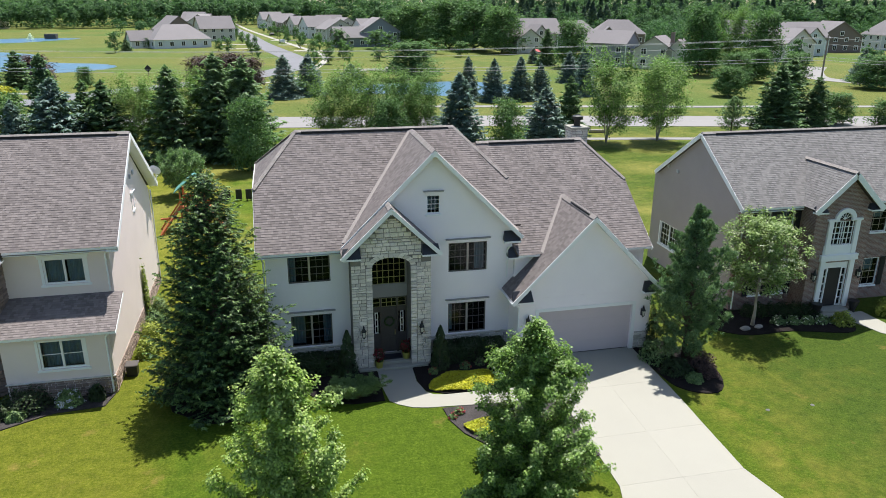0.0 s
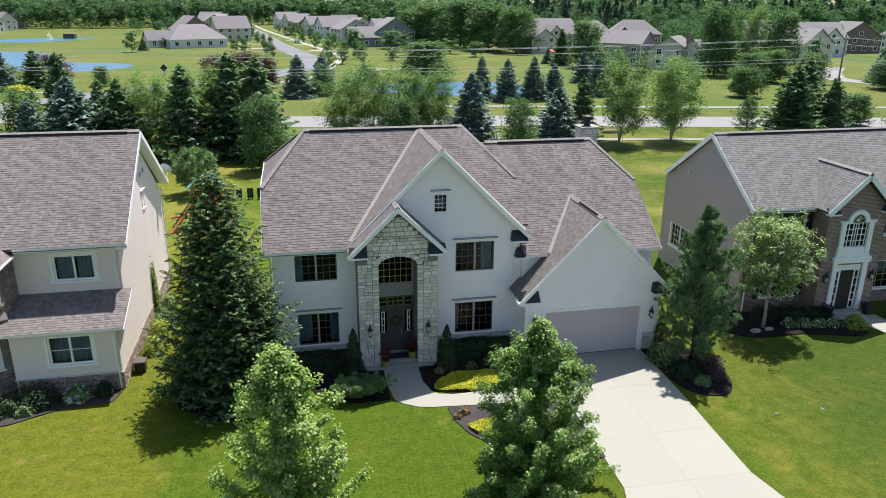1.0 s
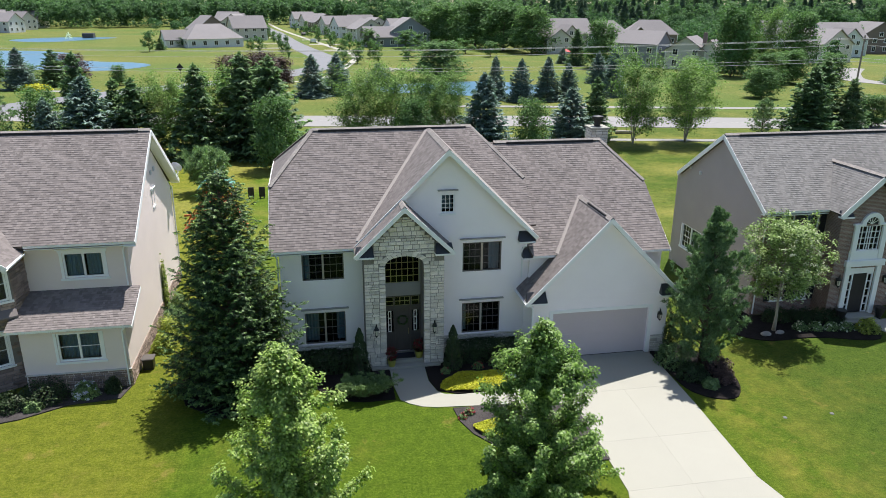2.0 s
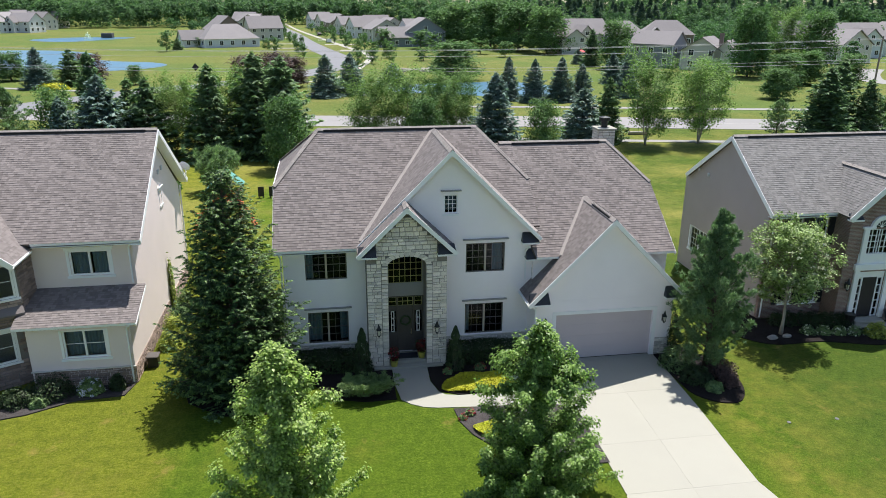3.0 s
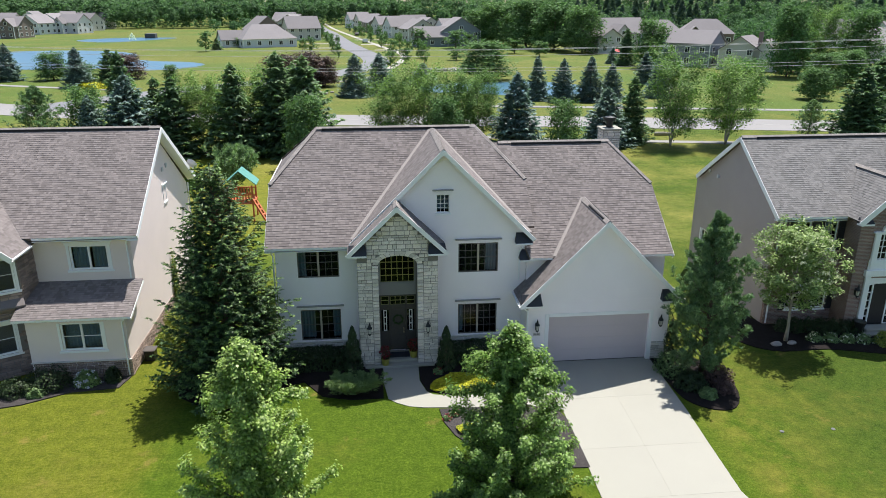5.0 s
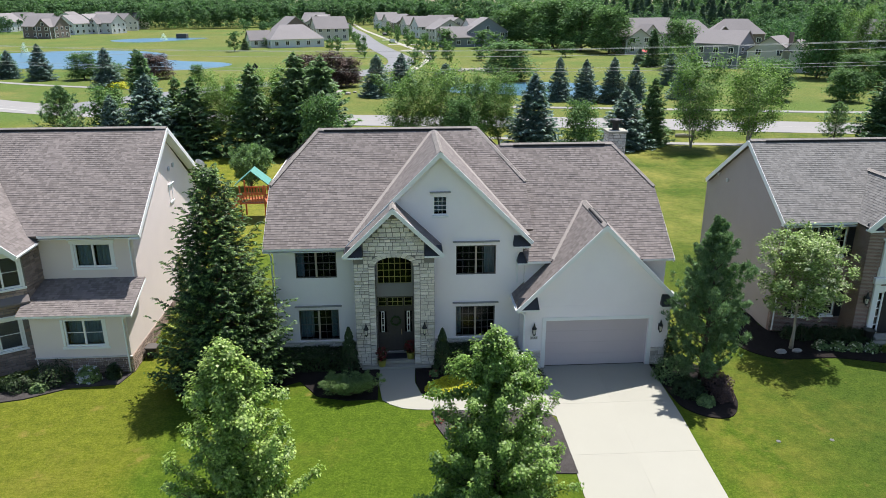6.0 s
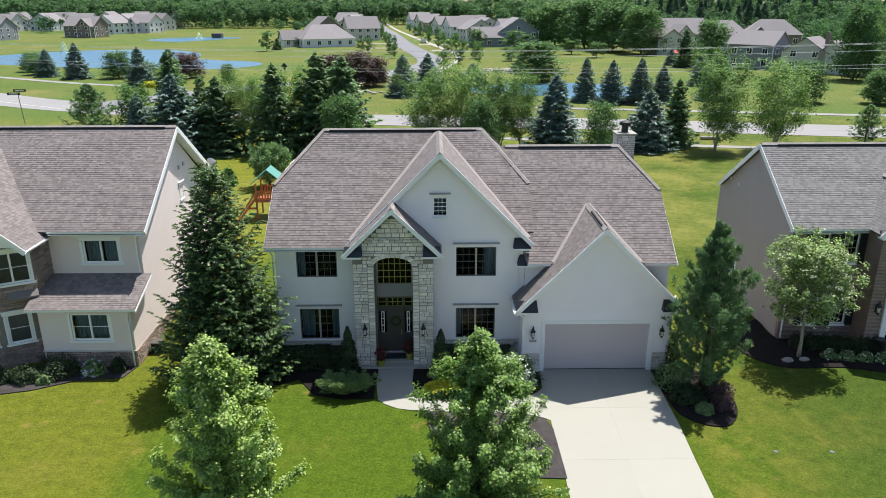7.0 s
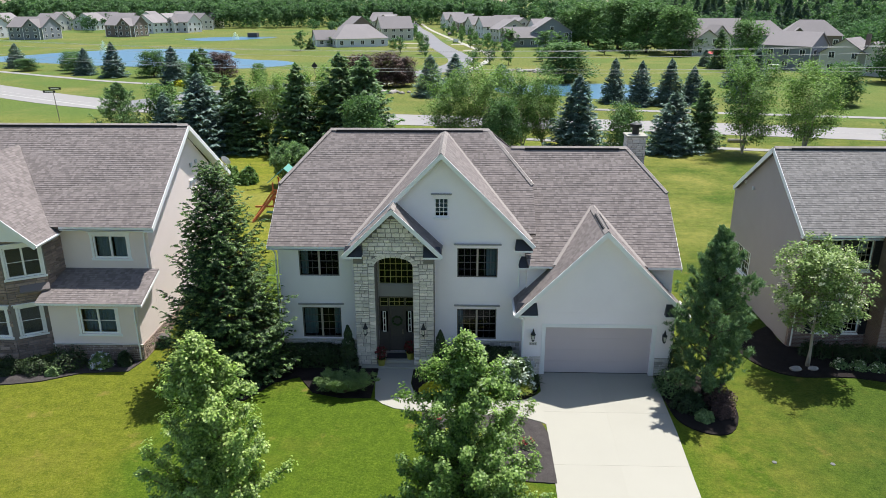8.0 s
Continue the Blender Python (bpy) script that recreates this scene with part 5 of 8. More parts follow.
b.prism([(-9.4, 33.524, 0), (-9.4, 44.7, 0), (-9.4, 44.7, 6.0), (-9.4, LR, 10.1), (-9.4, 33.524, 6.48)], (0.2, 0, 0))
part("wall", b, M["stucco_tan"], tan)
b = Build()
b.box(-20.5, -9.4, 44.5, 44.7, 0, 6.0)
part("wall", b, M["stucco_tan"], tan)
part("wall", Build().box(-20.7, -20.503, 33.3, 44.7, 0, 6.0), M["stucco_tan"], tan)
shingled(tan, [(-21.0, LE, LZ), (-8.72, LE, LZ), (-8.72, LR, LRZ), (-21.0, LR, LRZ)], M["shingle"])
shingled(tan, [(-8.72, 2 * LR - LE, LZ), (-21.0, 2 * LR - LE, LZ), (-21.0, LR, LRZ), (-8.72, LR, LRZ)], M["shingle"], 0.29)
caps(tan, (-21.0, LR, LRZ + 0.05), (-8.75, LR, LRZ + 0.05), M["cap"])
b = Build()
b.box(-21, -9.3, LR - 0.17, LR + 0.17, LRZ - 0.09, LRZ + 0.02, 0.01)
part("ridge_vent", b, M["vent"], tan)
rake(tan, (-8.71, LE - 0.02, LZ - 0.1), (-8.71, LR, LRZ - 0.1), 0.26, 0.03)
rake(tan, (-8.71, 2 * LR - LE, LZ - 0.1), (-8.71, LR, LRZ - 0.1), 0.26, 0.03)
b = Build()
for s in (-1, 1):
    b.prism([(-9.2, LR, LRZ - 0.2), (-9.2, LR + s * (LR - LE), LZ - 0.2), (-9.2, LR + s * (LR - LE), LZ - 0.24), (-9.2, LR, LRZ - 0.24)], (0.48, 0, 0))
part("soffit", b, M["trim"], tan)
gutter(tan, (-8.75, LE, LZ), (-13.4, LE, LZ))
b = Build()
b.box(-13.4, -8.75, LE + 0.02, 33.297, LZ - 0.2, LZ - 0.17)
part("soffit", b, M["trim"], tan)
downspout(tan, [(-9.1, LE + 0.05, LZ - 0.1), (-9.35, 33.22, LZ - 0.4), (-9.35, 33.23, 4.1)])
# lower room and its lean-to roof
part("wall", wall_panel(-13.56, -9.2, 0, 3.0, 31.15, 31.35, ((-12.08, -10.27, 1.42, 2.8),)), M["stucco_tan"], tan)
window(tan, Matrix.Translation((-12.08, 31.15, 1.42)), 1.81, 1.38, units=2, cols=1, rows=2, bars=M["trim"], frame=M["trim"], header=False, casing=0.12)
b = Build()
b.prism([(-9.4, 31.354, 0), (-9.4, 33.296, 0), (-9.4, 33.296, 3.85), (-9.4, 31.354, 3.1)], (0.2, 0, 0))
part("wall", b, M["stucco_tan"], tan)
part("wall", Build().box(-13.56, -13.36, 31.354, 33.296, 0, 3.1), M["stucco_tan"], tan)
shingled(tan, [(-14.0, 30.85, 3.12), (-8.85, 30.85, 3.12), (-8.85, 33.29, 4.03), (-14.0, 33.29, 4.03)], M["shingle"])
rake(tan, (-8.84, 30.85, 3.0), (-8.84, 33.29, 3.91), 0.13, 0.03)
gutter(tan, (-8.85, 30.85, 3.12), (-14.0, 30.85, 3.12))
downspout(tan, [(-9.15, 30.9, 3.0), (-9.32, 31.06, 2.8), (-9.32, 31.08, 0.1)])
rl = random.Random(31)
stone_rows(tan, list(courses(-13.5, -9.2, 0, 0.85, 31.15, rl)), 31.15, M["stone_brown"], seed=12)
b = Build()
b.box(-13.6, -9.15, 31.06, 31.148, 0.85, 0.91, 0.012)
part("ledge", b, M["stone_set"], tan)
side = Matrix(((0, -1, 0, -9.2), (1, 0, 0, 0), (0, 0, 1, 0), (0, 0, 0, 1)))
stone_rows(tan, list(courses(31.15, 44.6, 0, 0.85, 0, rl)), 0, M["stone_brown"], 0.04, side, seed=13)
# brown stone bay under its own gable
bay = [(-13.62, 33.3), (-13.8, 32.0), (-15.4, 31.1), (-19.0, 31.1)]
for k, (p, q) in enumerate(zip(bay, bay[1:])):
    a, c = Vector((*q, 0)), Vector((*p, 0))
    d = (c - a).normalized()
    mm = Matrix((d, Vector((0, 0, 1)).cross(d), (0, 0, 1))).transposed().to_4x4()
    mm.translation = a
    ln = (c - a).length
    holes = () if k == 0 else (((0.16, ln - 0.16, 4.2, 5.75), (0.3, ln - 0.55, 1.2, 2.7)) if k == 1 else ((2.1, 3.35, 1.2, 2.7),))
    part("bay_wall", wall_panel(0, ln, 0, 6.2, 0, 0.2, holes, mm), M["mortar"], tan)
    items = [c4 for c4 in courses(0, ln, 0, 6.1, 0, rl, (0.1, 0.14, 0.18), (0.25, 0.6)) if not any(c4[0] < h[1] + 0.08 and c4[1] > h[0] - 0.08 and c4[2] < h[3] + 0.16 and c4[3] > h[2] - 0.12 for h in holes)]
    stone_rows(tan, items, 0, M["stone_brown"], 0.05, mm, seed=14 + k)
    for h in holes:
        window(tan, mm @ Matrix.Translation((h[0], -0.02, h[2])), h[1] - h[0], h[3] - h[2], units=2 if h[1] - h[0] > 1.3 else 1, cols=1, rows=2, bars=M["trim"], frame=M["trim"], casing=0.11)
shingled(tan, [(-13.45, 30.9, 6.0), (-13.45, 33.35, 6.0), (-17.6, 37.8, 9.45), (-17.6, 30.9, 9.45)], M["shingle"])
shingled(tan, [(-21.75, 33.2, 6.0), (-21.75, 30.9, 6.0), (-17.6, 30.9, 9.45), (-17.6, 37.8, 9.45)], M["shingle"], 0.29)
rake(tan, (-13.42, 30.88, 5.9), (-17.6, 30.88, 9.35), 0.26)
b = Build()
b.prism([(-20.6, 31.1, 6.2), (-13.9, 31.1, 6.1), (-17.6, 31.1, 9.2)], (0, 0.2, 0))
part("gable_wall", b, M["trim"], tan)
valley(tan, (-17.5, 37.6, 9.38), (-13.5, 33.2, 6.14))
gutter(tan, (-13.45, 30.9, 6.0), (-13.45, 32.9, 6.0))
small = Build()
small.v += [(-14.75, 31.1, 3.55), (-13.62, 31.72, 3.55), (-13.78, 32.0, 3.85), (-14.9, 31.38, 3.85), (-14.75, 31.1, 3.47), (-13.62, 31.72, 3.47), (-13.78, 32.0, 3.47), (-14.9, 31.38, 3.47)]
small.f += [(0, 1, 2, 3), (4, 7, 6, 5), (0, 4, 5, 1), (1, 5, 6, 2), (0, 3, 7, 4), (2, 6, 7, 3)]
part("canopy_roof", small, M["shingle"], tan)
# side wall details
for y, z in ((39.8, 7.9), (40.6, 7.95)):
    part("wall_vent", Build().box(-9.2, -9.12, y - 0.12, y + 0.12, z - 0.12, z + 0.12, 0.02), M["wall_box"], tan)
sw = Matrix(((0, -1, 0, -9.2), (1, 0, 0, 39.6), (0, 0, 1, 6.1), (0, 0, 0, 1)))
window(tan, sw, 0.5, 0.8, units=1, cols=1, rows=2, frame=M["trim"], casing=0.06, name="side_window")
downspout(tan, [(-9.1, 44.6, 6.0), (-9.15, 44.6, 0.1)])
dish = Build()
dish.lathe(0, 0, [(0.02, -0.1), (0.2, -0.075), (0.33, 0.0), (0.34, 0.01), (0.2, -0.06), (0.02, -0.085)], 16)
dm = look((-8.6, 44.15, 7.25), (-10.3, 40.0, 5.0))
sat = thing("satellite_dish", -8.4, 44.2, 6.5, "pale grey satellite dish on the tan house's eave", "satellite dish")
part("dish", dish, M["dish"], sat, m=dm)
b = Build()
b.tube([(-8.75, 44.4, 6.4), (-8.6, 44.35, 6.7), (-8.62, 44.2, 7.2)], [0.025, 0.025, 0.025], 6)
b.tube([(-8.62, 44.15, 7.05), (-8.4, 43.6, 7.0)], [0.012, 0.012], 5)
part("mast", b, M["dish"], sat)
bin_ = thing("utility_box", -8.8, 32.9, 0, "small black storage box with brown lid beside the wall", "storage box")
b = Build()
b.box(-9.05, -8.57, 32.5, 33.0, 0.0, 0.52, 0.03)
part("body", b, M["black"], bin_)
b = Build()
b.box(-9.1, -8.52, 32.45, 33.05, 0.523, 0.59, 0.03)
part("lid", b, M["door"], bin_)

# ---- the brick house ----
brick = thing("house", 28, 33.6, 0, "two-storey brown brick house with white portal and grey roof", "house")
holes = [(24.08, 24.86, 4.2, 5.75), (25.6, 26.34, 4.2, 5.75), (24.08, 24.86, 0.85, 2.55), (25.6, 26.34, 0.85, 2.55), (31.2, 32.6, 4.15, 5.72), (31.2, 32.6, 0.85, 2.55)]
part("wall", wall_panel(22.95, 38.5, 0, 6.15, 33.6, 33.82, holes), M["brick"], brick)
for h in holes:
    win = window(brick, Matrix.Translation((h[0], 33.6, h[2])), h[1] - h[0], h[3] - h[2], units=1, cols=3, rows=4, frame=M["trim"], bars=M["frame"], header=False)
    curtain(brick, h[0] + 0.06, h[1] - 0.06, (h[2] + h[3]) / 2, h[3] - 0.05, 34.0)
    for x0 in (h[0] - 0.38, h[1] + 0.03):
        b = Build()
        b.box(x0, x0 + 0.35, 33.54, 33.598, h[2] - 0.05, h[3] + 0.05, 0.01)
        shutter = part("shutter", b, M["shutter"], brick)
        for k in range(12):
            z = h[2] + 0.06 + k * (h[3] - h[2] - 0.1) / 12
            part("slat", Build().box(x0 + 0.04, x0 + 0.31, 33.528, 33.539, z, z + 0.05), M["shutter"], shutter)
QE, QZ, QR, QRZ = 33.15, 6.12, 38.0, 9.4
wl = wall_panel(-43.2, -33.824, 0, 6.0, 0, 0.2, ((-41.85, -39.6, 1.42, 2.95),), Matrix(((0, 1, 0, 22.95), (-1, 0, 0, 0), (0, 0, 1, 0), (0, 0, 0, 1))))
wl.prism([(22.95, 33.824, 6.003), (22.95, 43.2, 6.003), (22.95, QR, 9.15), (22.95, 33.824, 6.35)], (0.2, 0, 0))
part("siding_wall", wl, M["siding"], brick, "taupe lap-sided gable wall")
b = Build()
for k in range(70):
    z = 0.12 + k * 0.13
    reach = 1.0 if z < 6.1 else max(0.0, (9.15 - z) / 3.1)
    y0, y1 = max(33.83, QR - 4.75 * reach), min(43.19, QR + 4.75 * reach)
    runs = ((y0, 39.5), (41.95, y1)) if 1.3 < z + 0.06 < 3.05 else ((y0, y1),)
    for a, c in runs:
        if c - a > 0.3:
            b.face((22.948, a, z + 0.13), (22.948, c, z + 0.13), (22.93, c, z), (22.93, a, z))
            b.face((22.93, a, z), (22.93, c, z), (22.948, c, z), (22.948, a, z))
part("lap_siding", b, M["siding"], brick, kind="stuff")
b = Build()
b.box(23.15, 38.5, 43.0, 43.2, 0, 6.0)
b.box(38.3, 38.5, 33.824, 43.0, 0, 6.0)
part("wall", b, M["siding"], brick)
b = Build()
b.prism([(38.3, 33.83, 6.003), (38.3, 43.2, 6.003), (38.3, QR, 9.15)], (0.2, 0, 0))
part("gable_wall", b, M["siding"], brick)
lw = Matrix(((0, 1, 0, 22.93), (-1, 0, 0, 41.85), (0, 0, 1, 1.42), (0, 0, 0, 1)))
window(brick, lw, 2.25, 1.53, units=2, cols=3, rows=4, frame=M["trim"], bars=M["trim"], casing=0.1, header=False, name="side_window")
b = Build()
for y, z in ((42.0, 6.75), (41.6, 6.7), (40.4, 6.6)):
    b.box(22.86, 22.95, y - 0.12, y + 0.12, z - 0.1, z + 0.1, 0.02)
part("wall_vent", b, M["wall_box"], brick)
shingled(brick, [(22.72, QE, QZ), (38.9, QE, QZ), (38.9, QR, QRZ), (22.72, QR, QRZ)], M["shingle_grey"])
shingled(brick, [(38.9, 2 * QR - QE, QZ), (22.72, 2 * QR - QE, QZ), (22.72, QR, QRZ), (38.9, QR, QRZ)], M["shingle_grey"], 0.29)
caps(brick, (22.75, QR, QRZ + 0.05), (38.9, QR, QRZ + 0.05), M["cap"])
b = Build()
b.box(23.6, 38, QR - 0.17, QR + 0.17, QRZ - 0.09, QRZ + 0.02, 0.01)
part("ridge_vent", b, M["vent"], brick)
rake(brick, (22.69, QE - 0.02, QZ - 0.1), (22.69, QR, QRZ - 0.1), 0.26, 0.03)
rake(brick, (22.69, 2 * QR - QE, QZ - 0.1), (22.69, QR, QRZ - 0.1), 0.26, 0.03)
gutter(brick, (26.5, QE, QZ), (22.7, QE, QZ))
gutter(brick, (38.9, QE, QZ), (30.5, QE, QZ))
b = Build()
b.box(22.75, 26.5, QE + 0.02, 33.597, QZ - 0.22, QZ - 0.19)
part("soffit", b, M["trim"], brick)
downspout(brick, [(23.15, QE + 0.05, QZ - 0.1), (23.1, 33.52, QZ - 0.4), (23.1, 33.54, 0.1)])
BX, BY = 28.55, 32.4
part("front_wall", wall_panel(26.75, 30.35, 0, 6.1, BY, BY + 0.22, ((27.75, 29.35, 0.3, 2.95), (27.85, 29.25, 4.0, 5.35))), M["brick"], brick)
b = Build()
b.prism([(26.75, BY, 6.103), (30.35, BY, 6.103), (BX, BY, 7.8)], (0, 0.22, 0))
part("gable_wall", b, M["brick"], brick)
for x0 in (26.75, 30.15):
    b = Build()
    b.box(x0, x0 + 0.2, BY + 0.223, 33.597, 0, 6.1)
    part("side_wall", b, M["brick"], brick)
for s in (1, -1):
    xe, ze = BX + s * 2.1, 6.12
    shingled(brick, [(xe, 32.05, ze), (xe, 33.5, ze), (BX, 36.5, 8.12), (BX, 32.05, 8.12)], M["shingle_grey"])
    rake(brick, (BX + s * 0.02, 32.03, 7.98), (xe + s * 0.03, 32.03, ze - 0.14), 0.3)
    eave_return(brick, min(xe, xe - s * 0.75), max(xe, xe - s * 0.75), 32.05, BY - 0.003, ze - 0.12, 0.3)
caps(brick, (BX, 32.03, 8.16), (BX, 36.2, 8.16), M["cap"])
portal = Build()
for x0, x1, z0, z1 in ((27.45, 27.75, 0.25, 3.1), (29.35, 29.65, 0.25, 3.1), (27.55, 27.85, 3.5, 5.4), (29.25, 29.55, 3.5, 5.4)):
    portal.box(x0, x1, BY - 0.13, BY - 0.003, z0, z1, 0.015)
portal.box(27.35, 29.75, BY - 0.2, BY - 0.003, 3.1, 3.45, 0.02)
portal.box(27.5, 29.6, BY - 0.08, BY - 0.003, 3.45, 4.0, 0.01)
portal.box(27.45, 28.15, BY - 0.16, BY - 0.003, 5.4, 5.52, 0.015)
portal.box(28.95, 29.65, BY - 0.16, BY - 0.003, 5.4, 5.52, 0.015)
for k in range(12):
    a0, a1 = math.pi * k / 12, math.pi * (k + 1) / 12
    portal.prism([(BX + r * math.cos(a), BY - 0.14, 5.45 + r * math.sin(a)) for r, a in ((0.42, a0), (0.66, a0), (0.66, a1), (0.42, a1))], (0, 0.137, 0))
po = part("portal", portal, M["trim"], brick, "white classical door surround with an arched window")
b = Build()
b.box(28.13, 28.97, BY + 0.05, BY + 0.1, 0.31, 2.6, 0.008)
part("door", b, M["shutter"], po, "black front door")
b = Build()
for x0, x1 in ((27.76, 28.12), (28.98, 29.34)):
    b.box(x0, x0 + 0.07, BY + 0.03, BY + 0.1, 0.3, 2.95)
    b.box(x1 - 0.07, x1, BY + 0.03, BY + 0.1, 0.3, 2.95)
    for z in (0.3, 0.75, 1.2, 1.65, 2.1, 2.55):
        b.box(x0 + 0.07, x1 - 0.07, BY + 0.04, BY + 0.09, z, z + 0.05)
b.box(27.76, 29.34, BY + 0.02, BY + 0.1, 2.62, 2.95)
part("sidelight", b, M["trim"], po)
b = Build()
b.box(27.76, 29.34, BY + 0.105, BY + 0.115, 0.3, 2.95)
part("pane", b, M["glass"], po)
b = Build()
for x in (27.88, 28.13, 28.4, 28.55, 28.7, 28.95, 29.2):
    b.box(x - 0.02, x + 0.02, BY + 0.02, BY + 0.06, 4.0, 5.35)
for z in (4.0, 4.33, 4.66, 5.0, 5.33):
    b.box(27.86, 29.24, BY + 0.021, BY + 0.059, z - 0.018, z + 0.018)
part("muntins", b, M["trim"], po)
b = Build()
b.box(27.85, 29.25, BY + 0.07, BY + 0.08, 4.0, 5.35)
part("pane", b, M["glass"], po)
b = Build()
b.prism([(BX + 0.42 * math.cos(math.pi * k / 12), BY - 0.004, 5.45 + 0.42 * math.sin(math.pi * k / 12)) for k in range(13)], (0, -0.012, 0))
part("pane", b, M["dark_glass"], po)
b = Build()
for k in (2, 4, 6, 8, 10):
    a = math.pi * k / 12
    b.beam((BX, BY - 0.03, 5.45), (BX + 0.42 * math.cos(a), BY - 0.03, 5.45 + 0.42 * math.sin(a)), 0.025, 0.02, up=(0, 1, 0))
part("muntins", b, M["trim"], po)
b = Build()
b.box(27.5, 29.6, 31.5, BY - 0.003, -0.02, 0.15, 0.02)
b.box(27.7, 29.4, 31.8, BY + 0.2, 0.15, 0.3, 0.02)
part("door_step", b, M["concrete"], brick)
for x in (27.35, 29.75):
    pot = thing("planter", x, 31.9, 0.0, "black urn with dark foliage beside the door", "planter", group="urns at the brick house")
    b = Build()
    b.lathe(x, 31.9, [(0.14, 0.05), (0.12, 0.15), (0.26, 0.55), (0.3, 0.75), (0.27, 0.76)], 12)
    part("urn", b, M["black"], pot)
lantern(brick, 27.1, BY, 2.2, 1.2)
lantern(brick, 30.0, BY, 2.2, 1.2)

# unseen floors and backing walls added, the rooms' darkness put into their near-black colour
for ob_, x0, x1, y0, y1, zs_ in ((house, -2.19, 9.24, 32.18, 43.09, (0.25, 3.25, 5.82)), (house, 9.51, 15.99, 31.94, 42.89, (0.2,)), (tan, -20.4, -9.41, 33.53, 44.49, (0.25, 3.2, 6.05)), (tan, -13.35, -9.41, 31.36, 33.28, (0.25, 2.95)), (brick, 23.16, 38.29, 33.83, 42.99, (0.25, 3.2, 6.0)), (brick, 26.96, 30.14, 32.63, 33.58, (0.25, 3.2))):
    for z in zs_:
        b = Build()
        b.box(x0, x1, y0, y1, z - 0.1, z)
        part("floor_slab", b, M["room_dark"], ob_)
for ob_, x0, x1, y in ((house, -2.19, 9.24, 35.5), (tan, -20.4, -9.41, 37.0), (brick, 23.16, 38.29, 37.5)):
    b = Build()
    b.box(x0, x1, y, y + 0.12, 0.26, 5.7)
    part("inner_wall", b, M["room_dark"], ob_)

# ---- plants ----


def unit(v):
    return v / np.maximum(np.linalg.norm(v, axis=-1, keepdims=True), 1e-9)


def leaf_quads(rng, centre, facing, along, length, width, fold=0.25):
    """Diamond leaves, slightly folded along the midrib: 4 vertices each."""
    n = len(centre)
    facing = unit(facing)
    along = unit(along - facing * (along * facing).sum(1, keepdims=True))
    side = np.cross(facing, along)
    L = (np.asarray(length) * rng.uniform(0.7, 1.3, n))[:, None]
    W = (np.asarray(width) * rng.uniform(0.7, 1.3, n))[:, None]
    base = centre - along * L * 0.5
    tip = centre + along * L * 0.5 - facing * L * 0.12
    left = centre + side * W * 0.5 + facing * W * fold * 0.5 - along * L * 0.05
    right = centre - side * W * 0.5 + facing * W * fold * 0.5 - along * L * 0.05
    return np.stack([base, right, tip, left], 1).reshape(-1, 3)


def sphere_dirs(rng, n):
    return unit(rng.normal(size=(n, 3)))


def clump_leaves(rng, points, per, spread, length, width, up=0.6, centre=None, flat=0.8):
    """Leaves scattered about points, facing up and outwards."""
    p = np.repeat(points, per, axis=0)
    off = rng.normal(size=p.shape) * spread * np.array([1, 1, flat])
    c = p + off
    out = unit(c - (centre if centre is not None else points.mean(0)))
    facing = unit(out * (1 - up) + np.array([0, 0, up]) + rng.normal(size=c.shape) * 0.45)
    along = unit(out + rng.normal(size=c.shape) * 0.7 + np.array([0, 0, -0.3]))
    return leaf_quads(rng, c, facing, along, length, width)


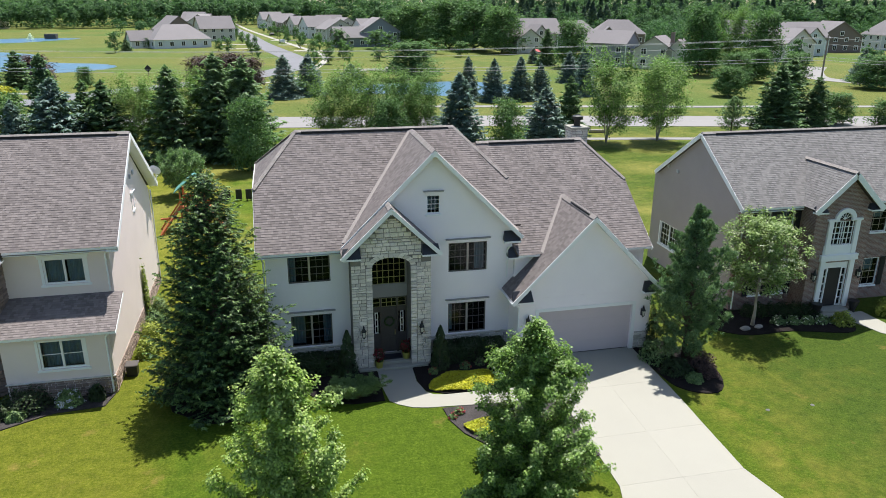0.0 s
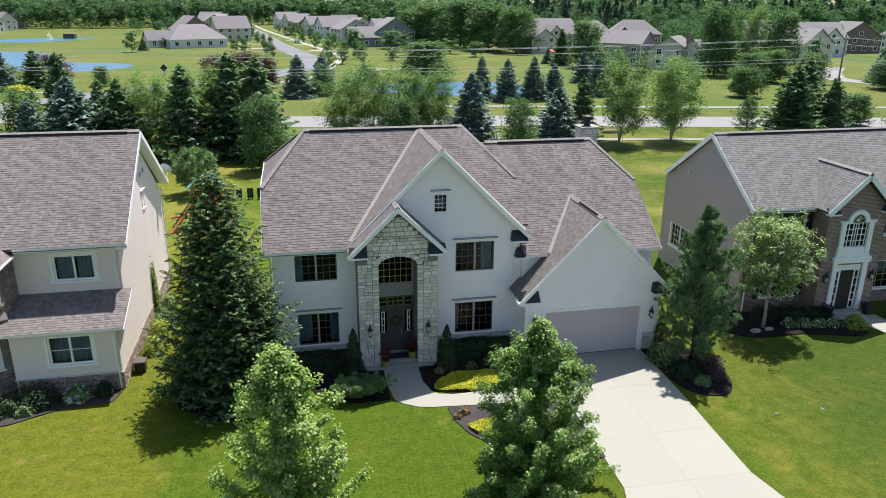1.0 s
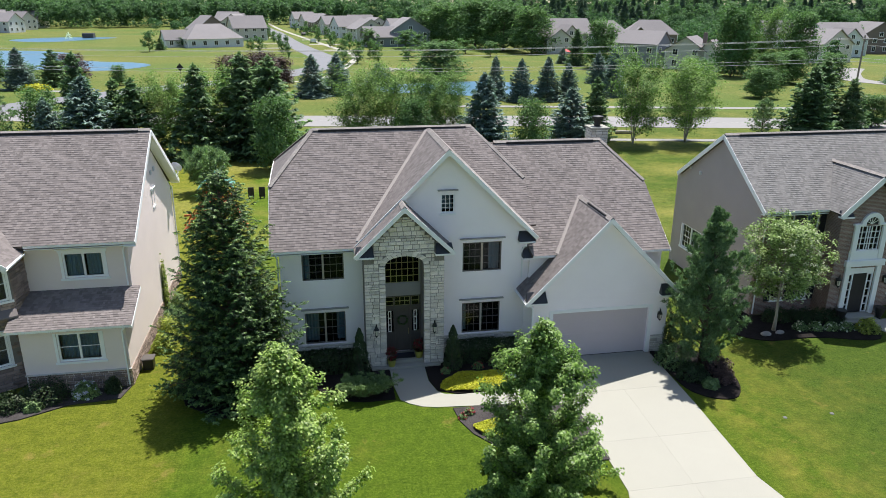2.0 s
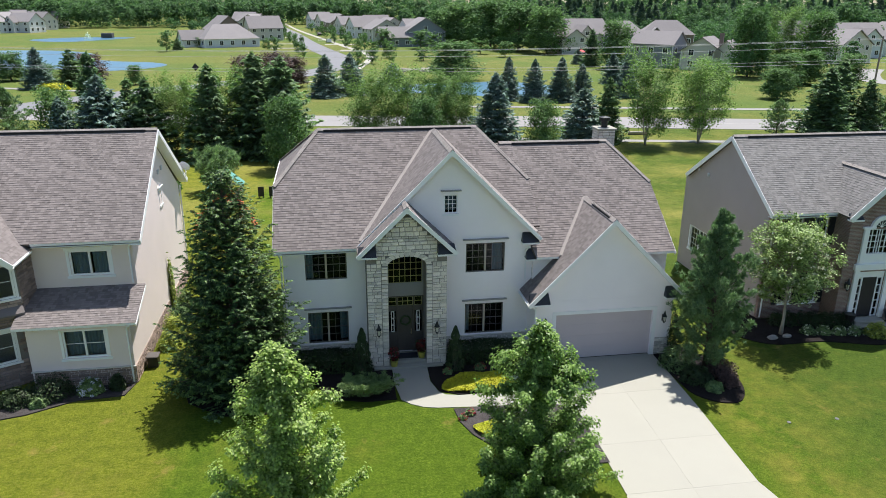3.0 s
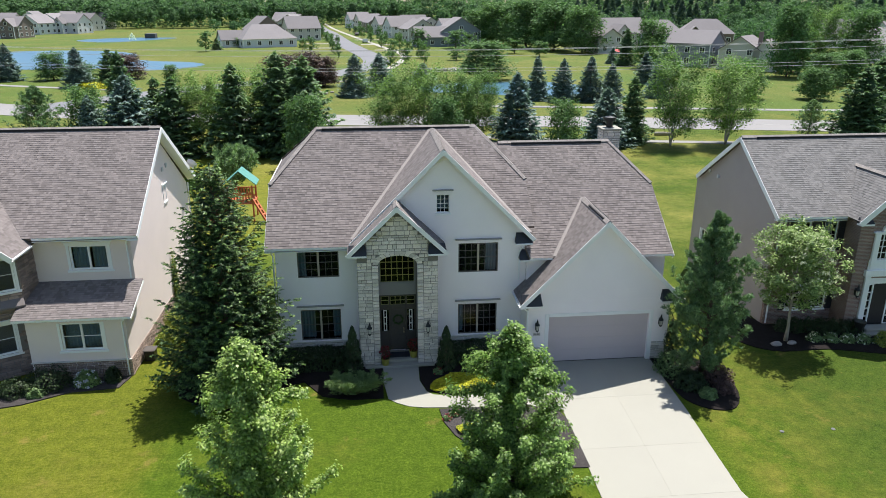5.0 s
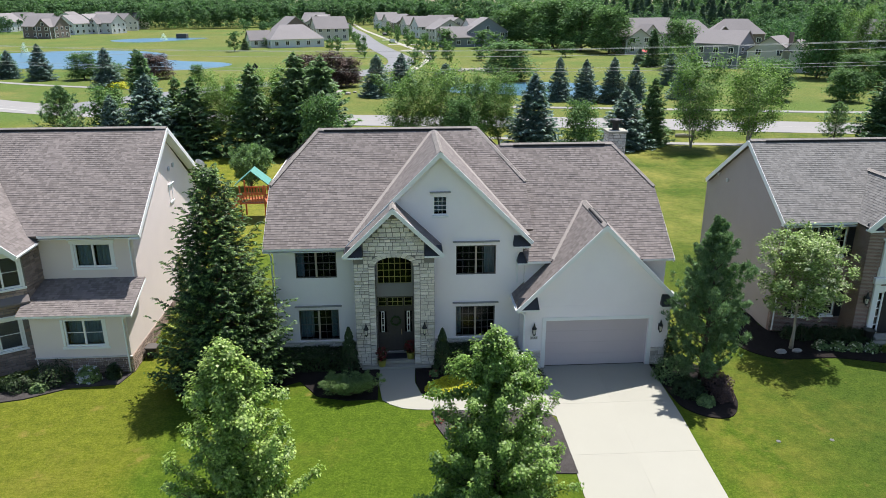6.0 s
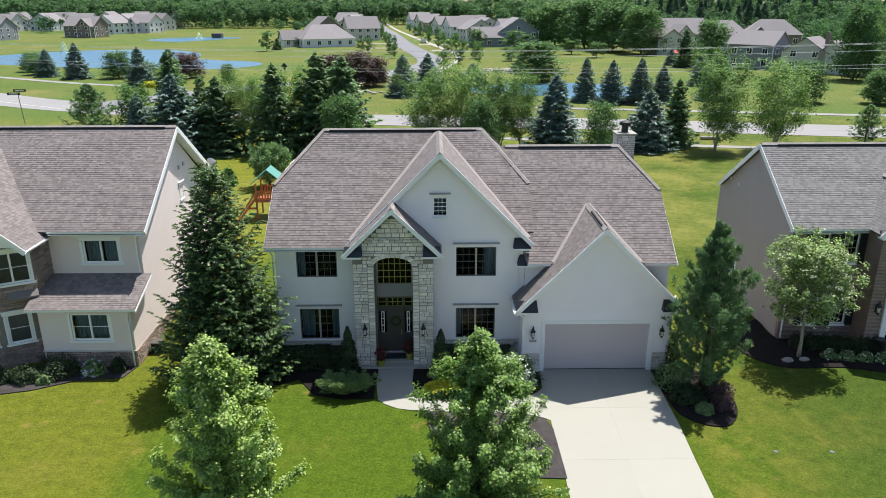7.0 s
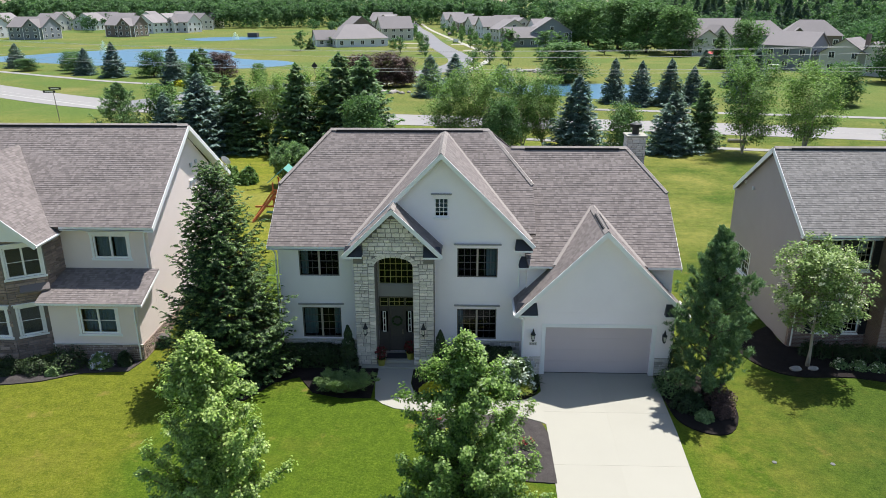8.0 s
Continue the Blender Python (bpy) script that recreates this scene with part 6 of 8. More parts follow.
def broad_tree(name, seed, height, crown, clear, leaves, leaf, limbs=26, lumps=7, shape=None, bark=None, mat=None, trunk=0.1, stems=1, per=34, spread=0.17, rise=0.6, droop=0.0):
    """Trunk, rising limbs with side twigs, and leaf clumps along the outer part of each limb. Returns (trunk mesh, leaf mesh)."""
    rng, rr = np.random.default_rng(seed), random.Random(seed)
    shape = shape or (lambda t: math.sin(math.pi * min(1, 0.12 + t * 0.9)) ** 0.8)
    wood, tips = Build(), []
    for st in range(stems):
        lean = Vector((rr.uniform(-1, 1), rr.uniform(-1, 1), 0)) * (0.16 * crown * (stems > 1))
        wob = [Vector((rr.uniform(-1, 1), rr.uniform(-1, 1), 0)) * 0.03 * height * 0.25 for _ in range(7)]
        line = [lean * (0.3 + 2.2 * k / 6) * (k > 0) + wob[k] * (k > 0) + Vector((0, 0, height * 0.93 * k / 6 * (1 if st == 0 else rr.uniform(0.8, 0.95)))) for k in range(7)]
        radii = [trunk * (1 - 0.9 * k / 6) * (1 if stems == 1 else 0.7) for k in range(7)]
        radii[0] *= 1.35
        wood.tube(line, radii, 8)
        count = limbs // stems
        for i in range(count):
            t = (i + rr.random() * 0.8) / count
            z = clear + (height * 0.95 - clear) * t
            f = min(5.999, z / (height * 0.93) * 6)
            k = int(f)
            root = line[k].lerp(line[k + 1], f - k)
            root.z = min(root.z, z)
            a = i * 2.399 + rr.uniform(-0.5, 0.5)
            reach = crown * shape(t) * rr.uniform(0.78, 1.06)
            lift = reach * (rise + 0.5 * t) * rr.uniform(0.7, 1.2)
            end = root + Vector((math.cos(a) * reach, math.sin(a) * reach, lift - droop * reach))
            bend = root.lerp(end, 0.5) + Vector((rr.uniform(-0.1, 0.1) * reach, rr.uniform(-0.1, 0.1) * reach, -0.08 * reach + droop * 0.4 * reach))
            wood.tube([root, bend, end], [trunk * 0.32 * (1.1 - t), trunk * 0.2 * (1.1 - t), trunk * 0.06], 5, False)
            for j in range(lumps):
                s = 0.35 + 0.7 * (j + rr.random()) / lumps
                p = root.lerp(bend, min(1, s * 2)) if s < 0.5 else bend.lerp(end, (s - 0.5) * 2)
                wide = reach * 0.17 * (1.25 - s * 0.6)
                tips.append(p + Vector((rr.gauss(0, wide), rr.gauss(0, wide), rr.gauss(0, wide * 0.6) + 0.05)))
    top = Vector((line[-1].x, line[-1].y, height * 0.95))
    tips += [top + Vector((rr.gauss(0, 0.1), rr.gauss(0, 0.1), rr.uniform(-0.5, 0.3))) * (crown / 2.3) for _ in range(6)]
    pts = np.array([tuple(p) for p in tips])
    pts = pts[pts[:, 2] > clear * 0.55]
    lv = clump_leaves(rng, pts, max(1, leaves // len(pts)), spread * crown / 2.3, leaf, leaf * 0.72, centre=np.array([0, 0, height * 0.35]))
    return wood.mesh(name + "_trunk", True), quads_mesh(name + "_leaves", lv)


def conifer(name, seed, height, radius, whorls, boughs, sprigs, sprig, base=0.25, sag=0.25, tip_up=0.15, power=0.9, ragged=0.18, wide=0.32):
    """Whorls of drooping boughs with flat sprays of needles."""
    rng, rr = np.random.default_rng(seed), random.Random(seed)
    wood = Build()
    wood.tube([(0, 0, 0), (0, 0, height * 0.4), (0, 0, height * 0.99)], [height * 0.018, height * 0.012, 0.01], 7)
    C, F, A = [], [], []
    for w in range(whorls):
        t = (w + rr.random() * 0.6) / whorls
        z = base + (height * 0.985 - base) * t
        r = radius * (1 - t) ** power + 0.06
        n = max(3, int(boughs * (0.45 + 0.55 * (1 - t))))
        for i in range(n):
            a = 2 * math.pi * (i + rr.random() * 0.7) / n + w * 1.1
            ln = r * rr.uniform(1 - ragged * 1.6, 1 + ragged)
            d = np.array([math.cos(a), math.sin(a), 0.0])
            s_ = np.array([-d[1], d[0], 0.0])
            rise = (0.55 * t - sag * (1 - t))
            if i % 3 == 0 and ln > 0.5:
                e = d * ln * 0.85
                wood.tube([(0, 0, z), (e[0] * 0.5, e[1] * 0.5, z + ln * 0.45 * rise - 0.02), (e[0], e[1], z + ln * 0.85 * rise)], [0.02 + 0.006 * ln, 0.015, 0.005], 4, False)
            m = max(4, int(sprigs * (0.25 + 0.75 * ln / radius)))
            u = rng.uniform(0.12, 1.0, m) ** 0.75
            lat = rng.uniform(-1, 1, m) * (1.08 - u) * ln * wide * 1.5
            zz = z + ln * (rise * u + tip_up * u * u) + rng.normal(0, 0.035, m) * ln * 0.6 - np.abs(lat) * 0.25
            c = d * (u * ln)[:, None] + s_ * lat[:, None]
            c[:, 2] = zz
            C.append(c)
            F.append(np.array([0, 0, 1.0]) + rng.normal(0, 0.4, (m, 3)) + d * 0.25)
            A.append(d * 0.75 + s_ * (np.sign(lat) * 0.7)[:, None] + rng.normal(0, 0.25, (m, 3)) + np.array([0, 0, -0.12 + tip_up]))
    # leader
    m = 14
    c = np.zeros((m, 3))
    c[:, 2] = height * rng.uniform(0.955, 1.0, m)
    C.append(c)
    F.append(rng.normal(0, 1, (m, 3)))
    A.append(rng.normal(0, 0.5, (m, 3)) + np.array([0, 0, 1.0]))
    C, F, A = np.concatenate(C), np.concatenate(F), np.concatenate(A)
    C[:, 2] = np.maximum(C[:, 2], 0.05)
    lv = leaf_quads(rng, C, F, A, sprig, sprig * 0.38, 0.5)
    return wood.mesh(name + "_trunk", True), quads_mesh(name + "_needles", lv)


def tufted_pine(name, seed, height, radius, tufts, needles, needle):
    """A soft pine: rising boughs set with brushes of long needles."""
    rng, rr = np.random.default_rng(seed), random.Random(seed)
    wood, pts, dirs = Build(), [], []
    wood.tube([(0, 0, 0), (0.05, 0, height * 0.5), (0, 0, height * 0.98)], [0.13, 0.08, 0.015], 8)
    n = 78
    for i in range(n):
        t = (i + rr.random()) / n
        z = 0.05 * height * 0.4 + (height - 0.5) * t
        r = radius * (min(1.0, 0.72 + 1.4 * t) * (1 - 0.97 * max(0.0, (t - 0.1) / 0.9) ** 1.45)) * rr.uniform(0.62, 1.15) + 0.06
        a = i * 2.399 + rr.uniform(-0.4, 0.4)
        end = Vector((math.cos(a) * r, math.sin(a) * r, min(height * 0.985, z + r * rr.uniform(0.6, 1.25))))
        root = Vector((0, 0, z))
        mid = root.lerp(end, 0.55) - Vector((0, 0, 0.12 * r))
        wood.tube([root, mid, end], [0.03, 0.02, 0.007], 4, False)
        for j in range(max(3, int(tufts / n))):
            s = 0.3 + 0.75 * rr.random()
            p = root.lerp(mid, min(1, s / 0.55)) if s < 0.55 else mid.lerp(end, (s - 0.55) / 0.45)
            w = 0.16 * r * (1.3 - s)
            pts.append(p + Vector((rr.gauss(0, w), rr.gauss(0, w), rr.gauss(0, w * 0.7) + 0.08)))
            dirs.append(Vector((math.cos(a) * 0.4, math.sin(a) * 0.4, 1.0)))
    for j in range(14):
        pts.append(Vector((rr.gauss(0, 0.09), rr.gauss(0, 0.09), height * rr.uniform(0.93, 1.0))))
        dirs.append(Vector((0, 0, 1)))
    p = np.repeat(np.array([tuple(q) for q in pts]), needles, 0)
    d = np.repeat(np.array([tuple(q) for q in dirs]), needles, 0)
    along = unit(d + rng.normal(0, 0.55, d.shape))
    facing = rng.normal(0, 1, d.shape)
    c = p + along * needle * 0.5
    return wood.mesh(name + "_trunk", True), quads_mesh(name + "_needles", leaf_quads(rng, c, facing, along, needle, needle * 0.13, 0.2))


def plant(name, x, y, meshes, mats, label, category, group="", turn=0.0, scale=1.0, parts=("trunk", "crown")):
    ob = thing(name, 0, 0, 0, label, category, group)
    for p, me, mt in zip(parts, meshes, mats):
        part(p, me, mt, ob)
    ob.location = (x, y, 0)
    ob.rotation_euler = (0, 0, turn)
    ob.scale = (scale, scale, scale) if not isinstance(scale, tuple) else scale
    return ob


def again(ob, x, y, turn, scale):
    s = scale if isinstance(scale, tuple) else (scale, scale, scale)
    m = Matrix.Translation((x, y, 0)) @ Matrix.Rotation(turn, 4, "Z") @ Matrix.Diagonal((s[0] / ob.scale[0], s[1] / ob.scale[1], s[2] / ob.scale[2], 1))
    return copy_thing(ob, m)


def maple(name, seed, height, profile, limbs, shoots, per, size, trunk=0.1, clear=0.6, uneven=0.5):
    """A forked young maple: limbs of uneven reach with gaps between them, each carrying shoots that end in a rosette of leaves. profile: (height share, radius) pairs."""
    rng, rr = np.random.default_rng(seed), random.Random(seed)
    hs, rs = zip(*profile)
    wood, tuft, heading, full = Build(), [], [], []
    fork = height * 0.5
    bole = [Vector((rr.uniform(-0.05, 0.05) * (k > 0), rr.uniform(-0.05, 0.05) * (k > 0), fork * k / 4)) for k in range(5)]
    wood.tube(bole, [trunk * 1.3] + [trunk * (1 - 0.12 * k) for k in range(1, 5)], 8)
    leaders = []
    for k, share in enumerate((0.975, 0.9, 0.86, 0.81)):
        a = 1.1 + k * 1.75 + rr.uniform(-0.3, 0.3)
        off = 0.0 if k == 0 else 0.4 + 0.1 * k
        tip = Vector((math.cos(a) * off, math.sin(a) * off, height * share))
        mid = bole[-1].lerp(tip, 0.5) + Vector((math.cos(a), math.sin(a), 0)) * off * 0.18
        wood.tube([bole[-1] - Vector((0, 0, 0.3 * k)), mid, tip], [trunk * 0.5, trunk * 0.3, 0.01], 6, False)
        leaders.append((mid, tip))

    def shoot(p, go, ln):
        wood.tube([p, p + go * ln], [0.007, 0.003], 3, False)
        tuft.append(p + go * ln)
        heading.append(go)
        full.append(1.0)
        if ln > 0.24:
            tuft.append(p + go * ln * 0.55)
            heading.append(go)
            full.append(0.7)
    for k in range(60):
        a = rr.uniform(0, 6.283)
        shoot(Vector((0, 0, clear + (fork - clear) * (0.3 + 0.75 * rr.random()))), Vector((math.cos(a), math.sin(a), 0.6)).normalized(), rr.uniform(0.3, 0.7))
    for i in range(limbs):
        t = 0.04 + 0.94 * (i + rr.random()) / limbs
        a = i * 2.399 + rr.uniform(-0.3, 0.3)
        swell = noise.noise(Vector((math.cos(a) * 0.9 + seed, math.sin(a) * 0.9, t * 4.5)))
        reach = float(np.interp(t, hs, rs)) * min(1.2, max(0.36, 0.86 + uneven * 1.5 * swell)) * rr.uniform(0.85, 1.08)
        z1 = height * t
        z0 = max(clear * rr.uniform(0.7, 1.0), z1 - reach * (0.6 + 0.7 * t))
        if t > 0.6:
            mid, tip = leaders[i % 4]
            root = mid.lerp(tip, min(0.95, max(0.0, (z0 - mid.z) / (tip.z - mid.z))))
        else:
            root = Vector((0, 0, z0))
        end = Vector((math.cos(a) * reach, math.sin(a) * reach, max(z1, root.z + 0.12)))
        bend = root.lerp(end, 0.55) + Vector((0, 0, -0.1 * reach))
        wood.tube([root, bend, end], [trunk * 0.3 * (1.1 - t), trunk * 0.18 * (1.1 - t), 0.008], 5, False)
        d = (end - bend).normalized()
        count = max(3, int(shoots * (0.3 + 0.7 * reach / max(rs))))
        for j in range(count):
            s = 0.16 + 0.84 * ((j + rr.random()) / count) ** 0.75
            p = root.lerp(bend, s / 0.55) if s < 0.55 else bend.lerp(end, (s - 0.55) / 0.45)
            go = (d * 0.9 + Vector((rr.gauss(0, 0.6), rr.gauss(0, 0.6), rr.gauss(0.45, 0.35)))).normalized()
            shoot(p, go, rr.choice((0.14, 0.2, 0.28, 0.38, 0.55)) * (0.55 + 0.45 * reach / max(rs)))
        shoot(end, d, 0.14)
    for mid, tip in leaders:
        for j in range(44):
            u = (j + rr.random()) / 44
            a = rr.uniform(0, 6.283)
            p = bole[-1].lerp(mid, u / 0.4) if u < 0.4 else mid.lerp(tip, (u - 0.4) / 0.6)
            shoot(p, Vector((math.cos(a), math.sin(a), 0.8)).normalized(), rr.uniform(0.2, 0.5) * (1.2 - 0.7 * u))
        shoot(tip, Vector((0, 0, 1)), 0.16)
    n = np.maximum(5, (np.array(full) * per * rng.uniform(0.7, 1.25, len(full))).astype(int))
    P = np.repeat(np.array([tuple(p) for p in tuft]), n, 0)
    D = np.repeat(np.array([tuple(p) for p in heading]), n, 0)
    ang = rng.uniform(0, 6.283, len(P))
    ref = np.where(np.abs(D[:, 2:3]) < 0.9, np.array([[0, 0, 1.0]]), np.array([[1.0, 0, 0]]))
    e1 = unit(np.cross(D, ref))
    e2 = np.cross(D, e1)
    ray = e1 * np.cos(ang)[:, None] + e2 * np.sin(ang)[:, None]
    C = P - D * rng.uniform(-0.06, 0.26, (len(P), 1)) + ray * rng.uniform(0.03, 0.21, (len(P), 1))
    lv = leaf_quads(rng, C, D * 0.8 + np.array([0, 0, 0.55]) + rng.normal(0, 0.35, C.shape), ray + D * 0.25 + np.array([0, 0, -0.3]), size, size * 0.82, 0.3)
    return wood.mesh(name + "_trunk", True), quads_mesh(name + "_leaves", lv)


def spruce(name, seed, height, radius, whorls, boughs, base=0.35, power=0.8, sprig=0.15):
    """Uneven whorls of boughs that sag and lift at the ends; twigs carry dark needles, their outer ends pale ones:
    fresh growth, with sunlit tips and a shaded inside put into the two colours. Returns (trunk, needles, pale tips).
    """
    rng, rr = np.random.default_rng(seed), random.Random(seed)
    wood = Build()
    wood.tube([(0, 0, 0), (0, 0, height * 0.4), (0, 0, height * 0.99)], [0.17, 0.1, 0.012], 8)
    old, fresh = ([], [], []), ([], [], [])
    for w in range(whorls):
        t = (w + rr.random() * 0.5) / whorls
        z = base + (height * 0.97 - base) * t
        r = radius * (1 - t) ** power * (0.93 + 0.1 * math.sin(w * 2.6)) + 0.1
        n = max(4, int(boughs * (0.4 + 0.6 * (1 - t))))
        level = z
        for i in range(n):
            z = level + rr.uniform(-0.2, 0.2)
            a = 2 * math.pi * (i + rr.random() * 0.8) / n + w * 1.1
            swell = 1 + 0.2 * noise.noise(Vector((math.cos(a) * 1.6, math.sin(a) * 1.6, t * 7 + seed)))
            ln = r * rr.choice((0.68, 0.82, 0.92, 0.98, 1.02)) * swell
            d = np.array([math.cos(a), math.sin(a), 0.0])
            s_ = np.array([-d[1], d[0], 0.0])
            slope = 0.8 * t - 0.16 * (1 - t) + rr.uniform(-0.14, 0.14)

            def at(u):
                return z + ln * (slope * u + 0.3 * u * u * u)
            if ln > 0.4:
                wood.tube([(0, 0, z), tuple(d * ln * 0.5 + np.array([0, 0, at(0.5)])), tuple(d * ln * 0.95 + np.array([0, 0, at(0.95)]))], [0.012 + 0.007 * ln, 0.012, 0.004], 4, False)
            twigs = max(4, int(11 * ln / radius + 5))
            for k in range(twigs + 1):
                u = 1.0 if k == twigs else 0.2 + 0.78 * ((k + rr.random()) / twigs) ** 0.75
                sg = -1 if k % 2 else 1
                tl = (0.38 * ln * (1.1 - u) + 0.2) * rr.uniform(0.7, 1.25)
                go = d * 0.85 + s_ * (0.0 if k == twigs else 0.8 * sg) + np.array([0, 0, rr.uniform(-0.35, 0.6)])
                go = go / np.linalg.norm(go)
                m = max(9, int(tl * 46))
                v = rng.uniform(0, 1, m)
                c = d * (u * ln) + np.array([0, 0, at(u)]) + go * (v * tl)[:, None]
                c[:, 2] -= 0.08 * (v * tl) - 0.02
                across = np.cross(go, np.array([0, 0, 1.0]))
                sd = rng.choice([-1.0, 0.0, 1.0], m)
                al = go * 0.9 + across * (sd * 0.75)[:, None] + rng.normal(0, 0.2, (m, 3)) + np.array([0, 0, 0.18])
                fc = np.array([0, 0, 1.0]) + d * 0.3 + rng.normal(0, 0.4, (m, 3))
                c = c + al * sprig * 0.35
                outer_end = (v > 0.62) & (u > 0.5)
                for sel, bag in ((~outer_end, old), (outer_end, fresh)):
                    bag[0].append(c[sel])
                    bag[1].append(fc[sel])
                    bag[2].append(al[sel])
    m = 60
    c = np.zeros((m, 3))
    c[:, 2] = height * rng.uniform(0.92, 1.0, m)
    old[0].append(c)
    old[1].append(rng.normal(0, 1, (m, 3)))
    old[2].append(rng.normal(0, 0.55, (m, 3)) + np.array([0, 0, 1.0]))
    out = []
    for nm, bag in (("needles", old), ("new_growth", fresh)):
        C, F, A = (np.concatenate(x) for x in bag)
        C[:, 2] = np.maximum(C[:, 2], 0.06)
        out.append(quads_mesh(f"{name}_{nm}", leaf_quads(rng, C, F, A, sprig, sprig * 0.36, 0.5)))
    return wood.mesh(name + "_trunk", True), *out


MAPLE_1 = ((0.0, 1.7), (0.1, 2.05), (0.28, 2.05), (0.36, 1.8), (0.45, 1.55), (0.58, 1.55), (0.72, 1.28), (0.85, 0.85), (0.94, 0.4), (1.0, 0.12))
MAPLE_2 = ((0.0, 2.0), (0.1, 2.45), (0.32, 2.6), (0.5, 2.35), (0.66, 1.75), (0.8, 1.05), (0.92, 0.32), (1.0, 0.08))
plant("maple_tree", -1.9, 19.9, maple("maple_a", 5, 7.0, MAPLE_1, 118, 13, 27, 0.102, uneven=0.46), (M["bark"], M["maple"]), "young maple with fresh light green leaves on the lawn", "tree", "front lawn maples", 0.6)
plant("maple_tree", 6.6, 20.7, maple("maple_b", 9, 6.75, MAPLE_2, 140, 15, 27, 0.102, 0.11, uneven=0.54), (M["bark"], M["maple_deep"]), "young maple with dense deep green leaves beside the driveway", "tree", "front lawn maples", 2.1)
plant("spruce_tree", -4.55, 30.2, spruce("spruce", 3, 10.2, 3.3, 46, 14, power=0.78), (M["bark"], M["spruce"], M["spruce_tip"]), "tall dark green spruce between two houses", "tree", parts=("trunk", "crown", "new_growth"))
plant("pine_tree", 17.25, 28.6, tufted_pine("pine", 4, 7.9, 1.9, 5000, 15, 0.21), (M["bark"], M["pine"]), "soft-needled green pine beside the driveway", "tree")
fl = broad_tree("lilac", 14, 5.75, 2.0, 1.75, 19000, 0.115, 50, 10, lambda t: 0.72 + 0.42 * math.sin(math.pi * (0.1 + 0.8 * t)) - 0.62 * t ** 2.5, trunk=0.085, stems=1, spread=0.14)
lt = plant("flowering_tree", 23.1, 31.5, fl, (M["bark_pale"], M["blossom_leaf"]), "small pale-leaved tree with cream blossom before brick house", "tree", turn=1.0)
rng = np.random.default_rng(77)
th = rng.uniform(0, 2 * np.pi, 150)
hz = rng.uniform(0, 1, 150)
rad = 1.95 * np.sqrt(np.maximum(0.05, 1 - ((hz - 0.45) / 0.62) ** 2)) * rng.uniform(0.75, 1.05, 150)
pts = np.stack([23.1 + rad * np.cos(th), 31.5 + rad * np.sin(th), 2.2 + 3.7 * hz], 1)
bl = clump_leaves(rng, pts, 9, 0.07, 0.09, 0.08, 0.7, np.array([23.1, 31.5, 3.5]))
part("blossom", quads_mesh("blossom", bl), M["blossom"], lt).matrix_parent_inverse = (Matrix.Translation((23.1, 31.5, 0)) @ Matrix.Rotation(1.0, 4, "Z")).inverted()

# shrubs by the houses


def shrub(name, x, y, rx, ry, h, n, leaf, mat, label, category="shrub", group="", seed=1, flowers=None, z0=0.03, box=False, upright=0.5, z_sink=0.0):
    """A low plant: leaves over a rounded or clipped body, on short stems."""
    rng = np.random.default_rng(seed)
    ob = thing(name, x, y, 0.0, label, category, group)
    if box:
        u = rng.uniform(-1, 1, (n, 3))
        face = rng.choice(3, n, p=[0.2, 0.4, 0.4])
        sg = rng.choice([-1, 1], n)
        u[np.arange(n), face] = sg * rng.uniform(0.9, 1.02, n)
        u[:, 2] = np.where(face == 2, np.abs(u[:, 2]), u[:, 2])
        c = u * np.array([rx, ry, h / 2]) + np.array([x, y, h / 2])
        out = np.zeros((n, 3))
        out[np.arange(n), face] = np.where(face == 2, 1, sg)
    else:
        d = sphere_dirs(rng, n)
        d[:, 2] = np.abs(d[:, 2])
        lump = 1 + 0.16 * np.sin(d[:, 0] * 5 + seed) * np.cos(d[:, 1] * 6 + 2 * seed)
        c = d * (rng.uniform(0.7, 1.04, n) * lump)[:, None] * np.array([rx, ry, h]) + np.array([x, y, z0])
        out = d
    lv = leaf_quads(rng, c, out * 0.6 + np.array([0, 0, upright]) + rng.normal(0, 0.45, (n, 3)), out + rng.normal(0, 0.6, (n, 3)), leaf, leaf * 0.62)
    stems = Build()
    rr = random.Random(seed)
    for k in range(7):
        a = rr.uniform(0, 6.28)
        stems.tube([(x + 0.05 * math.cos(a), y + 0.05 * math.sin(a), 0), (x + rx * 0.5 * math.cos(a), y + ry * 0.5 * math.sin(a), h * 0.6)], [0.018, 0.008], 5, False)
    part("woody_base", stems, M["bark"], ob, kind="stuff")
    part("foliage", quads_mesh(name, lv), mat, ob)
    if flowers:
        fm, count, size = flowers
        d = sphere_dirs(rng, count)
        d[:, 2] = np.abs(d[:, 2])
        fp = d * np.array([rx, ry, h]) * 1.02 + np.array([x, y, z0])
        fv = clump_leaves(rng, fp, 12, size * 0.3, size * 0.55, size * 0.5, 0.5, np.array([x, y, 0]))
        part("bloom", quads_mesh("flowers", fv), fm, ob, kind="stuff")
    return ob


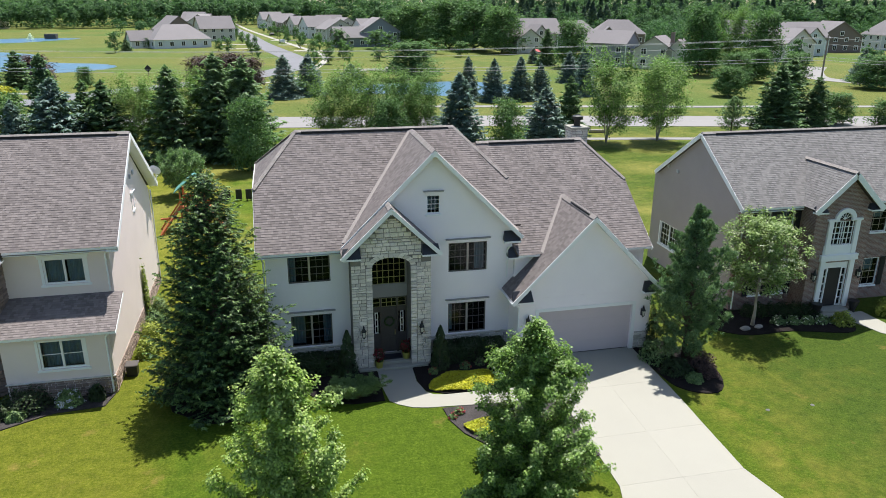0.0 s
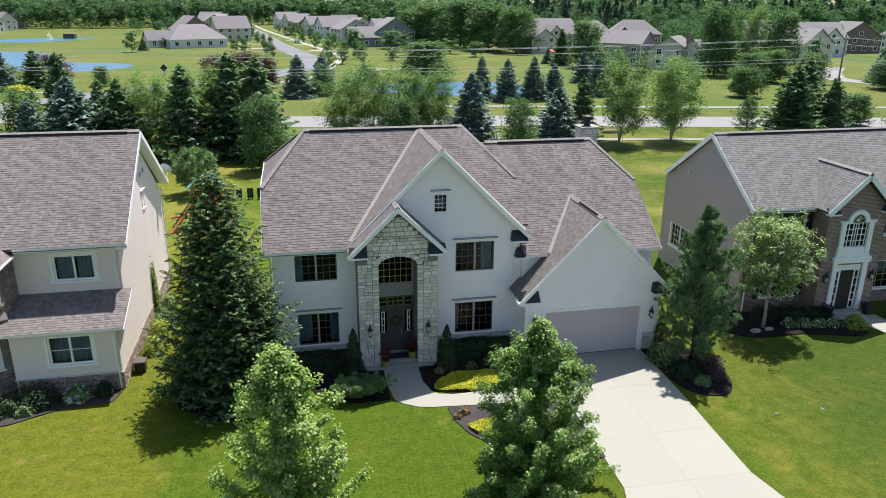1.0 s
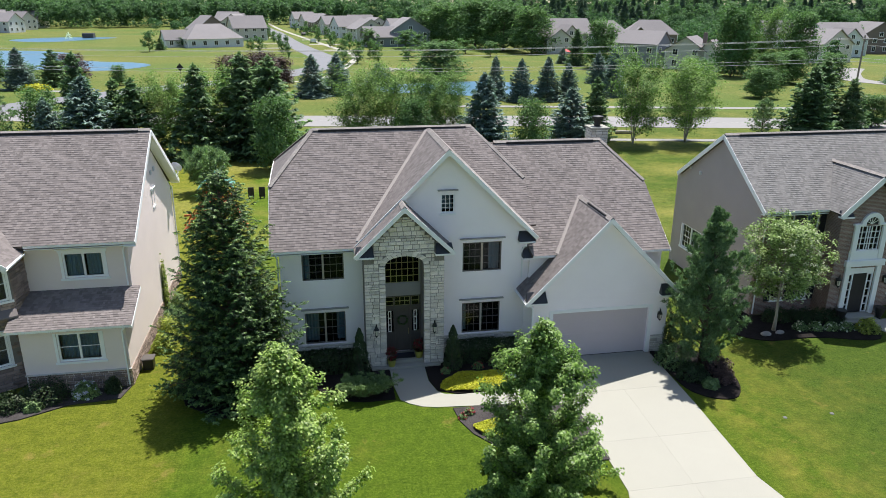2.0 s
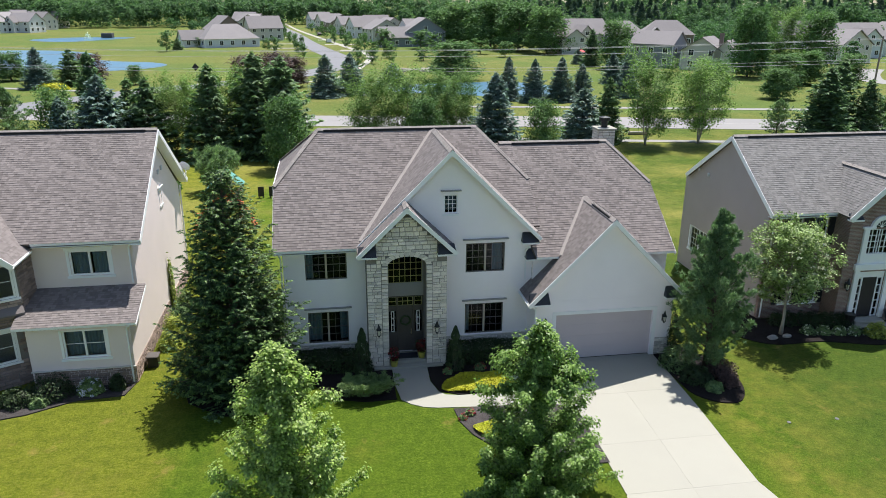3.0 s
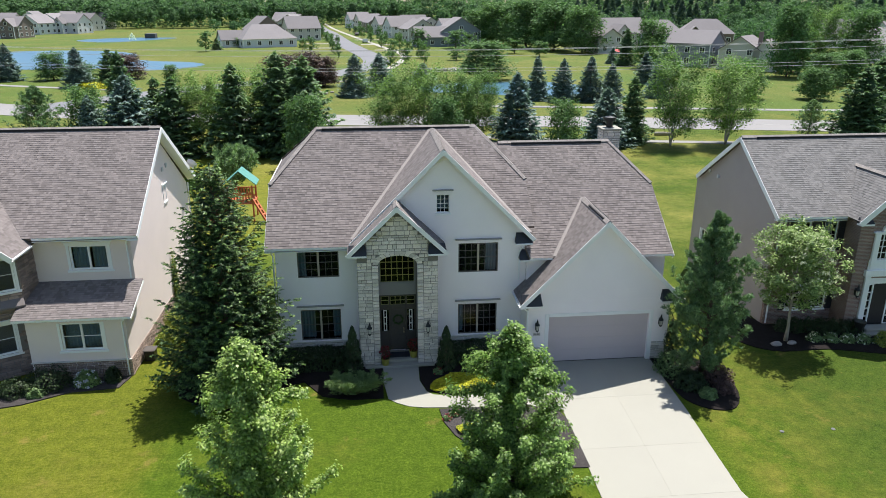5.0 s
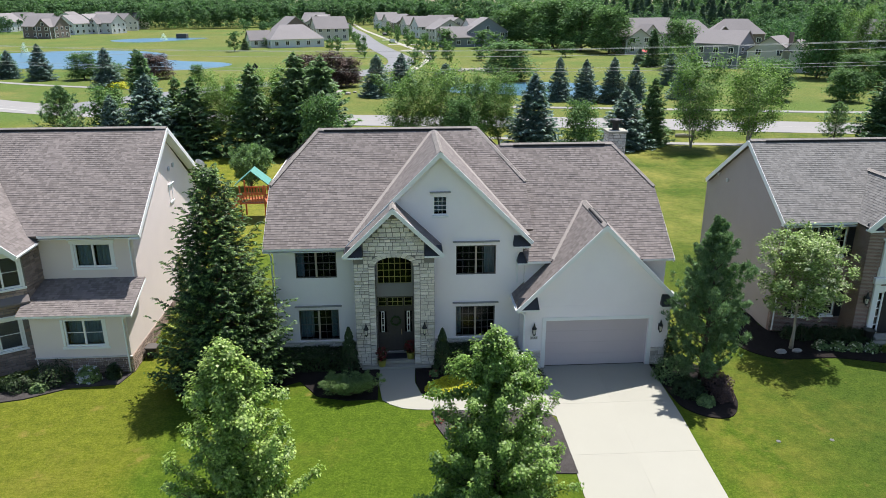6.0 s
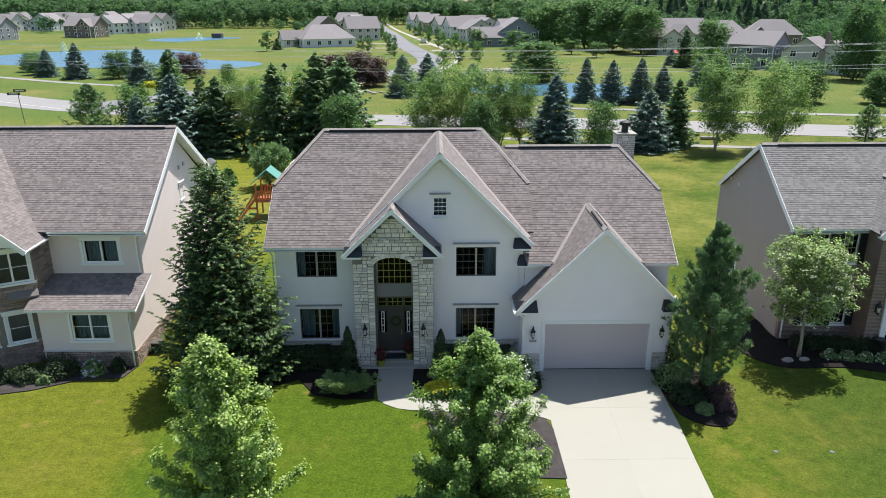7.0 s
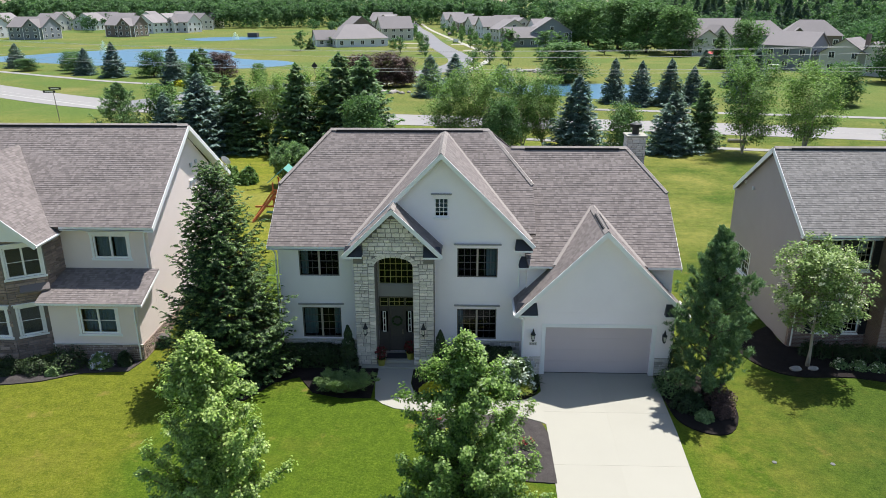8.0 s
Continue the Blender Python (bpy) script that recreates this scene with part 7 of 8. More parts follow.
def low(name, pts, h, n, leaf, mat, label, seed=1, category="ground cover"):
    """A spreading mat of small leaves inside an outline, kind stuff."""
    rng = np.random.default_rng(seed)
    P = np.array([tuple(p)[:2] for p in smooth_line([(*p, 0) for p in pts], 5, True)])
    lo, hi = P.min(0), P.max(0)
    q = rng.uniform(lo, hi, (n * 3, 2))
    inside = np.zeros(len(q), bool)
    for (x0, y0), (x1, y1) in zip(P, np.roll(P, -1, 0)):
        cross = ((y0 > q[:, 1]) != (y1 > q[:, 1])) & (q[:, 0] < (x1 - x0) * (q[:, 1] - y0) / (y1 - y0 + 1e-12) + x0)
        inside ^= cross
    q = q[inside][:n]
    z = h * (0.55 + 0.45 * np.sin(q[:, 0] * 3.1) * np.cos(q[:, 1] * 3.7)) * rng.uniform(0.5, 1.1, len(q)) + 0.06
    c = np.column_stack([q, z])
    lv = leaf_quads(rng, c, np.array([0, 0, 1.0]) + rng.normal(0, 0.5, c.shape), rng.normal(0, 1, c.shape) + np.array([0, 0, 0.3]), leaf, leaf * 0.6)
    return solo(name, quads_mesh(name, lv), mat, label, category, kind="stuff")


for x, rx, s in ((-1.75, 0.62, 1), (-0.6, 0.6, 2), (0.5, 0.6, 3), (6.0, 0.62, 4), (7.15, 0.6, 5), (8.25, 0.6, 6)):
    shrub("hedge_shrub", x, 31.15, rx, 0.62, 0.74 + 0.04 * (s % 3), 2600, 0.09, M["hedge"], "dark green clipped hedge along the house wall", "hedge", "clipped hedges", s, box=True)


def spire(x, y, h, r, seed):
    ob = shrub("arborvitae", x, y, r, r, h, 500, 0.1, M["hedge"], "tiered dark green clipped evergreen beside the entrance", "shrub", "entrance evergreens", seed)
    rng = np.random.default_rng(seed)
    t = rng.uniform(0, 1, 2400)
    a = rng.uniform(0, 6.283, 2400)
    tier = np.interp(t, (0, 0.08, 0.24, 0.29, 0.36, 0.46, 0.51, 0.57, 0.66, 0.71, 0.8, 1.0), (0.8, 1.0, 0.95, 0.6, 0.85, 0.8, 0.48, 0.66, 0.62, 0.36, 0.42, 0.06))
    rad = r * tier * rng.uniform(0.82, 1.03, 2400) + 0.01
    c = np.column_stack([x + rad * np.cos(a), y + rad * np.sin(a), 0.05 + h * t])
    d = np.column_stack([np.cos(a), np.sin(a), np.full_like(a, 0.5)])
    me = quads_mesh("arborvitae", leaf_quads(rng, c, d + rng.normal(0, 0.4, c.shape), np.array([0, 0, 1.0]) + rng.normal(0, 0.4, c.shape), 0.11, 0.05))
    me.materials.append(M["hedge"])
    for ch in ob.children:
        if ch.name.startswith("foliage"):
            ch.data = me


spire(1.05, 30.5, 2.3, 0.46, 41)
spire(5.42, 30.3, 2.2, 0.46, 42)
jun = thing("juniper_shrub", 1.1, 28.3, 0.0, "spreading blue-green juniper at the bed's edge", "shrub")
JM = tufted_pine("juniper", 51, 1.0, 1.3, 1700, 13, 0.19)
for nm, me, mt in zip(("woody_base", "foliage"), JM, (M["bark"], M["juniper"])):
    part(nm, me, mt, jun, m=Matrix.Translation((1.1, 28.3, 0)) @ Matrix.Diagonal((1.12, 0.64, 0.75, 1)))
shrub("hydrangea", 8.75, 29.0, 1.0, 0.75, 1.55, 5200, 0.13, M["juniper"], "hydrangea bush full of white flower heads", "shrub", seed=52, flowers=(M["white_flower"], 85, 0.2))


def tussock(x, y, h, r, n, mat, label, seed, group="ornamental grasses"):
    rng = np.random.default_rng(seed)
    a, t = rng.uniform(0, 6.283, n), rng.uniform(0.1, 1, n)
    mid = np.column_stack([x + r * 0.55 * t * np.cos(a), y + r * 0.55 * t * np.sin(a), h * (0.45 + 0.2 * (1 - t))])
    d = np.column_stack([np.cos(a) * t, np.sin(a) * t, 1.2 - t * 1.2])
    me = quads_mesh("ornamental_grass", leaf_quads(rng, mid, np.column_stack([-np.cos(a) * 0.3, -np.sin(a) * 0.3, np.ones(n)]) + rng.normal(0, 0.3, (n, 3)), d + rng.normal(0, 0.12, (n, 3)), h, 0.035, 0.3))
    return solo("ornamental_grass", me, mat, label, "grass", group)


tussock(9.05, 28.45, 0.75, 0.7, 500, M["lime"], "arching lime green ornamental grass", 61)
tussock(9.65, 29.1, 0.7, 0.55, 380, M["hedge"], "dark green ornamental grass beside the driveway", 62)
low("yellow_sedum", [(4.5, 28.45), (5.1, 29.3), (6.2, 29.7), (7.4, 29.5), (8.0, 28.9), (7.6, 28.05), (6.0, 27.95), (5.0, 28.1)], 0.16, 9000, 0.09, M["sedum"], "bright yellow low sedum carpet in the bed", 63)
low("yellow_sedum", [(5.3, 25.2), (6.1, 25.5), (7.1, 25.2), (7.4, 24.6), (6.6, 24.1), (5.7, 24.4)], 0.14, 4500, 0.09, M["sedum"], "bright yellow low sedum patch in the island bed", 64)
for x, y, s, fm, lab in ((5.35, 26.2, 0.22, "red", "small crimson flowers in the island bed"), (5.0, 25.9, 0.18, "red", "small crimson flowers in the island bed"), (9.1, 24.4, 0.35, "red", "red rose bush in the island bed"), (9.25, 23.0, 0.3, "juniper", "small green plant in the island bed"), (8.6, 25.3, 0.4, "lime", "small lime shrub in the island bed"),
                         (5.0, 29.9, 0.25, "red", "small crimson flowers in the dark bed"), (6.6, 30.1, 0.28, "red", "small crimson flowers in the dark bed"), (7.4, 30.3, 0.28, "purple", "low purple perennials in the dark bed"), (1.9, 29.7, 0.25, "purple", "low purple perennials beside the path")):
    shrub("perennial", x, y, s, s, s * 1.1, 320, 0.08, M["juniper"], lab, "flowers", "bed perennials", int(x * 100 + y), flowers=(M[fm], 10, 0.1) if fm in ("red", "purple") else None)
for k, x in enumerate((2.56, 3.93)):
    pot = thing("flower_pot", x, 31.05, 0.29, "mustard pot of crimson flowers beside the front door", "flower pot", "door pots")
    z = 0.14 if k == 0 else 0.29
    y = 30.78 if k == 0 else 31.2
    b = Build()
    b.lathe(x, y, [(0.15, z), (0.2, z + 0.3), (0.22, z + 0.34), (0.19, z + 0.34), (0.17, z + 0.28)], 14)
    part("pot", b, M["pot"], pot)
    rng = np.random.default_rng(70 + k)
    fp = sphere_dirs(rng, 60) * np.array([0.25, 0.22, 0.3]) + np.array([x, y, z + 0.62])
    part("leaves", quads_mesh("leaves", clump_leaves(rng, fp, 5, 0.05, 0.09, 0.06)), M["hedge"], pot)
    part("bloom", quads_mesh("flowers", clump_leaves(rng, fp * np.array([1, 1, 1.02]), 6, 0.04, 0.07, 0.06)), M["red"], pot, kind="stuff")
solo("door_mat", Build().box(2.75, 3.75, 31.15, 31.7, 0.302, 0.325, 0.008), M["shaded_return_and_mat"], "dark rectangular doormat before the front door", "doormat")
# right of the driveway, under the pine
for x, y, r, h, s, mt, lab in ((16.0, 28.9, 0.85, 1.15, 81, "juniper", "rounded green shrub under the pine"), (17.7, 27.9, 0.7, 0.85, 86, "purple", "dark purple barberry under the pine"), (16.3, 27.6, 0.75, 0.7, 82, "hedge", "dark rounded shrub under the pine"), (17.6, 27.0, 0.5, 0.55, 83, "purple", "dark purple barberry under the pine"), (16.7, 26.6, 0.4, 0.4, 84, "juniper", "low green shrub under the pine")):
    shrub("shrub", x, y, r, r, h, 1800, 0.1, M[mt], lab, "shrub", "shrubs under the pine", s)
for x, h in ((16.35, 2.2),):
    shrub("climbing_shrub", x, 30.2, 0.35, 0.3, h, 1200, 0.12, M["hedge"], "tall leafy climber at the garage corner", "shrub", seed=85)
# before the brick house
for k in range(7):
    x = 23.6 + k * 0.62
    shrub("shrub", x, 32.7 - 0.1 * k, 0.45, 0.45, 0.75, 900, 0.09, M["hedge"], "dark green shrub against the brick wall", "shrub", "shrubs at the brick house", 90 + k)
for k in range(5):
    shrub("perennial", 24.6 + k * 0.8, 31.4 - 0.15 * k, 0.42, 0.35, 0.45, 500, 0.09, M["juniper"], "green perennial with small pale flowers", "flowers", "perennials at the brick house", 100 + k, flowers=(M["white_flower"], 14, 0.08))
shrub("shrub", 28.0, 30.6, 0.6, 0.55, 0.75, 1100, 0.12, M["lime"], "lime green shrub beside the brick house's path", "shrub", seed=106)
shrub("shrub", 31.6, 31.2, 0.8, 0.7, 0.95, 1500, 0.12, M["lime"], "lime green shrub beside the brick house's door", "shrub", seed=107)
for x, y, s in ((22.35, 31.05, 0.22), (23.2, 31.1, 0.19)):
    rk = bmesh.new()
    bmesh.ops.create_icosphere(rk, subdivisions=2, radius=1)
    for v in rk.verts:
        v.co *= 1 + 0.22 * noise.noise(v.co * 1.4 + Vector((x, y, 0)))
        v.co = Vector((x + v.co.x * s * 1.3, y + v.co.y * s * 0.8, 0.12 + v.co.z * s * 0.6))
    me = bpy.data.meshes.new("boulder")
    rk.to_mesh(me)
    rk.free()
    solo("boulder", me, M["rock"], "pale rounded boulder in the mulch", "rock", "bed boulders")
# before the tan house
for x, y, r, h, s, mt, fl_ in ((-12.7, 30.4, 1.1, 0.95, 110, "hedge", None), (-13.9, 29.9, 0.8, 0.75, 111, "hedge", None), (-11.0, 30.45, 0.55, 0.7, 112, "juniper", (M["blue_flower"], 26, 0.14)), (-9.9, 30.6, 0.35, 0.75, 113, "hedge", None), (-12.9, 29.6, 0.4, 0.4, 114, "juniper", None), (-15.2, 29.8, 0.8, 0.7, 115, "hedge", None)):
    shrub("shrub", x, y, r, r * 0.8, h, 1700, 0.1, M[mt], "blue-flowered hydrangea before the tan house" if fl_ else "dark rounded shrub before the tan house", "shrub", "shrubs at the tan house", s, flowers=fl_)
for y, r, h, s in ((34.6, 0.55, 0.8, 120), (36.0, 0.6, 1.2, 121), (37.6, 0.6, 1.1, 122), (39.2, 0.5, 1.3, 123)):
    shrub("shrub", -8.45, y, r, r, h, 1300, 0.11, M["lime"] if s < 122 else M["juniper"], "lime green shrub along the tan house's side", "shrub", "shrubs beside the tan house", s)
shrub("climbing_vine", -9.08, 39.5, 0.14, 0.4, 3.1, 900, 0.13, M["lime"], "green vine climbing the tan house's side wall", "shrub", seed=125)

# ---- the back yard, the road and beyond ----
PROTO = {}
blue_meshes = [conifer(f"blue_spruce_{k}", 200 + k, 8.0, 2.5, 30, 14, 34, 0.42, 0.12, 0.22, 0.14, 0.8, 0.22, 0.42) for k in range(2)]
dark_meshes = [conifer(f"dark_conifer_{k}", 210 + k, 8.0, 2.0, 28, 13, 34, 0.42, 0.2, 0.2, 0.16, 0.74, 0.3, 0.42) for k in range(2)]
birch_meshes = [broad_tree(f"birch_{k}", 220 + k, 8.0, 2.9, 0.7, 11500, 0.2, 50, 8, lambda t: 0.62 + 0.36 * math.sin(math.pi * min(1, 0.2 + 0.6 * t)) - 0.2 * t, trunk=0.085, stems=5, spread=0.27, rise=1.0) for k in range(2)]
round_meshes = [broad_tree(f"round_{k}", 230 + k, 8.0, 3.0, 0.7, 7200, 0.34, 50, 9, lambda t: 0.75 + 0.3 * math.sin(math.pi * min(1, 0.25 + 0.6 * t)) - 0.35 * t * t, trunk=0.14, spread=0.32, rise=0.15) for k in range(3)]
small_meshes = [broad_tree(f"street_tree_{k}", 250 + k, 8.0, 3.0, 1.0, 800, 0.75, 12, 5, lambda t: 0.75 + 0.3 * math.sin(math.pi * min(1, 0.25 + 0.6 * t)) - 0.35 * t * t, trunk=0.14, spread=0.36) for k in range(3)]
pine_meshes = [tufted_pine("far_pine", 240, 8.0, 2.6, 1100, 9, 0.42)]
KINDS = {
    "blue": ("spruce_tree", blue_meshes, ("bark", "spruce_blue"), "blue-green spruce", 8.0, 2.5),
    "dark": ("conifer_tree", dark_meshes, ("bark", "conifer"), "dark green conifer", 8.0, 2.0),
    "birch": ("birch_tree", birch_meshes, ("bark_pale", "birch"), "many-stemmed light green birch", 8.0, 2.6),
    "round": ("leafy_tree", round_meshes, ("bark", "broad"), "broad-leaved green tree", 8.0, 3.0),
    "small": ("leafy_tree", small_meshes, ("bark", "broad"), "young green tree", 8.0, 3.0),
    "pine": ("pine_tree", pine_meshes, ("bark", "pine"), "loose-crowned pine", 8.0, 2.6),
    "purple": ("purple_tree", round_meshes, ("bark", "purple"), "purple-brown leaved tree", 8.0, 3.0),
}
count = {}


def tree(kind, x, y, h, r, where, group):
    name, meshes, mats, what, h0, r0 = KINDS[kind]
    i = count.get(kind, 0)
    count[kind] = i + 1
    k = i % len(meshes)
    r *= {"blue": 1.15, "dark": 1.08}.get(kind, 1.0)
    s = (r / r0, r / r0, h / h0)
    if (kind, k, group) not in PROTO:
        me = meshes[k]
        if kind == "purple":
            me = (me[0], me[1].copy())
            me[1].materials.clear()
        PROTO[(kind, k, group)] = plant(name, x, y, me, (M[mats[0]], M[mats[1]]), f"{what} {where}", "tree", group, i * 1.7, s)
        return
    again(PROTO[(kind, k, group)], x, y, i * 1.7, s)


G1 = "trees at the back of the yards"
W1 = "at the back of the yards"
for row in (("pine", -34.2, 84, 7.6, 3.2), ("round", -29.0, 84, 7.0, 2.2), ("blue", -27.6, 81, 7.0, 2.4), ("blue", -23.9, 82, 9.1, 3.8), ("dark", -26.8, 90, 10.9, 2.6), ("dark", -19.3, 83, 8.6, 3.1), ("dark", -21.7, 85, 8.5, 2.2),
            ("birch", -16.9, 84, 7.6, 2.1), ("birch", -14.8, 86, 7.0, 1.9), ("dark", -12.7, 82, 10.1, 3.1), ("birch", -10.6, 85, 8.0, 2.0), ("dark", -7.9, 83, 11.2, 3.7), ("dark", -4.9, 82, 10.9, 3.8), ("dark", -6.4, 86, 9.8, 3.0), ("round", -4.4, 75.5, 6.9, 2.15),
            ("birch", 4.2, 84, 7.3, 2.5), ("birch", 8.4, 84, 8.3, 2.8), ("round", 10.4, 80, 6.0, 2.0), ("birch", 13.0, 84, 7.7, 2.5), ("birch", 15.6, 86, 7.0, 2.0), ("blue", 19.0, 82, 8.9, 3.3), ("round", 22.9, 76, 6.0, 1.9),
            ("blue", 30.3, 84, 6.9, 3.1), ("dark", 34.2, 86, 7.9, 2.2), ("birch", 38.1, 83, 9.3, 3.0), ("birch", 45.0, 83, 8.6, 3.1), ("pine", 57.4, 86, 4.8, 2.1), ("dark", 63.9, 86, 8.8, 3.4), ("dark", 68.6, 90, 9.6, 3.2), ("dark", 71.6, 88, 7.0, 2.4), ("round", 77, 90, 4.2, 2.2), ("round", 82, 86, 3.6, 2.4)):
    tree(*row, W1, G1)
G2, W2 = "trees beyond the road", "beyond the road"
for row in (("blue", -0.2, 134.5, 7.4, 3.1), ("blue", 4.3, 137.5, 7.4, 3.0), ("blue", -84, 173, 6.2, 2.5), ("blue", -74.8, 168, 7.8, 2.9), ("round", -66, 169, 5.4, 3.2), ("round", -58.5, 166, 3.6, 2.5), ("blue", -55, 153, 7.8, 3.0), ("dark", -50.5, 158, 7.2, 3.0), ("purple", -50.5, 170, 5.0, 3.4), ("round", -38.5, 158.5, 3.6, 1.6), ("round", -104, 183, 2.8, 2.6), ("round", -94, 186, 4.2, 3.0), ("round", -88, 178, 3.6, 3.2), ("blue", -112, 192, 6.2, 2.8),
            ("blue", 31.6, 126.5, 7.4, 2.2), ("blue", 35.4, 123.4, 7.2, 2.5), ("blue", 40.2, 123.6, 7.5, 2.6), ("blue", 44.3, 124.6, 6.3, 2.3), ("blue", 13.5, 152, 4.4, 3.2), ("round", 27.5, 160, 7.6, 5.6), ("purple", -14.8, 146, 6.2, 3.3), ("purple", -9.8, 149, 6.4, 3.4), ("purple", -6.4, 151, 5.4, 2.6), ("dark", -7, 160, 3.8, 2.6), ("blue", 60, 150, 6.6, 2.4), ("blue", 70, 165, 7.0, 2.5), ("blue", 69.2, 199, 4.4, 1.8),
            ("round", 68.5, 124, 6.4, 3.4), ("round", 80.5, 122, 5.0, 2.9), ("round", 93, 140, 6.0, 3.6), ("round", 101, 144, 6.4, 3.6), ("round", 108, 140, 6.0, 3.4), ("blue", 54, 128, 7.5, 2.4), ("round", 97, 160, 14.6, 4.4), ("birch", 106.5, 163, 13.0, 4.2), ("round", 117, 165, 13.4, 4.6), ("round", 104, 170, 11.0, 3.6), ("dark", 96, 128, 6.4, 2.2), ("round", 118, 128, 6.0, 4.5), ("round", 128, 132, 6.0, 4.2), ("blue", 125, 140, 7.0, 3.0), ("round", 150, 150, 7.0, 5.0), ("round", 138, 118, 4.0, 3.2),
            ("round", 74, 184, 11.2, 4.2), ("dark", 70.5, 192, 9.6, 2.8), ("round", 52, 286, 14.4, 8.2), ("round", 60, 270, 15.6, 8.8), ("round", 66.5, 254, 15.2, 7.8), ("round", 72.5, 240, 13.6, 6.8), ("round", 46, 296, 12.0, 6.6), ("small", -52, 260, 5.6, 2.4), ("dark", -50, 268, 4.0, 2.0), ("round", -46, 285, 3.2, 3.0)):
    tree(*row, W2, G2)
G3, W3 = "estate street trees", "along the estate street"
rr = random.Random(88)
for k in range(13):
    y = 205 + k * 17
    cx = 4.0 - max(0, (y - 224)) * 0.108
    tree("small", cx + 14 + rr.uniform(-2, 2), y + rr.uniform(-5, 5), rr.uniform(3.2, 5.0), rr.uniform(1.1, 1.7), W3, G3)
    if y > 220:
        tree("small", cx - 9 + rr.uniform(-2, 2), y + rr.uniform(-5, 5), rr.uniform(3.0, 4.6), rr.uniform(1.0, 1.6), W3, G3)
    if k % 2:
        tree("small", cx + 7 + rr.uniform(-1, 1), y + 20, rr.uniform(3.2, 5), rr.uniform(1.2, 1.8), W3, G3)
for x, y, h, r in ((28, 215, 3.2, 2.4), (34, 268, 5.5, 4.0), (40, 276, 4.2, 2.6), (22, 278, 5.5, 3.4), (12.5, 205, 3.6, 1.9), (8, 188, 4.0, 1.8), (50, 240, 4.0, 3.0), (55, 226, 4.0, 2.4), (97, 185, 4.0, 2.6), (-20, 262, 3.4, 1.8), (-16, 250, 4.4, 1.9)):
    tree("small", x, y, h, r, W2, G2)


def woods(name, seed, spots, mat, leaf, per, label, spiky=False):
    """A far belt of trees as one mesh of leaf sprays over uneven, many-lobed crowns."""
    rng = np.random.default_rng(seed)
    C, out, L = [], [], []
    for x, y, h, r in spots:
        far = min(2.0, max(1.0, y / 420))
        m = int(per * rng.uniform(0.8, 1.2) / far ** 1.4)
        if spiky:
            t = rng.uniform(0, 1, m) ** 1.2
            a = rng.uniform(0, 6.283, m)
            rad = r * (1 - t) ** 0.8 * rng.uniform(0.5, 1.05, m)
            c = np.column_stack([x + rad * np.cos(a), y + rad * np.sin(a), h * (0.08 + 0.92 * t)])
            d = np.column_stack([np.cos(a), np.sin(a), np.full(m, 0.6)])
        else:
            lobes = sphere_dirs(rng, 13) * np.array([r * 0.62, r * 0.62, h * 0.3]) + np.array([x, y, h * 0.6])
            lr = rng.uniform(0.3, 0.5, 13) * r
            k = rng.integers(0, 13, m)
            d = sphere_dirs(rng, m)
            d[:, 2] = np.where(d[:, 2] < -0.2, -d[:, 2], d[:, 2])
            c = lobes[k] + d * (lr[k] * rng.uniform(0.75, 1.12, m))[:, None]
            low_ = rng.uniform(0, 1, m) < 0.12
            c[low_, 2] *= rng.uniform(0.1, 0.7, low_.sum())
        C.append(c)
        out.append(d)
        L.append(np.full(m, leaf * far))
    C, out, L = np.concatenate(C), np.concatenate(out), np.concatenate(L)
    C[:, 2] = np.maximum(C[:, 2], 0.2)
    lv = leaf_quads(rng, C, out * 0.95 + rng.normal(0, 0.28, C.shape) + np.array([0, 0, 0.5]), rng.normal(0, 1, C.shape), L, L * 0.8, 0.3)
    return solo(name, quads_mesh(name, lv), mat, label, "woodland", kind="stuff")


def edge_y(x):
    """How far off the front of the wood is."""
    return float(np.interp(x, (-520, -190, -168, -120, -85, -62, 0, 28, 44, 70, 110, 300, 640), (540, 545, 488, 466, 478, 520, 540, 470, 345, 305, 318, 345, 380))) + 6 * math.sin(x * 0.05)


rr = random.Random(99)
leafy, piney = [], []
for depth, step in ((0, 7.5), (8, 9), (18, 10), (30, 12), (45, 12), (65, 12), (92, 12), (125, 12), (170, 12), (230, 12), (300, 12)):
    x = -420.0
    while x < 900:
        y = edge_y(x) + depth + rr.uniform(-4, 4)
        if -0.66 * y < x < 1.04 * y:
            spot = (x + rr.uniform(-3, 3), y, rr.uniform(12.5, 17.0) + (0.05 * depth if x > 30 else 0.05 * min(depth, 150)), rr.uniform(4.2, 6.6))
            (piney if (82 < x < 150 and depth < 70 or 150 < x < 420 and depth in (18, 30, 92)) and rr.random() < 0.85 else leafy).append(spot)
        x += step * rr.uniform(0.7, 1.3)
piney = [(x, y, h + 1.5, r * 0.95) for x, y, h, r in piney]
woods("woodland", 301, leafy, M["wood"], 1.15, 560, "belt of dense leafy green woodland")
woods("pine_wood", 302, piney, M["wood_pine"], 1.4, 420, "belt of tall dark pines", True)
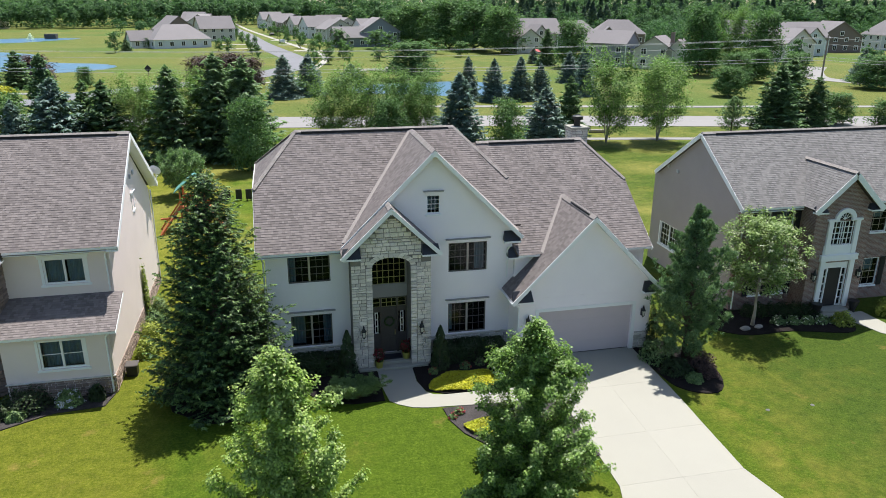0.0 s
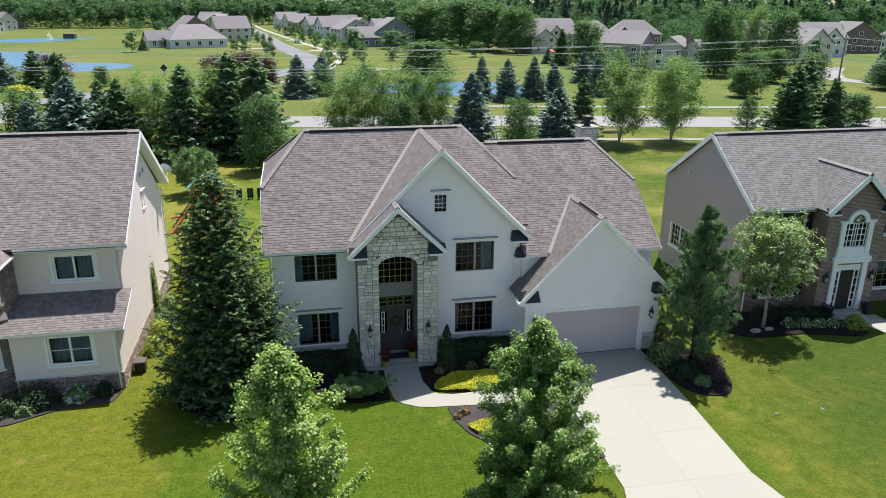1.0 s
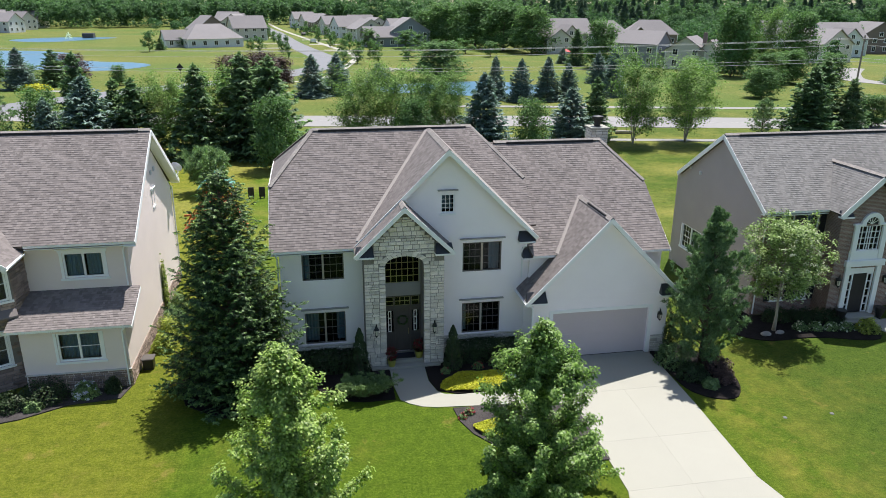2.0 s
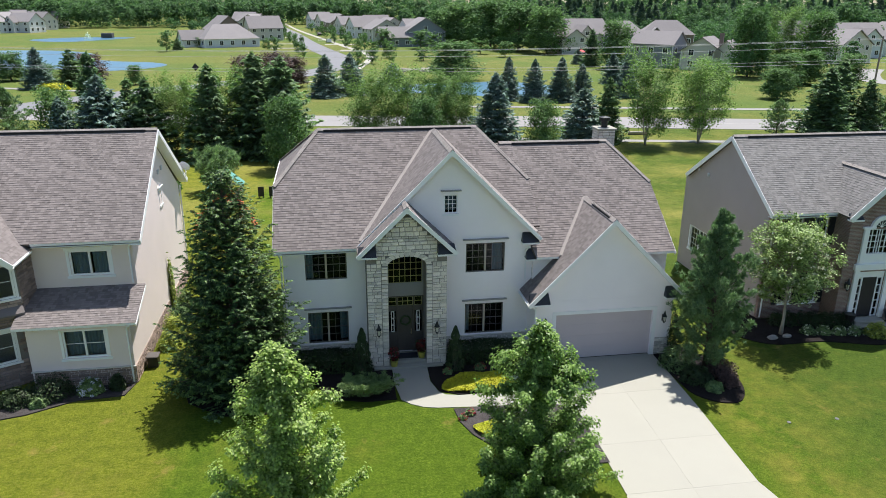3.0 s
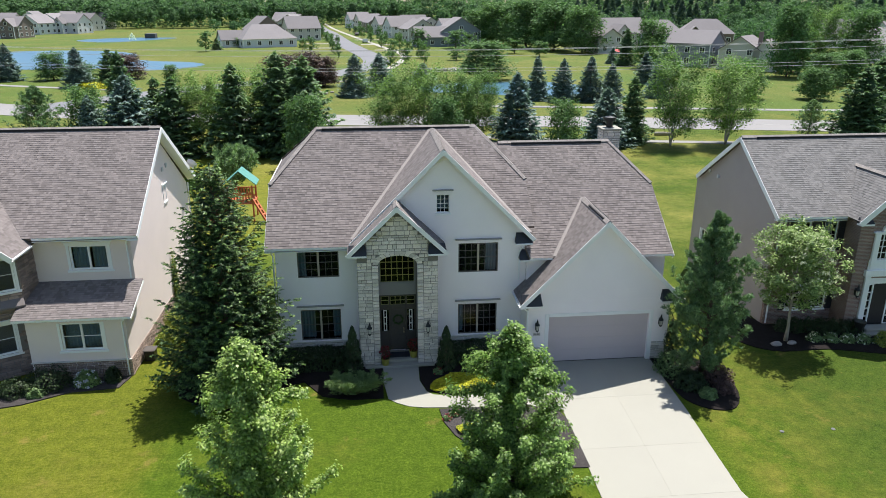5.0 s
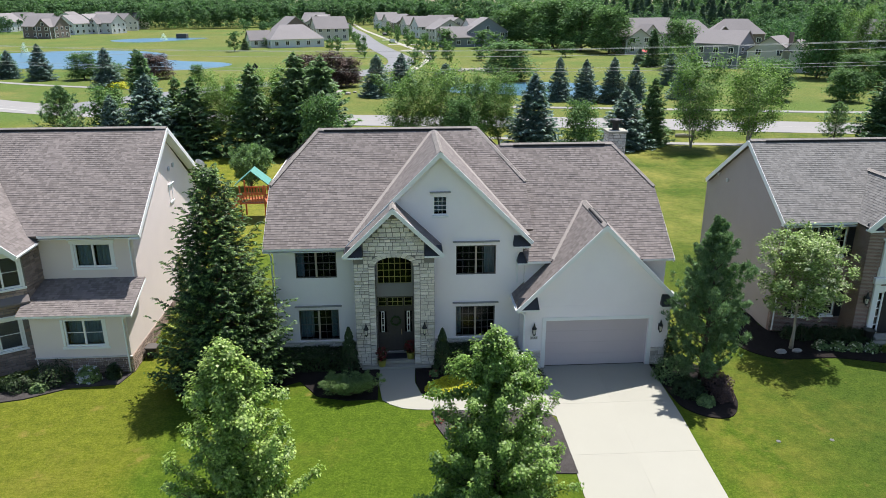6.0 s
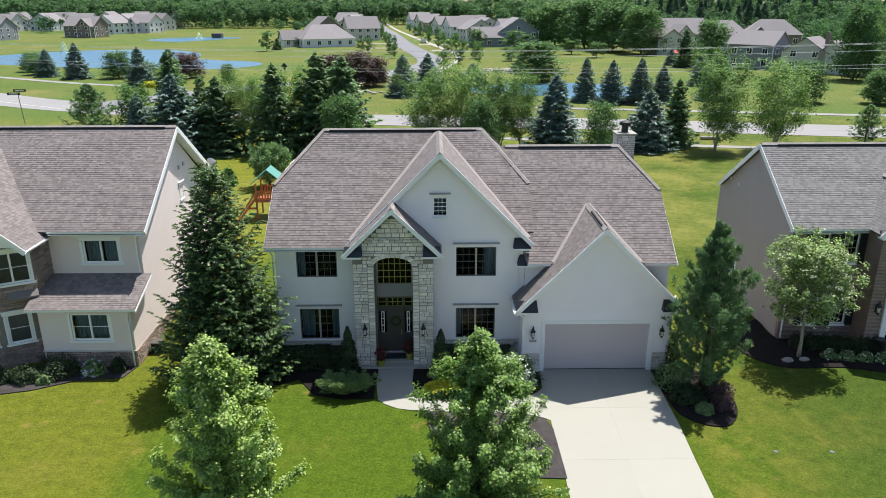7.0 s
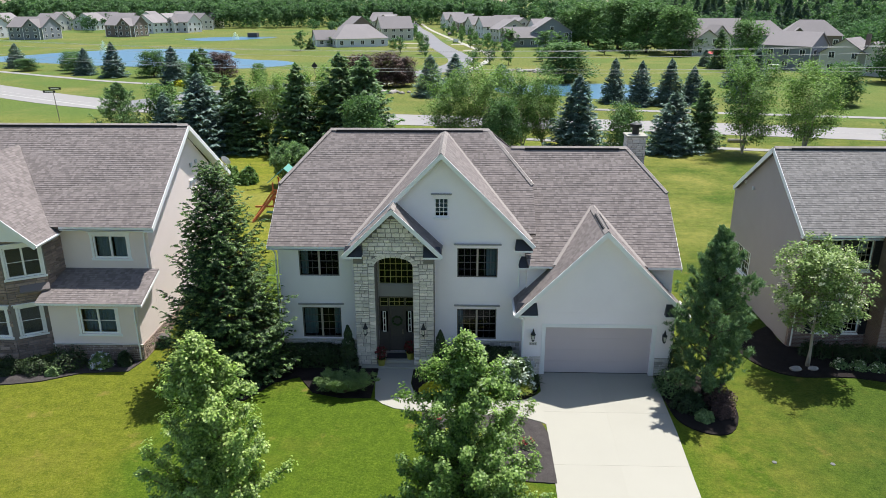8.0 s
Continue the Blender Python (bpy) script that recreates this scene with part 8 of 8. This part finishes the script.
mid = [(rr.uniform(-80, -45), rr.uniform(380, 470), rr.uniform(5, 9), rr.uniform(2.5, 4)) for _ in range(14)] + [(rr.uniform(40, 120), rr.uniform(292, 320), rr.uniform(8, 13), rr.uniform(3.5, 5.5)) for _ in range(36)] \
    + [(rr.uniform(125, 330), rr.uniform(225, 320), rr.uniform(6, 12), rr.uniform(3.5, 5.5)) for _ in range(72)] + [(rr.uniform(-330, -195), rr.uniform(385, 530), rr.uniform(6, 11), rr.uniform(3, 5)) for _ in range(44)] + [(rr.uniform(130, 260), rr.uniform(125, 195), rr.uniform(4, 8), rr.uniform(2.5, 4.5)) for _ in range(26)]
woods("scattered_trees", 303, mid, M["wood"], 0.8, 340, "scattered leafy trees among far houses")

# far houses


def far_house(x, y, turn, w, d, eave, ridge, wall, gable_front=False, wing=None, label="", chimney=False, rows=2, hip=0.0):
    """A house with gabled or hipped roof, white corner trim, windows with frames and panes."""
    base = Matrix.Translation((x, y, 0)) @ Matrix.Rotation(turn, 4, "Z")
    ob = thing("house", 0, 0, 0, label, "house", "houses of the estate")
    ob.matrix_basis = base
    PLACE[ob.name] = Matrix.Identity(4)

    def block(w, d, eave, ridge, cx, cy, front_gable, hp):
        b = Build()
        x0, x1, y0, y1 = cx - w / 2, cx + w / 2, cy - d / 2, cy + d / 2
        if hp:
            b.box(x0, x1, y0, y1, 0, eave)
        elif front_gable:
            b.prism([(x0, y0, 0), (x1, y0, 0), (x1, y0, eave), (cx, y0, ridge - 0.25), (x0, y0, eave)], (0, d, 0))
        else:
            b.prism([(x0, y0, 0), (x0, y1, 0), (x0, y1, eave), (x0, cy, ridge - 0.25), (x0, y0, eave)], (w, 0, 0))
        part("wall", b, wall, ob)
        r, o, th = Build(), 0.45, 0.2
        if hp:
            v = [(x0 - o, y0 - o, eave), (x1 + o, y0 - o, eave), (x1 + o, y1 + o, eave), (x0 - o, y1 + o, eave)]
            if front_gable:
                tops = [(cx, y0 + hp, ridge), (cx, y1 - hp, ridge)]
                fs = [(0, 1, 4), (1, 2, 5, 4), (2, 3, 5), (3, 0, 4, 5)]
            else:
                tops = [(x0 + hp, cy, ridge), (x1 - hp, cy, ridge)]
                fs = [(0, 1, 5, 4), (1, 2, 5), (2, 3, 4, 5), (3, 0, 4)]
            r.v, r.f = v + tops, fs + [(3, 2, 1, 0)]
        elif front_gable:
            for s in (-1, 1):
                xe = cx + s * (w / 2 + o)
                r.prism([(xe, y0 - o, eave - 0.2), (cx, y0 - o, ridge), (cx, y0 - o, ridge - th), (xe, y0 - o, eave - 0.2 - th)], (0, d + 2 * o, 0))
        else:
            for s in (-1, 1):
                ye = cy + s * (d / 2 + o)
                r.prism([(x0 - o, ye, eave - 0.2), (x0 - o, cy, ridge), (x0 - o, cy, ridge - th), (x0 - o, ye, eave - 0.2 - th)], (w + 2 * o, 0, 0))
        part("roof", r, M["far_roof"], ob)
        for a, c in ((x0, y0), (x1, y0), (x0, y1), (x1, y1)):
            b = Build()
            b.box(a - 0.1, a + 0.1, c - 0.1, c + 0.1, 0, eave - 0.05)
            part("corner_trim", b, M["trim"], ob)
        if front_gable and not hp and eave > 5:
            one_window(cx, y0, eave + 0.5, eave + 1.7, -1, 0)
        levels = [(0.9, 2.3), (3.7, 5.0)][: (2 if eave > 4.5 else 1)]
        for z0, z1 in levels:
            n = max(1, int(w / 3.4))
            for k in range(n):
                u = x0 + w * (k + 0.5) / n
                for yy, s in ((y0, -1), (y1, 1)):
                    one_window(u, yy, z0, z1, s, 0)
            n = max(1, int(d / 3.6))
            for k in range(n):
                u = y0 + d * (k + 0.5) / n
                for xx, s in ((x0, -1), (x1, 1)):
                    one_window(u, xx, z0, z1, s, 1)

    def one_window(u, at, z0, z1, s, axis):
        f = Build()
        g, g2 = Build(), Build()
        a0, a1 = sorted((at + s * 0.002, at + s * 0.07))
        g0, g1 = sorted((at + s * 0.072, at + s * 0.082))
        if axis == 0:
            f.box(u - 0.75, u + 0.75, a0, a1, z0 - 0.12, z1 + 0.12)
            g.box(u - 0.6, u - 0.04, g0, g1, z0, z1)
            g2.box(u + 0.04, u + 0.6, g0, g1, z0, z1)
        else:
            f.box(a0, a1, u - 0.75, u + 0.75, z0 - 0.12, z1 + 0.12)
            g.box(g0, g1, u - 0.6, u - 0.04, z0, z1)
            g2.box(g0, g1, u + 0.04, u + 0.6, z0, z1)
        win = part("window", f, M["trim"], ob)
        part("pane", g, M["dark_glass"], win)
        part("pane", g2, M["dark_glass"], win)

    block(w, d, eave, ridge, 0, 0, gable_front, hip)
    if wing:
        ww, wd, we, wr, wx, wy, wg = wing
        block(ww, wd, we, wr, wx, wy, wg, 0)
    if chimney:
        b = Build()
        b.box(w * 0.3, w * 0.3 + 0.9, -0.45, 0.45, eave, ridge + 0.9)
        part("chimney", b, M["far_brick"], ob)
    return ob


far_house(-36, 288, 0.42, 20, 14, 3.0, 8.0, M["far_white"], wing=(8, 7, 2.8, 6.0, -12, 3, False), label="long pale grey bungalow with hipped grey roof", hip=5.5)
far_house(-40, 316, 0.5, 13, 11, 5.4, 10.4, M["far_brick"], True, label="brown two-storey house with grey gabled roof")
far_house(-26, 332, 0.35, 14, 11, 5.2, 10.0, M["far_tan"], False, label="beige two-storey house behind the bungalow")
far_house(37, 288, 0.12, 15, 12, 5.6, 10.4, M["far_grey"], True, (12, 9, 3.6, 7.2, -11.5, -3, False), "blue-grey gabled house with white windows")
far_house(81, 244, 0.1, 9, 12, 4.6, 7.9, M["far_tan"], True, label="beige gabled house behind lawns")
far_house(89, 191.5, -0.85, 12, 9, 6.1, 9.2, M["far_grey"], False, label="dark blue-grey two-storey house with white windows")
far_house(97.5, 181, -0.75, 10, 10, 4.9, 8.2, M["far_tan"], True, (6, 6, 4.4, 7.6, 6, -2, True), "beige gabled house with tall windows", True)
far_house(90, 256, 0.2, 15, 12, 6.0, 10.8, M["far_tan"], False, (7, 7, 5.2, 9.0, -5, -8, True), "brown-roofed beige two-storey house")
far_house(103, 252, -0.2, 14, 12, 5.8, 10.2, M["far_grey"], False, label="grey two-storey house with hipped grey roof", hip=4.5)
far_house(114, 241, -0.3, 17, 12, 6.2, 10.7, M["far_brick"], False, (6, 5, 5.4, 8.6, -4, -6, True), label="large two-storey house with hipped grey roof", hip=5)
far_house(148, 198, 0.3, 13, 11, 5.4, 9.4, M["far_tan"], True, label="beige gabled house with grey roof")
far_house(172, 224, 0.1, 16, 12, 5.4, 10.4, M["far_white"], False, (9, 8, 5.2, 9.0, -4, -8, True), "pale gabled house with grey roof")
far_house(192, 232, -0.1, 16, 12, 5.3, 10.4, M["far_brick"], True, label="brown two-storey house with grey roof")
far_house(226, 238, -0.2, 20, 13, 5.3, 10.6, M["far_white"], False, label="pale long two-storey house", hip=4)
far_house(252, 246, -0.1, 15, 13, 5.3, 9.8, M["far_grey"], True, label="grey two-storey gabled house")
far_house(176, 262, 0.0, 14, 11, 5.3, 10, M["far_tan"], False, label="beige house among trees")
far_house(-192, 340, -0.12, 17, 13, 5.6, 9.8, M["far_grey"], False, (8, 6, 5.4, 9.0, 4, -5, True), "large blue-grey two-storey house by the pond")
far_house(-161, 366, -0.2, 16, 11, 5.5, 9.6, M["far_brick"], False, (7, 6, 5.3, 8.8, 4, -5, True), "brown two-storey house by the pond")
far_house(-222, 352, -0.2, 16, 12, 5.4, 9.4, M["far_white"], False, label="pale two-storey house with grey roof")
for k, (x, y, wl_) in enumerate(((-164, 404, "far_white"), (-150, 414, "far_white"), (-170, 440, "far_white"), (-155, 448, "far_tan"), (-172, 466, "far_white"), (-158, 478, "far_tan"), (-170, 494, "far_white"))):
    far_house(x, y, -0.45 + 0.1 * (k % 3), 13, 11, 5.6, 9.6, M[wl_], k % 2 == 0, (5, 4, 5.2, 8.2, -2, -7, True) if k % 2 else None, label="pale two-storey gabled house in a close row")
for k, (x, y, wl_) in enumerate(((-238, 438, "far_tan"), (-219, 446, "far_white"), (-203, 456, "far_tan"), (-255, 482, "far_white"), (-230, 492, "far_tan"), (-206, 502, "far_white"), (-188, 516, "far_tan"), (-268, 440, "far_tan"))):
    far_house(x, y, -0.3 + 0.1 * (k % 3), 15, 12, 5.4, 9.6 + 0.3 * (k % 2), M[wl_], k % 2 == 1, label="two-storey house in a far estate row")
for k, (x, y, wl_) in enumerate(((24, 322, "far_tan"), (18, 352, "far_white"), (13, 382, "far_tan"), (8, 414, "far_brick"), (3, 446, "far_tan"), (-3, 480, "far_white"), (30, 352, "far_tan"), (26, 388, "far_white"), (40, 330, "far_white"), (-36, 402, "far_tan"), (-41, 440, "far_white"), (-47, 476, "far_tan"))):
    far_house(x, y, 0.3 if x > -20 else -0.3, 13, 12, 5.2, 9.0 + 0.4 * (k % 2), M[wl_], k % 3 == 0, label="two-storey house along the estate street")

# rocks, car, trailer, parasol, fountain
rr = random.Random(7)


def rock_pile(x, y, n, spread, label):
    b = Build()
    for k in range(n):
        bm = bmesh.new()
        bmesh.ops.create_icosphere(bm, subdivisions=1, radius=1)
        s = rr.uniform(0.3, 0.9)
        ox, oy = rr.gauss(0, spread), rr.gauss(0, spread * 0.5)
        o = len(b.v)
        for v in bm.verts:
            b.v.append((x + ox + v.co.x * s * rr.uniform(0.9, 1.3), y + oy + v.co.y * s, 0.15 + v.co.z * s * 0.55))
        b.f += [tuple(o + v.index for v in f.verts) for f in bm.faces]
        bm.free()
    solo("rock_pile", b, M["rock"], label, "rocks", kind="stuff")


rock_pile(-10, 140, 24, 3.0, "heap of pale landscaping boulders")
rock_pile(0.5, 138, 14, 2.4, "pale boulders under the spruces")
rock_pile(23.0, 184, 70, 3.4, "broad heap of pale boulders by the pond")


def car(x, y, turn, paint, label, van=False):
    ob = thing("car", x, y, 0.06, label, "car")
    m = Matrix.Translation((x, y, 0.06)) @ Matrix.Rotation(turn, 4, "Z")
    b = Build()
    b.prism([(-0.9, -2.2, 0.35), (-0.9, 2.2, 0.35), (-0.9, 2.25, 0.8), (-0.9, 1.2, 0.95), (-0.9, 0.6, 1.45), (-0.9, -1.6 if not van else -2.1, 1.5), (-0.9, -2.2, 0.95)], (1.8, 0, 0))
    part("body", b, paint, ob, m=m)
    b = Build()
    b.prism([(-0.92, 0.95, 0.98), (-0.92, 0.5, 1.36), (-0.92, -1.5, 1.4), (-0.92, -1.9, 0.98)], (1.84, 0, 0))
    part("side_windows", b, M["car_dark"], ob, m=m)
    for sx in (-0.85, 0.85):
        for sy in (-1.35, 1.35):
            b = Build()
            b.tube([(sx - 0.1, sy, 0.33), (sx + 0.1, sy, 0.33)], [0.33, 0.33], 12)
            part("wheel", b, M["car_dark"], ob, m=m)


car(1.5, 309.5, 0.1, M["car_white"], "white estate car parked on the street", True)
car(81.5, 186.5, 1.1, M["car_white"], "white van parked beside the blue-grey house", True)
car(-2.5, 372, 0.1, M["car_dark"], "dark car parked on the street")
par = thing("parasol", 76.1, 216.5, 0, "open red garden parasol beside a far house", "parasol")
b = Build()
b.tube([(76.1, 216.5, 0), (76.1, 216.5, 2.4)], [0.05, 0.05], 6)
part("pole", b, M["trim"], par)
b = Build()
b.lathe(76.1, 216.5, [(1.9, 2.1), (1.0, 2.5), (0.05, 2.8)], 8)
part("canopy", b, M["red_cloth"], par)
for x, y, h in ((-100, 342, 3.0), (-112, 240, 4.5)):
    rng = np.random.default_rng(int(h * 10))
    t = rng.uniform(0, 1, 420)
    a = rng.uniform(0, 6.283, 420)
    c = np.column_stack([x + 1.6 * t * np.cos(a), y + 1.6 * t * np.sin(a), h * (1 - t * t) * rng.uniform(0.4, 1, 420)])
    solo("fountain", quads_mesh("fountain", leaf_quads(rng, c, rng.normal(0, 1, c.shape), np.column_stack([np.cos(a) * 0.3, np.sin(a) * 0.3, np.ones(420)]), 0.35, 0.12)), M["spray"], "white fountain spray in the pond", "fountain", kind="stuff")
dock = Build()
dock.box(-98, -93.5, 354, 358, 0.0, 2.0, 0.05)
solo("pump_house", dock, M["door"], "small dark hut beside the far pond", "hut")

# poles and wires
poles = [(84.5, 103.5, 11.8), (-160, 178, 11.8), (250, 78, 11.8)]
for x, y, h in poles:
    ob = thing("utility_pole", x, y, 0, "weathered wooden utility pole with crossarm", "utility pole", "roadside poles")
    b = Build()
    b.tube([(x, y, 0), (x, y, h)], [0.17, 0.11], 8)
    part("mast", b, M["pole"], ob)
    b = Build()
    b.beam((x - 0.4, y - 1.1, h - 0.5), (x + 0.4, y + 1.1, h - 0.5), 0.1, 0.12)
    part("crossarm", b, M["pole"], ob)
for (a, c) in ((poles[0], poles[1]), (poles[0], poles[2])):
    for dy, dz in ((-1.0, -0.4), (0.9, -0.4), (0.0, -1.4), (0.0, -3.4), (0.05, -3.9)):
        p, q = Vector((a[0], a[1] + dy, a[2] + dz)), Vector((c[0], c[1] + dy, c[2] + dz))
        line = [p.lerp(q, k / 24) - Vector((0, 0, 3.4 * 4 * (k / 24) * (1 - k / 24))) for k in range(25)]
        b = Build()
        b.tube(line, [0.022] * 25, 4, False)
        solo("power_line", b, M["wire"], "thin pale overhead power line along the road", "cable", "roadside cables")
sign = thing("street_sign", -53.2, 104.4, 0, "street sign post with two dark name blades", "street sign")
b = Build()
b.tube([(-53.2, 104.4, 0), (-53.5, 104.4, 5.0)], [0.06, 0.05], 6)
part("post", b, M["pole"], sign)
for z, dx in ((4.75, 0.4), (4.3, -0.5)):
    b = Build()
    b.box(-53.5 + dx - 0.9, -53.5 + dx + 0.9, 104.3, 104.36, z - 0.17, z + 0.17, 0.01)
    bl_ = part("blade", b, M["shutter"], sign)
    b = Build()
    b.box(-53.5 + dx - 0.6, -53.5 + dx + 0.6, 104.285, 104.297, z - 0.06, z + 0.06)
    part("lettering_bar", b, M["trim"], bl_)
wsign = thing("warning_sign", -27.1, 162.3, 0, "dark diamond sign on a post beyond the road", "road sign")
b = Build()
b.tube([(-27.1, 162.3, 0), (-27.1, 162.3, 3.2)], [0.05, 0.05], 6)
part("post", b, M["pole"], wsign)
b = Build()
b.prism([(-27.1, 162.2, 2.3), (-26.4, 162.2, 3.1), (-27.1, 162.2, 3.9), (-27.8, 162.2, 3.1)], (0, 0.05, 0))
part("board", b, M["shutter"], wsign)

shrub("flowering_mound", -51.6, 150.5, 3.0, 1.6, 1.2, 2200, 0.35, M["sedum"], "yellow flowering mound beyond the road", "flowers", seed=140)

# ---- back yard things ----
plant("feathery_shrub", -10.3, 66.6, tufted_pine("feathery", 130, 3.9, 2.3, 1500, 9, 0.42), (M["bark"], M["pine"]), "large feathery light green shrub in the back yard", "shrub", parts=("woody_base", "foliage"))
for k, x in enumerate((-16.2, -14.5)):
    shrub("shrub", x, 67.5, 0.85, 0.85, 1.6, 1500, 0.3, M["birch"], "upright bright green shrub in the back yard", "shrub", "back yard shrubs", 131 + k, upright=0.1)
for k, (x, y) in enumerate(((-6.2, 63.9), (-5.25, 63.9), (-4.4, 63.8))):
    post = thing("yard_target", x, y, 0, "short black board standing on the back lawn", "target board", "black boards on the lawn")
    b = Build()
    b.box(x - 0.26, x + 0.26, y - 0.05, y + 0.05, 0.12, 1.0, 0.02)
    part("board", b, M["black"], post)
    b = Build()
    part("foot", Build().box(x - 0.2, x - 0.12, y - 0.2, y + 0.2, 0, 0.12), M["black"], post)
    part("foot", Build().box(x + 0.12, x + 0.2, y - 0.2, y + 0.2, 0, 0.12), M["black"], post)
play = thing("playset", -7.6, 56.5, 0, "red cedar playset with green canvas roof and ladders", "playset")
TX, TY = -8.1, 57.0
for sx in (-0.95, 0.95):
    for sy in (-0.95, 0.95):
        b = Build()
        b.box(TX + sx - 0.06, TX + sx + 0.06, TY + sy - 0.06, TY + sy + 0.06, 0, 2.9, 0.01)
        part("post", b, M["cedar"], play)
for k in range(10):
    b = Build()
    b.box(TX - 1.05, TX + 1.05, TY - 1.05 + k * 0.21, TY - 1.05 + k * 0.21 + 0.19, 1.42, 1.5)
    part("deck_board", b, M["cedar"], play)
for y in (TY - 1.02, TY + 0.98):
    b = Build()
    b.box(TX - 1.0, TX + 1.0, y, y + 0.05, 2.25, 2.35)
    b.box(TX - 1.0, TX + 1.0, y, y + 0.05, 1.6, 1.7)
    for k in range(9):
        x = TX - 0.95 + k * 0.225
        b.box(x, x + 0.1, y + 0.01, y + 0.04, 1.7, 2.25)
    part("railing", b, M["cedar"], play)
b = Build()
b.prism([(TX, TY - 0.9, 4.05), (TX + 1.3, TY - 0.9, 2.95), (TX + 1.28, TY - 0.9, 2.89), (TX, TY - 0.9, 3.99), (TX - 1.38, TY - 0.9, 2.81), (TX - 1.4, TY - 0.9, 2.87)], (0, 1.8, 0))
part("canopy", b, M["canvas"], play, "green canvas roof")
for side, reach, fore in ((-1, 1.5, 1.5), (1, 1.3, 1.1)):
    for s in (-0.4, 0.4):
        b = Build()
        b.beam((TX + side * 0.9, TY - 0.6 + s, 1.9), (TX + side * (0.9 + reach), TY - 0.6 - fore + s, 0.0), 0.12, 0.16, up=(0, 0, 1))
        part("ladder_rail", b, M["cedar"], play)
    for k in range(5):
        t = (k + 0.7) / 5.6
        x, y, z = TX + side * (0.9 + reach * t), TY - 0.6 - fore * t, 1.9 * (1 - t)
        part("rung", Build().box(x - 0.06, x + 0.06, y - 0.4, y + 0.4, z - 0.04, z + 0.04), M["cedar"], play)
b = Build()
b.beam((TX - 2.5, TY - 1.0, 0.9), (TX - 0.9, TY - 0.9, 0.9), 0.1, 0.14)
part("cross_beam", b, M["cedar"], play)
b = Build()
b.beam((TX - 0.9, TY - 1.0, 2.3), (TX - 2.6, TY - 0.6, 0.0), 0.12, 0.14, up=(0, 1, 0))
part("brace", b, M["cedar"], play)
part("swing_seat", Build().box(TX - 1.5, TX - 0.9, TY - 1.5, TY - 1.2, 0.5, 0.58, 0.01), M["plastic_green"], play, "green plastic swing seat")
for s in (-1.48, -0.92):
    b = Build()
    b.tube([(TX + s, TY - 1.35, 0.56), (TX + s, TY - 1.0, 1.42)], [0.015, 0.015], 4)
    part("chain", b, M["black"], play)
b = Build()
b.tube([(38.9, 90.2, 0.22), (40.0, 90.0, 0.25), (41.1, 89.9, 0.2)], [0.22, 0.24, 0.2], 8)
solo("fallen_log", b, M["bark_pale"], "pale fallen log on the grass by the birches", "log")
# small things on the lawns
for x, y in ((18.47, 23.68), (20.65, 23.63)):
    b = Build()
    b.lathe(x, y, [(0.09, 0.0), (0.09, 0.02), (0.08, 0.025), (0.02, 0.025)], 14)
    solo("valve_lid", b, M["lid"], "small round grey valve lid in the lawn", "valve lid", "lawn valve lids")
